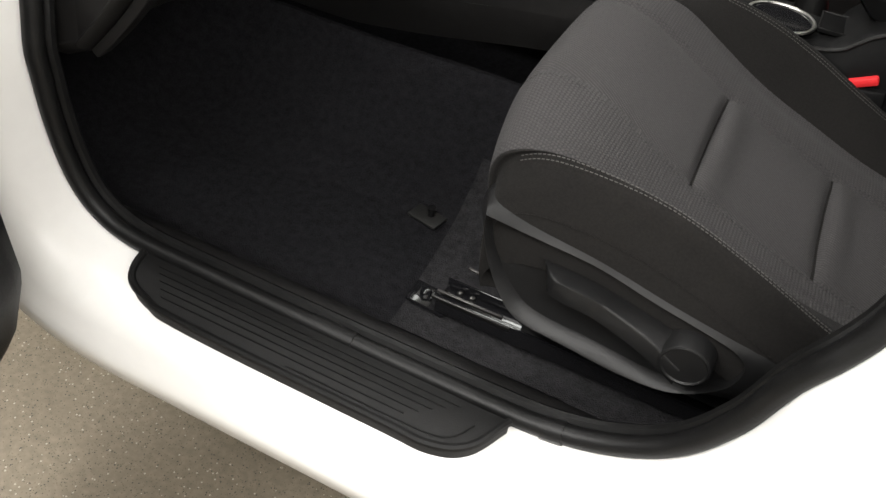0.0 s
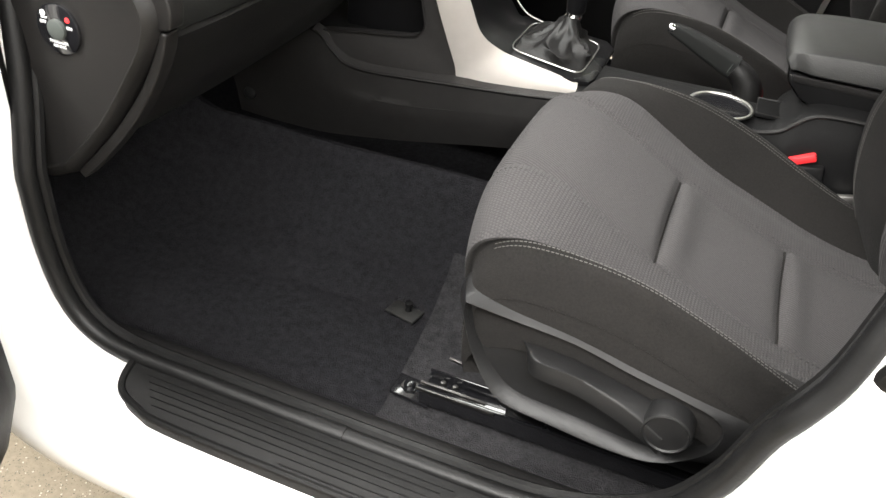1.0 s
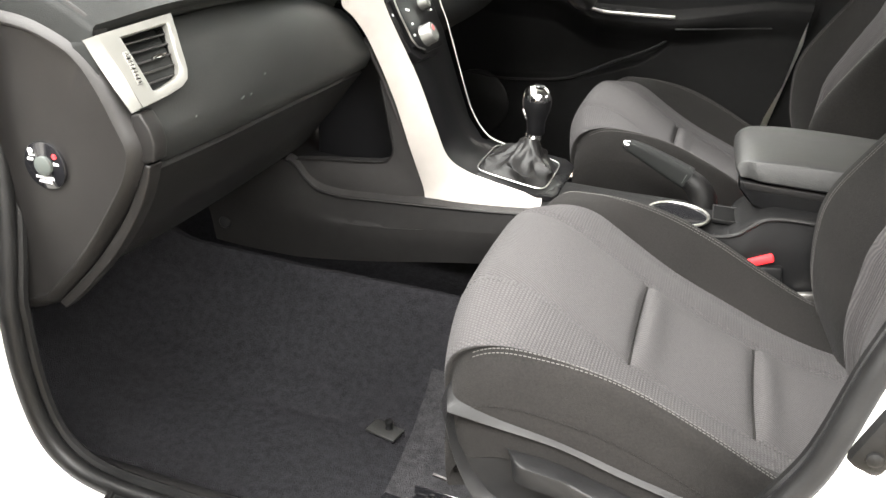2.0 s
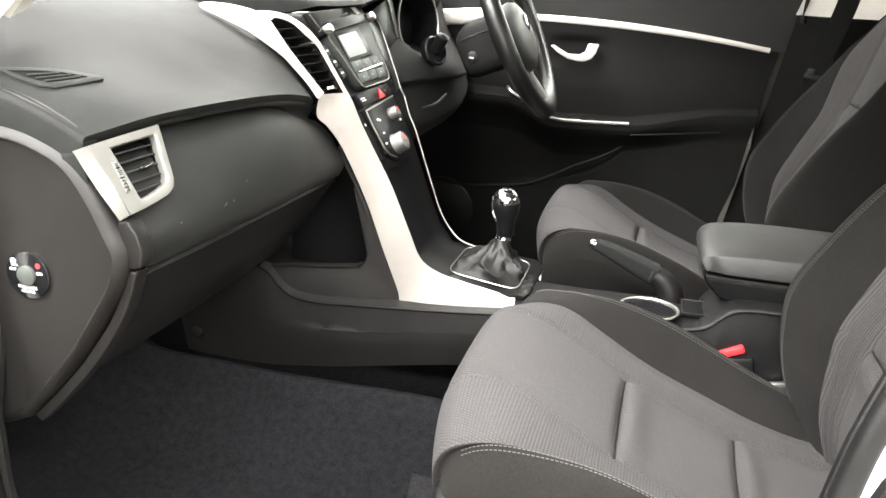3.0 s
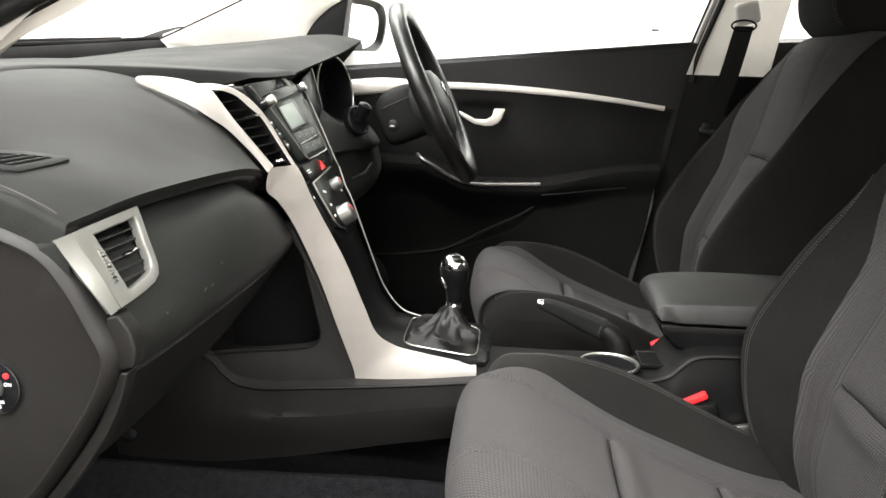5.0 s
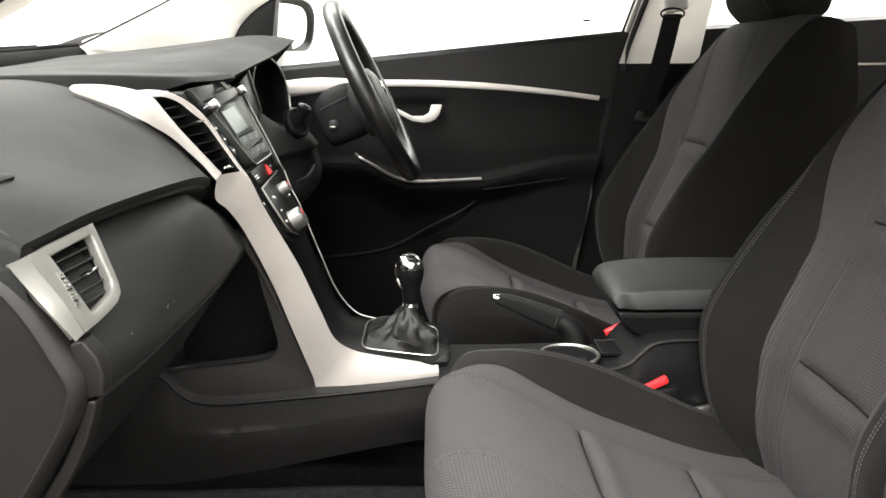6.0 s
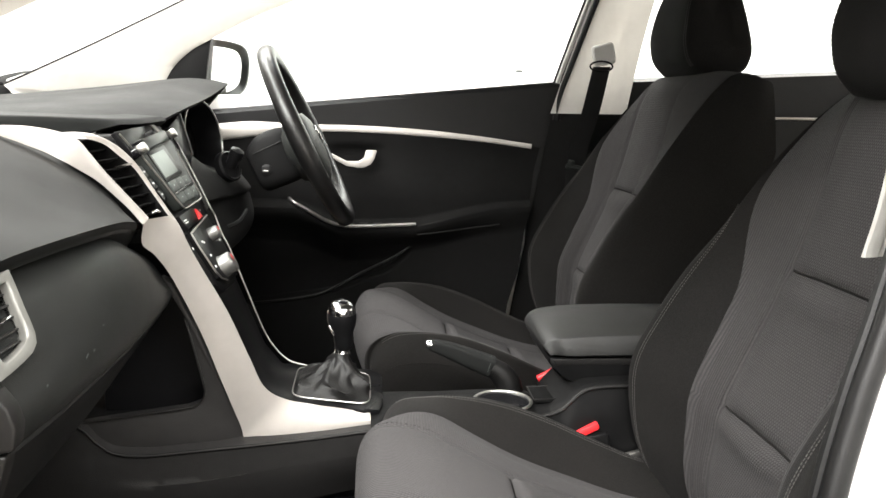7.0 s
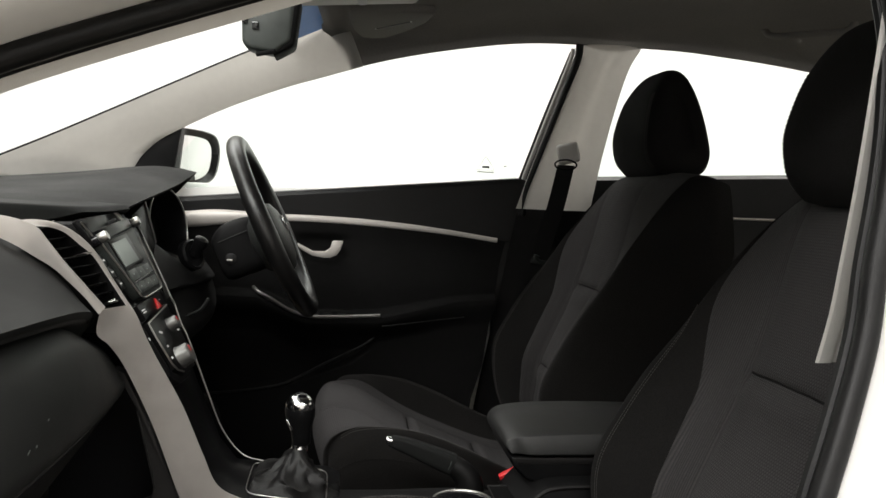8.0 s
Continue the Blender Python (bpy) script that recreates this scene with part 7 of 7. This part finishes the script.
part("tongue", join(box((0.548, 0.668, 0.888), (0.05, 0.008, 0.012), 0.003, (0, 10, 0)), box((0.535, 0.664, 0.899), (0.016, 0.006, 0.016), 0.003, (0, 10, 0))), M_FASCIA, belt, "steel belt tongue")
pb = solo("rear_buckle_tip", box((0.86, 0.10, 0.80), (0.02, 0.012, 0.014), 0.003), M_STEEL, (0.86, 0.10, 0.79), "small bright metal buckle tip", "buckle")
tri = [Vector((0.412 + 0.026 * math.sin(a), 0.727, 1.121 + 0.023 * math.cos(a))) for a in (0, 2.094, 4.189)]
st1 = thing("window_sticker", (0.43, 0.727, 1.115), "small triangular warning sticker on window", "sticker")
part("sticker_line", tube(tri, 0.0009, 6, True), M_PILLAR, st1, "grey triangle outline")
part("sticker_bar", box((0.412, 0.727, 1.117), (0.018, 0.001, 0.005), 0), M_GREYBTN, st1, "dark grey bar")
part("sticker_bar", box((0.412, 0.727, 1.1045), (0.042, 0.001, 0.0022), 0), M_PILLAR, st1, "thin grey caption bar")
part("sticker_dot", box((0.461, 0.727, 1.1205), (0.006, 0.001, 0.003), 0), M_PILLAR, st1, "small grey mark")

# ---- the open passenger door ----
od = thing("passenger_door", (-0.42, -0.86, 0.3), "open passenger door with black inner trim", "car door")
HD, HN = Vector((0.40, -0.917, 0)).normalized(), Vector((0.917, 0.40, 0)).normalized()
H0 = Vector((-0.45, -0.85, 0))


def dp(s, z, h):
    return H0 + HD * s + HN * h + Vector((0, 0, z))


swell = [(0.26, 0.06), (0.35, 0.085), (0.42, 0.125), (0.50, 0.150), (0.58, 0.148), (0.65, 0.125), (0.75, 0.10), (0.90, 0.09)]
rows = [[dp(s, z, 0.03 + (lerp_table(swell, z) - 0.03) * smooth_step(0.03, 0.13, s)) for z in np.linspace(0.26, 0.90, 40)] for s in np.linspace(0.03, 0.95, 60)]
part("trim_panel", grid(rows, thick=0.01), M_HARD, od, "black door trim", 60)
part("door_skin", prism([dp(0.02, 0.24, -0.06), dp(1.0, 0.24, -0.06), dp(1.0, 0.92, -0.06), dp(0.02, 0.92, -0.06)], HN * 0.08, 0.02), M_WHITE, od, "white door skin")
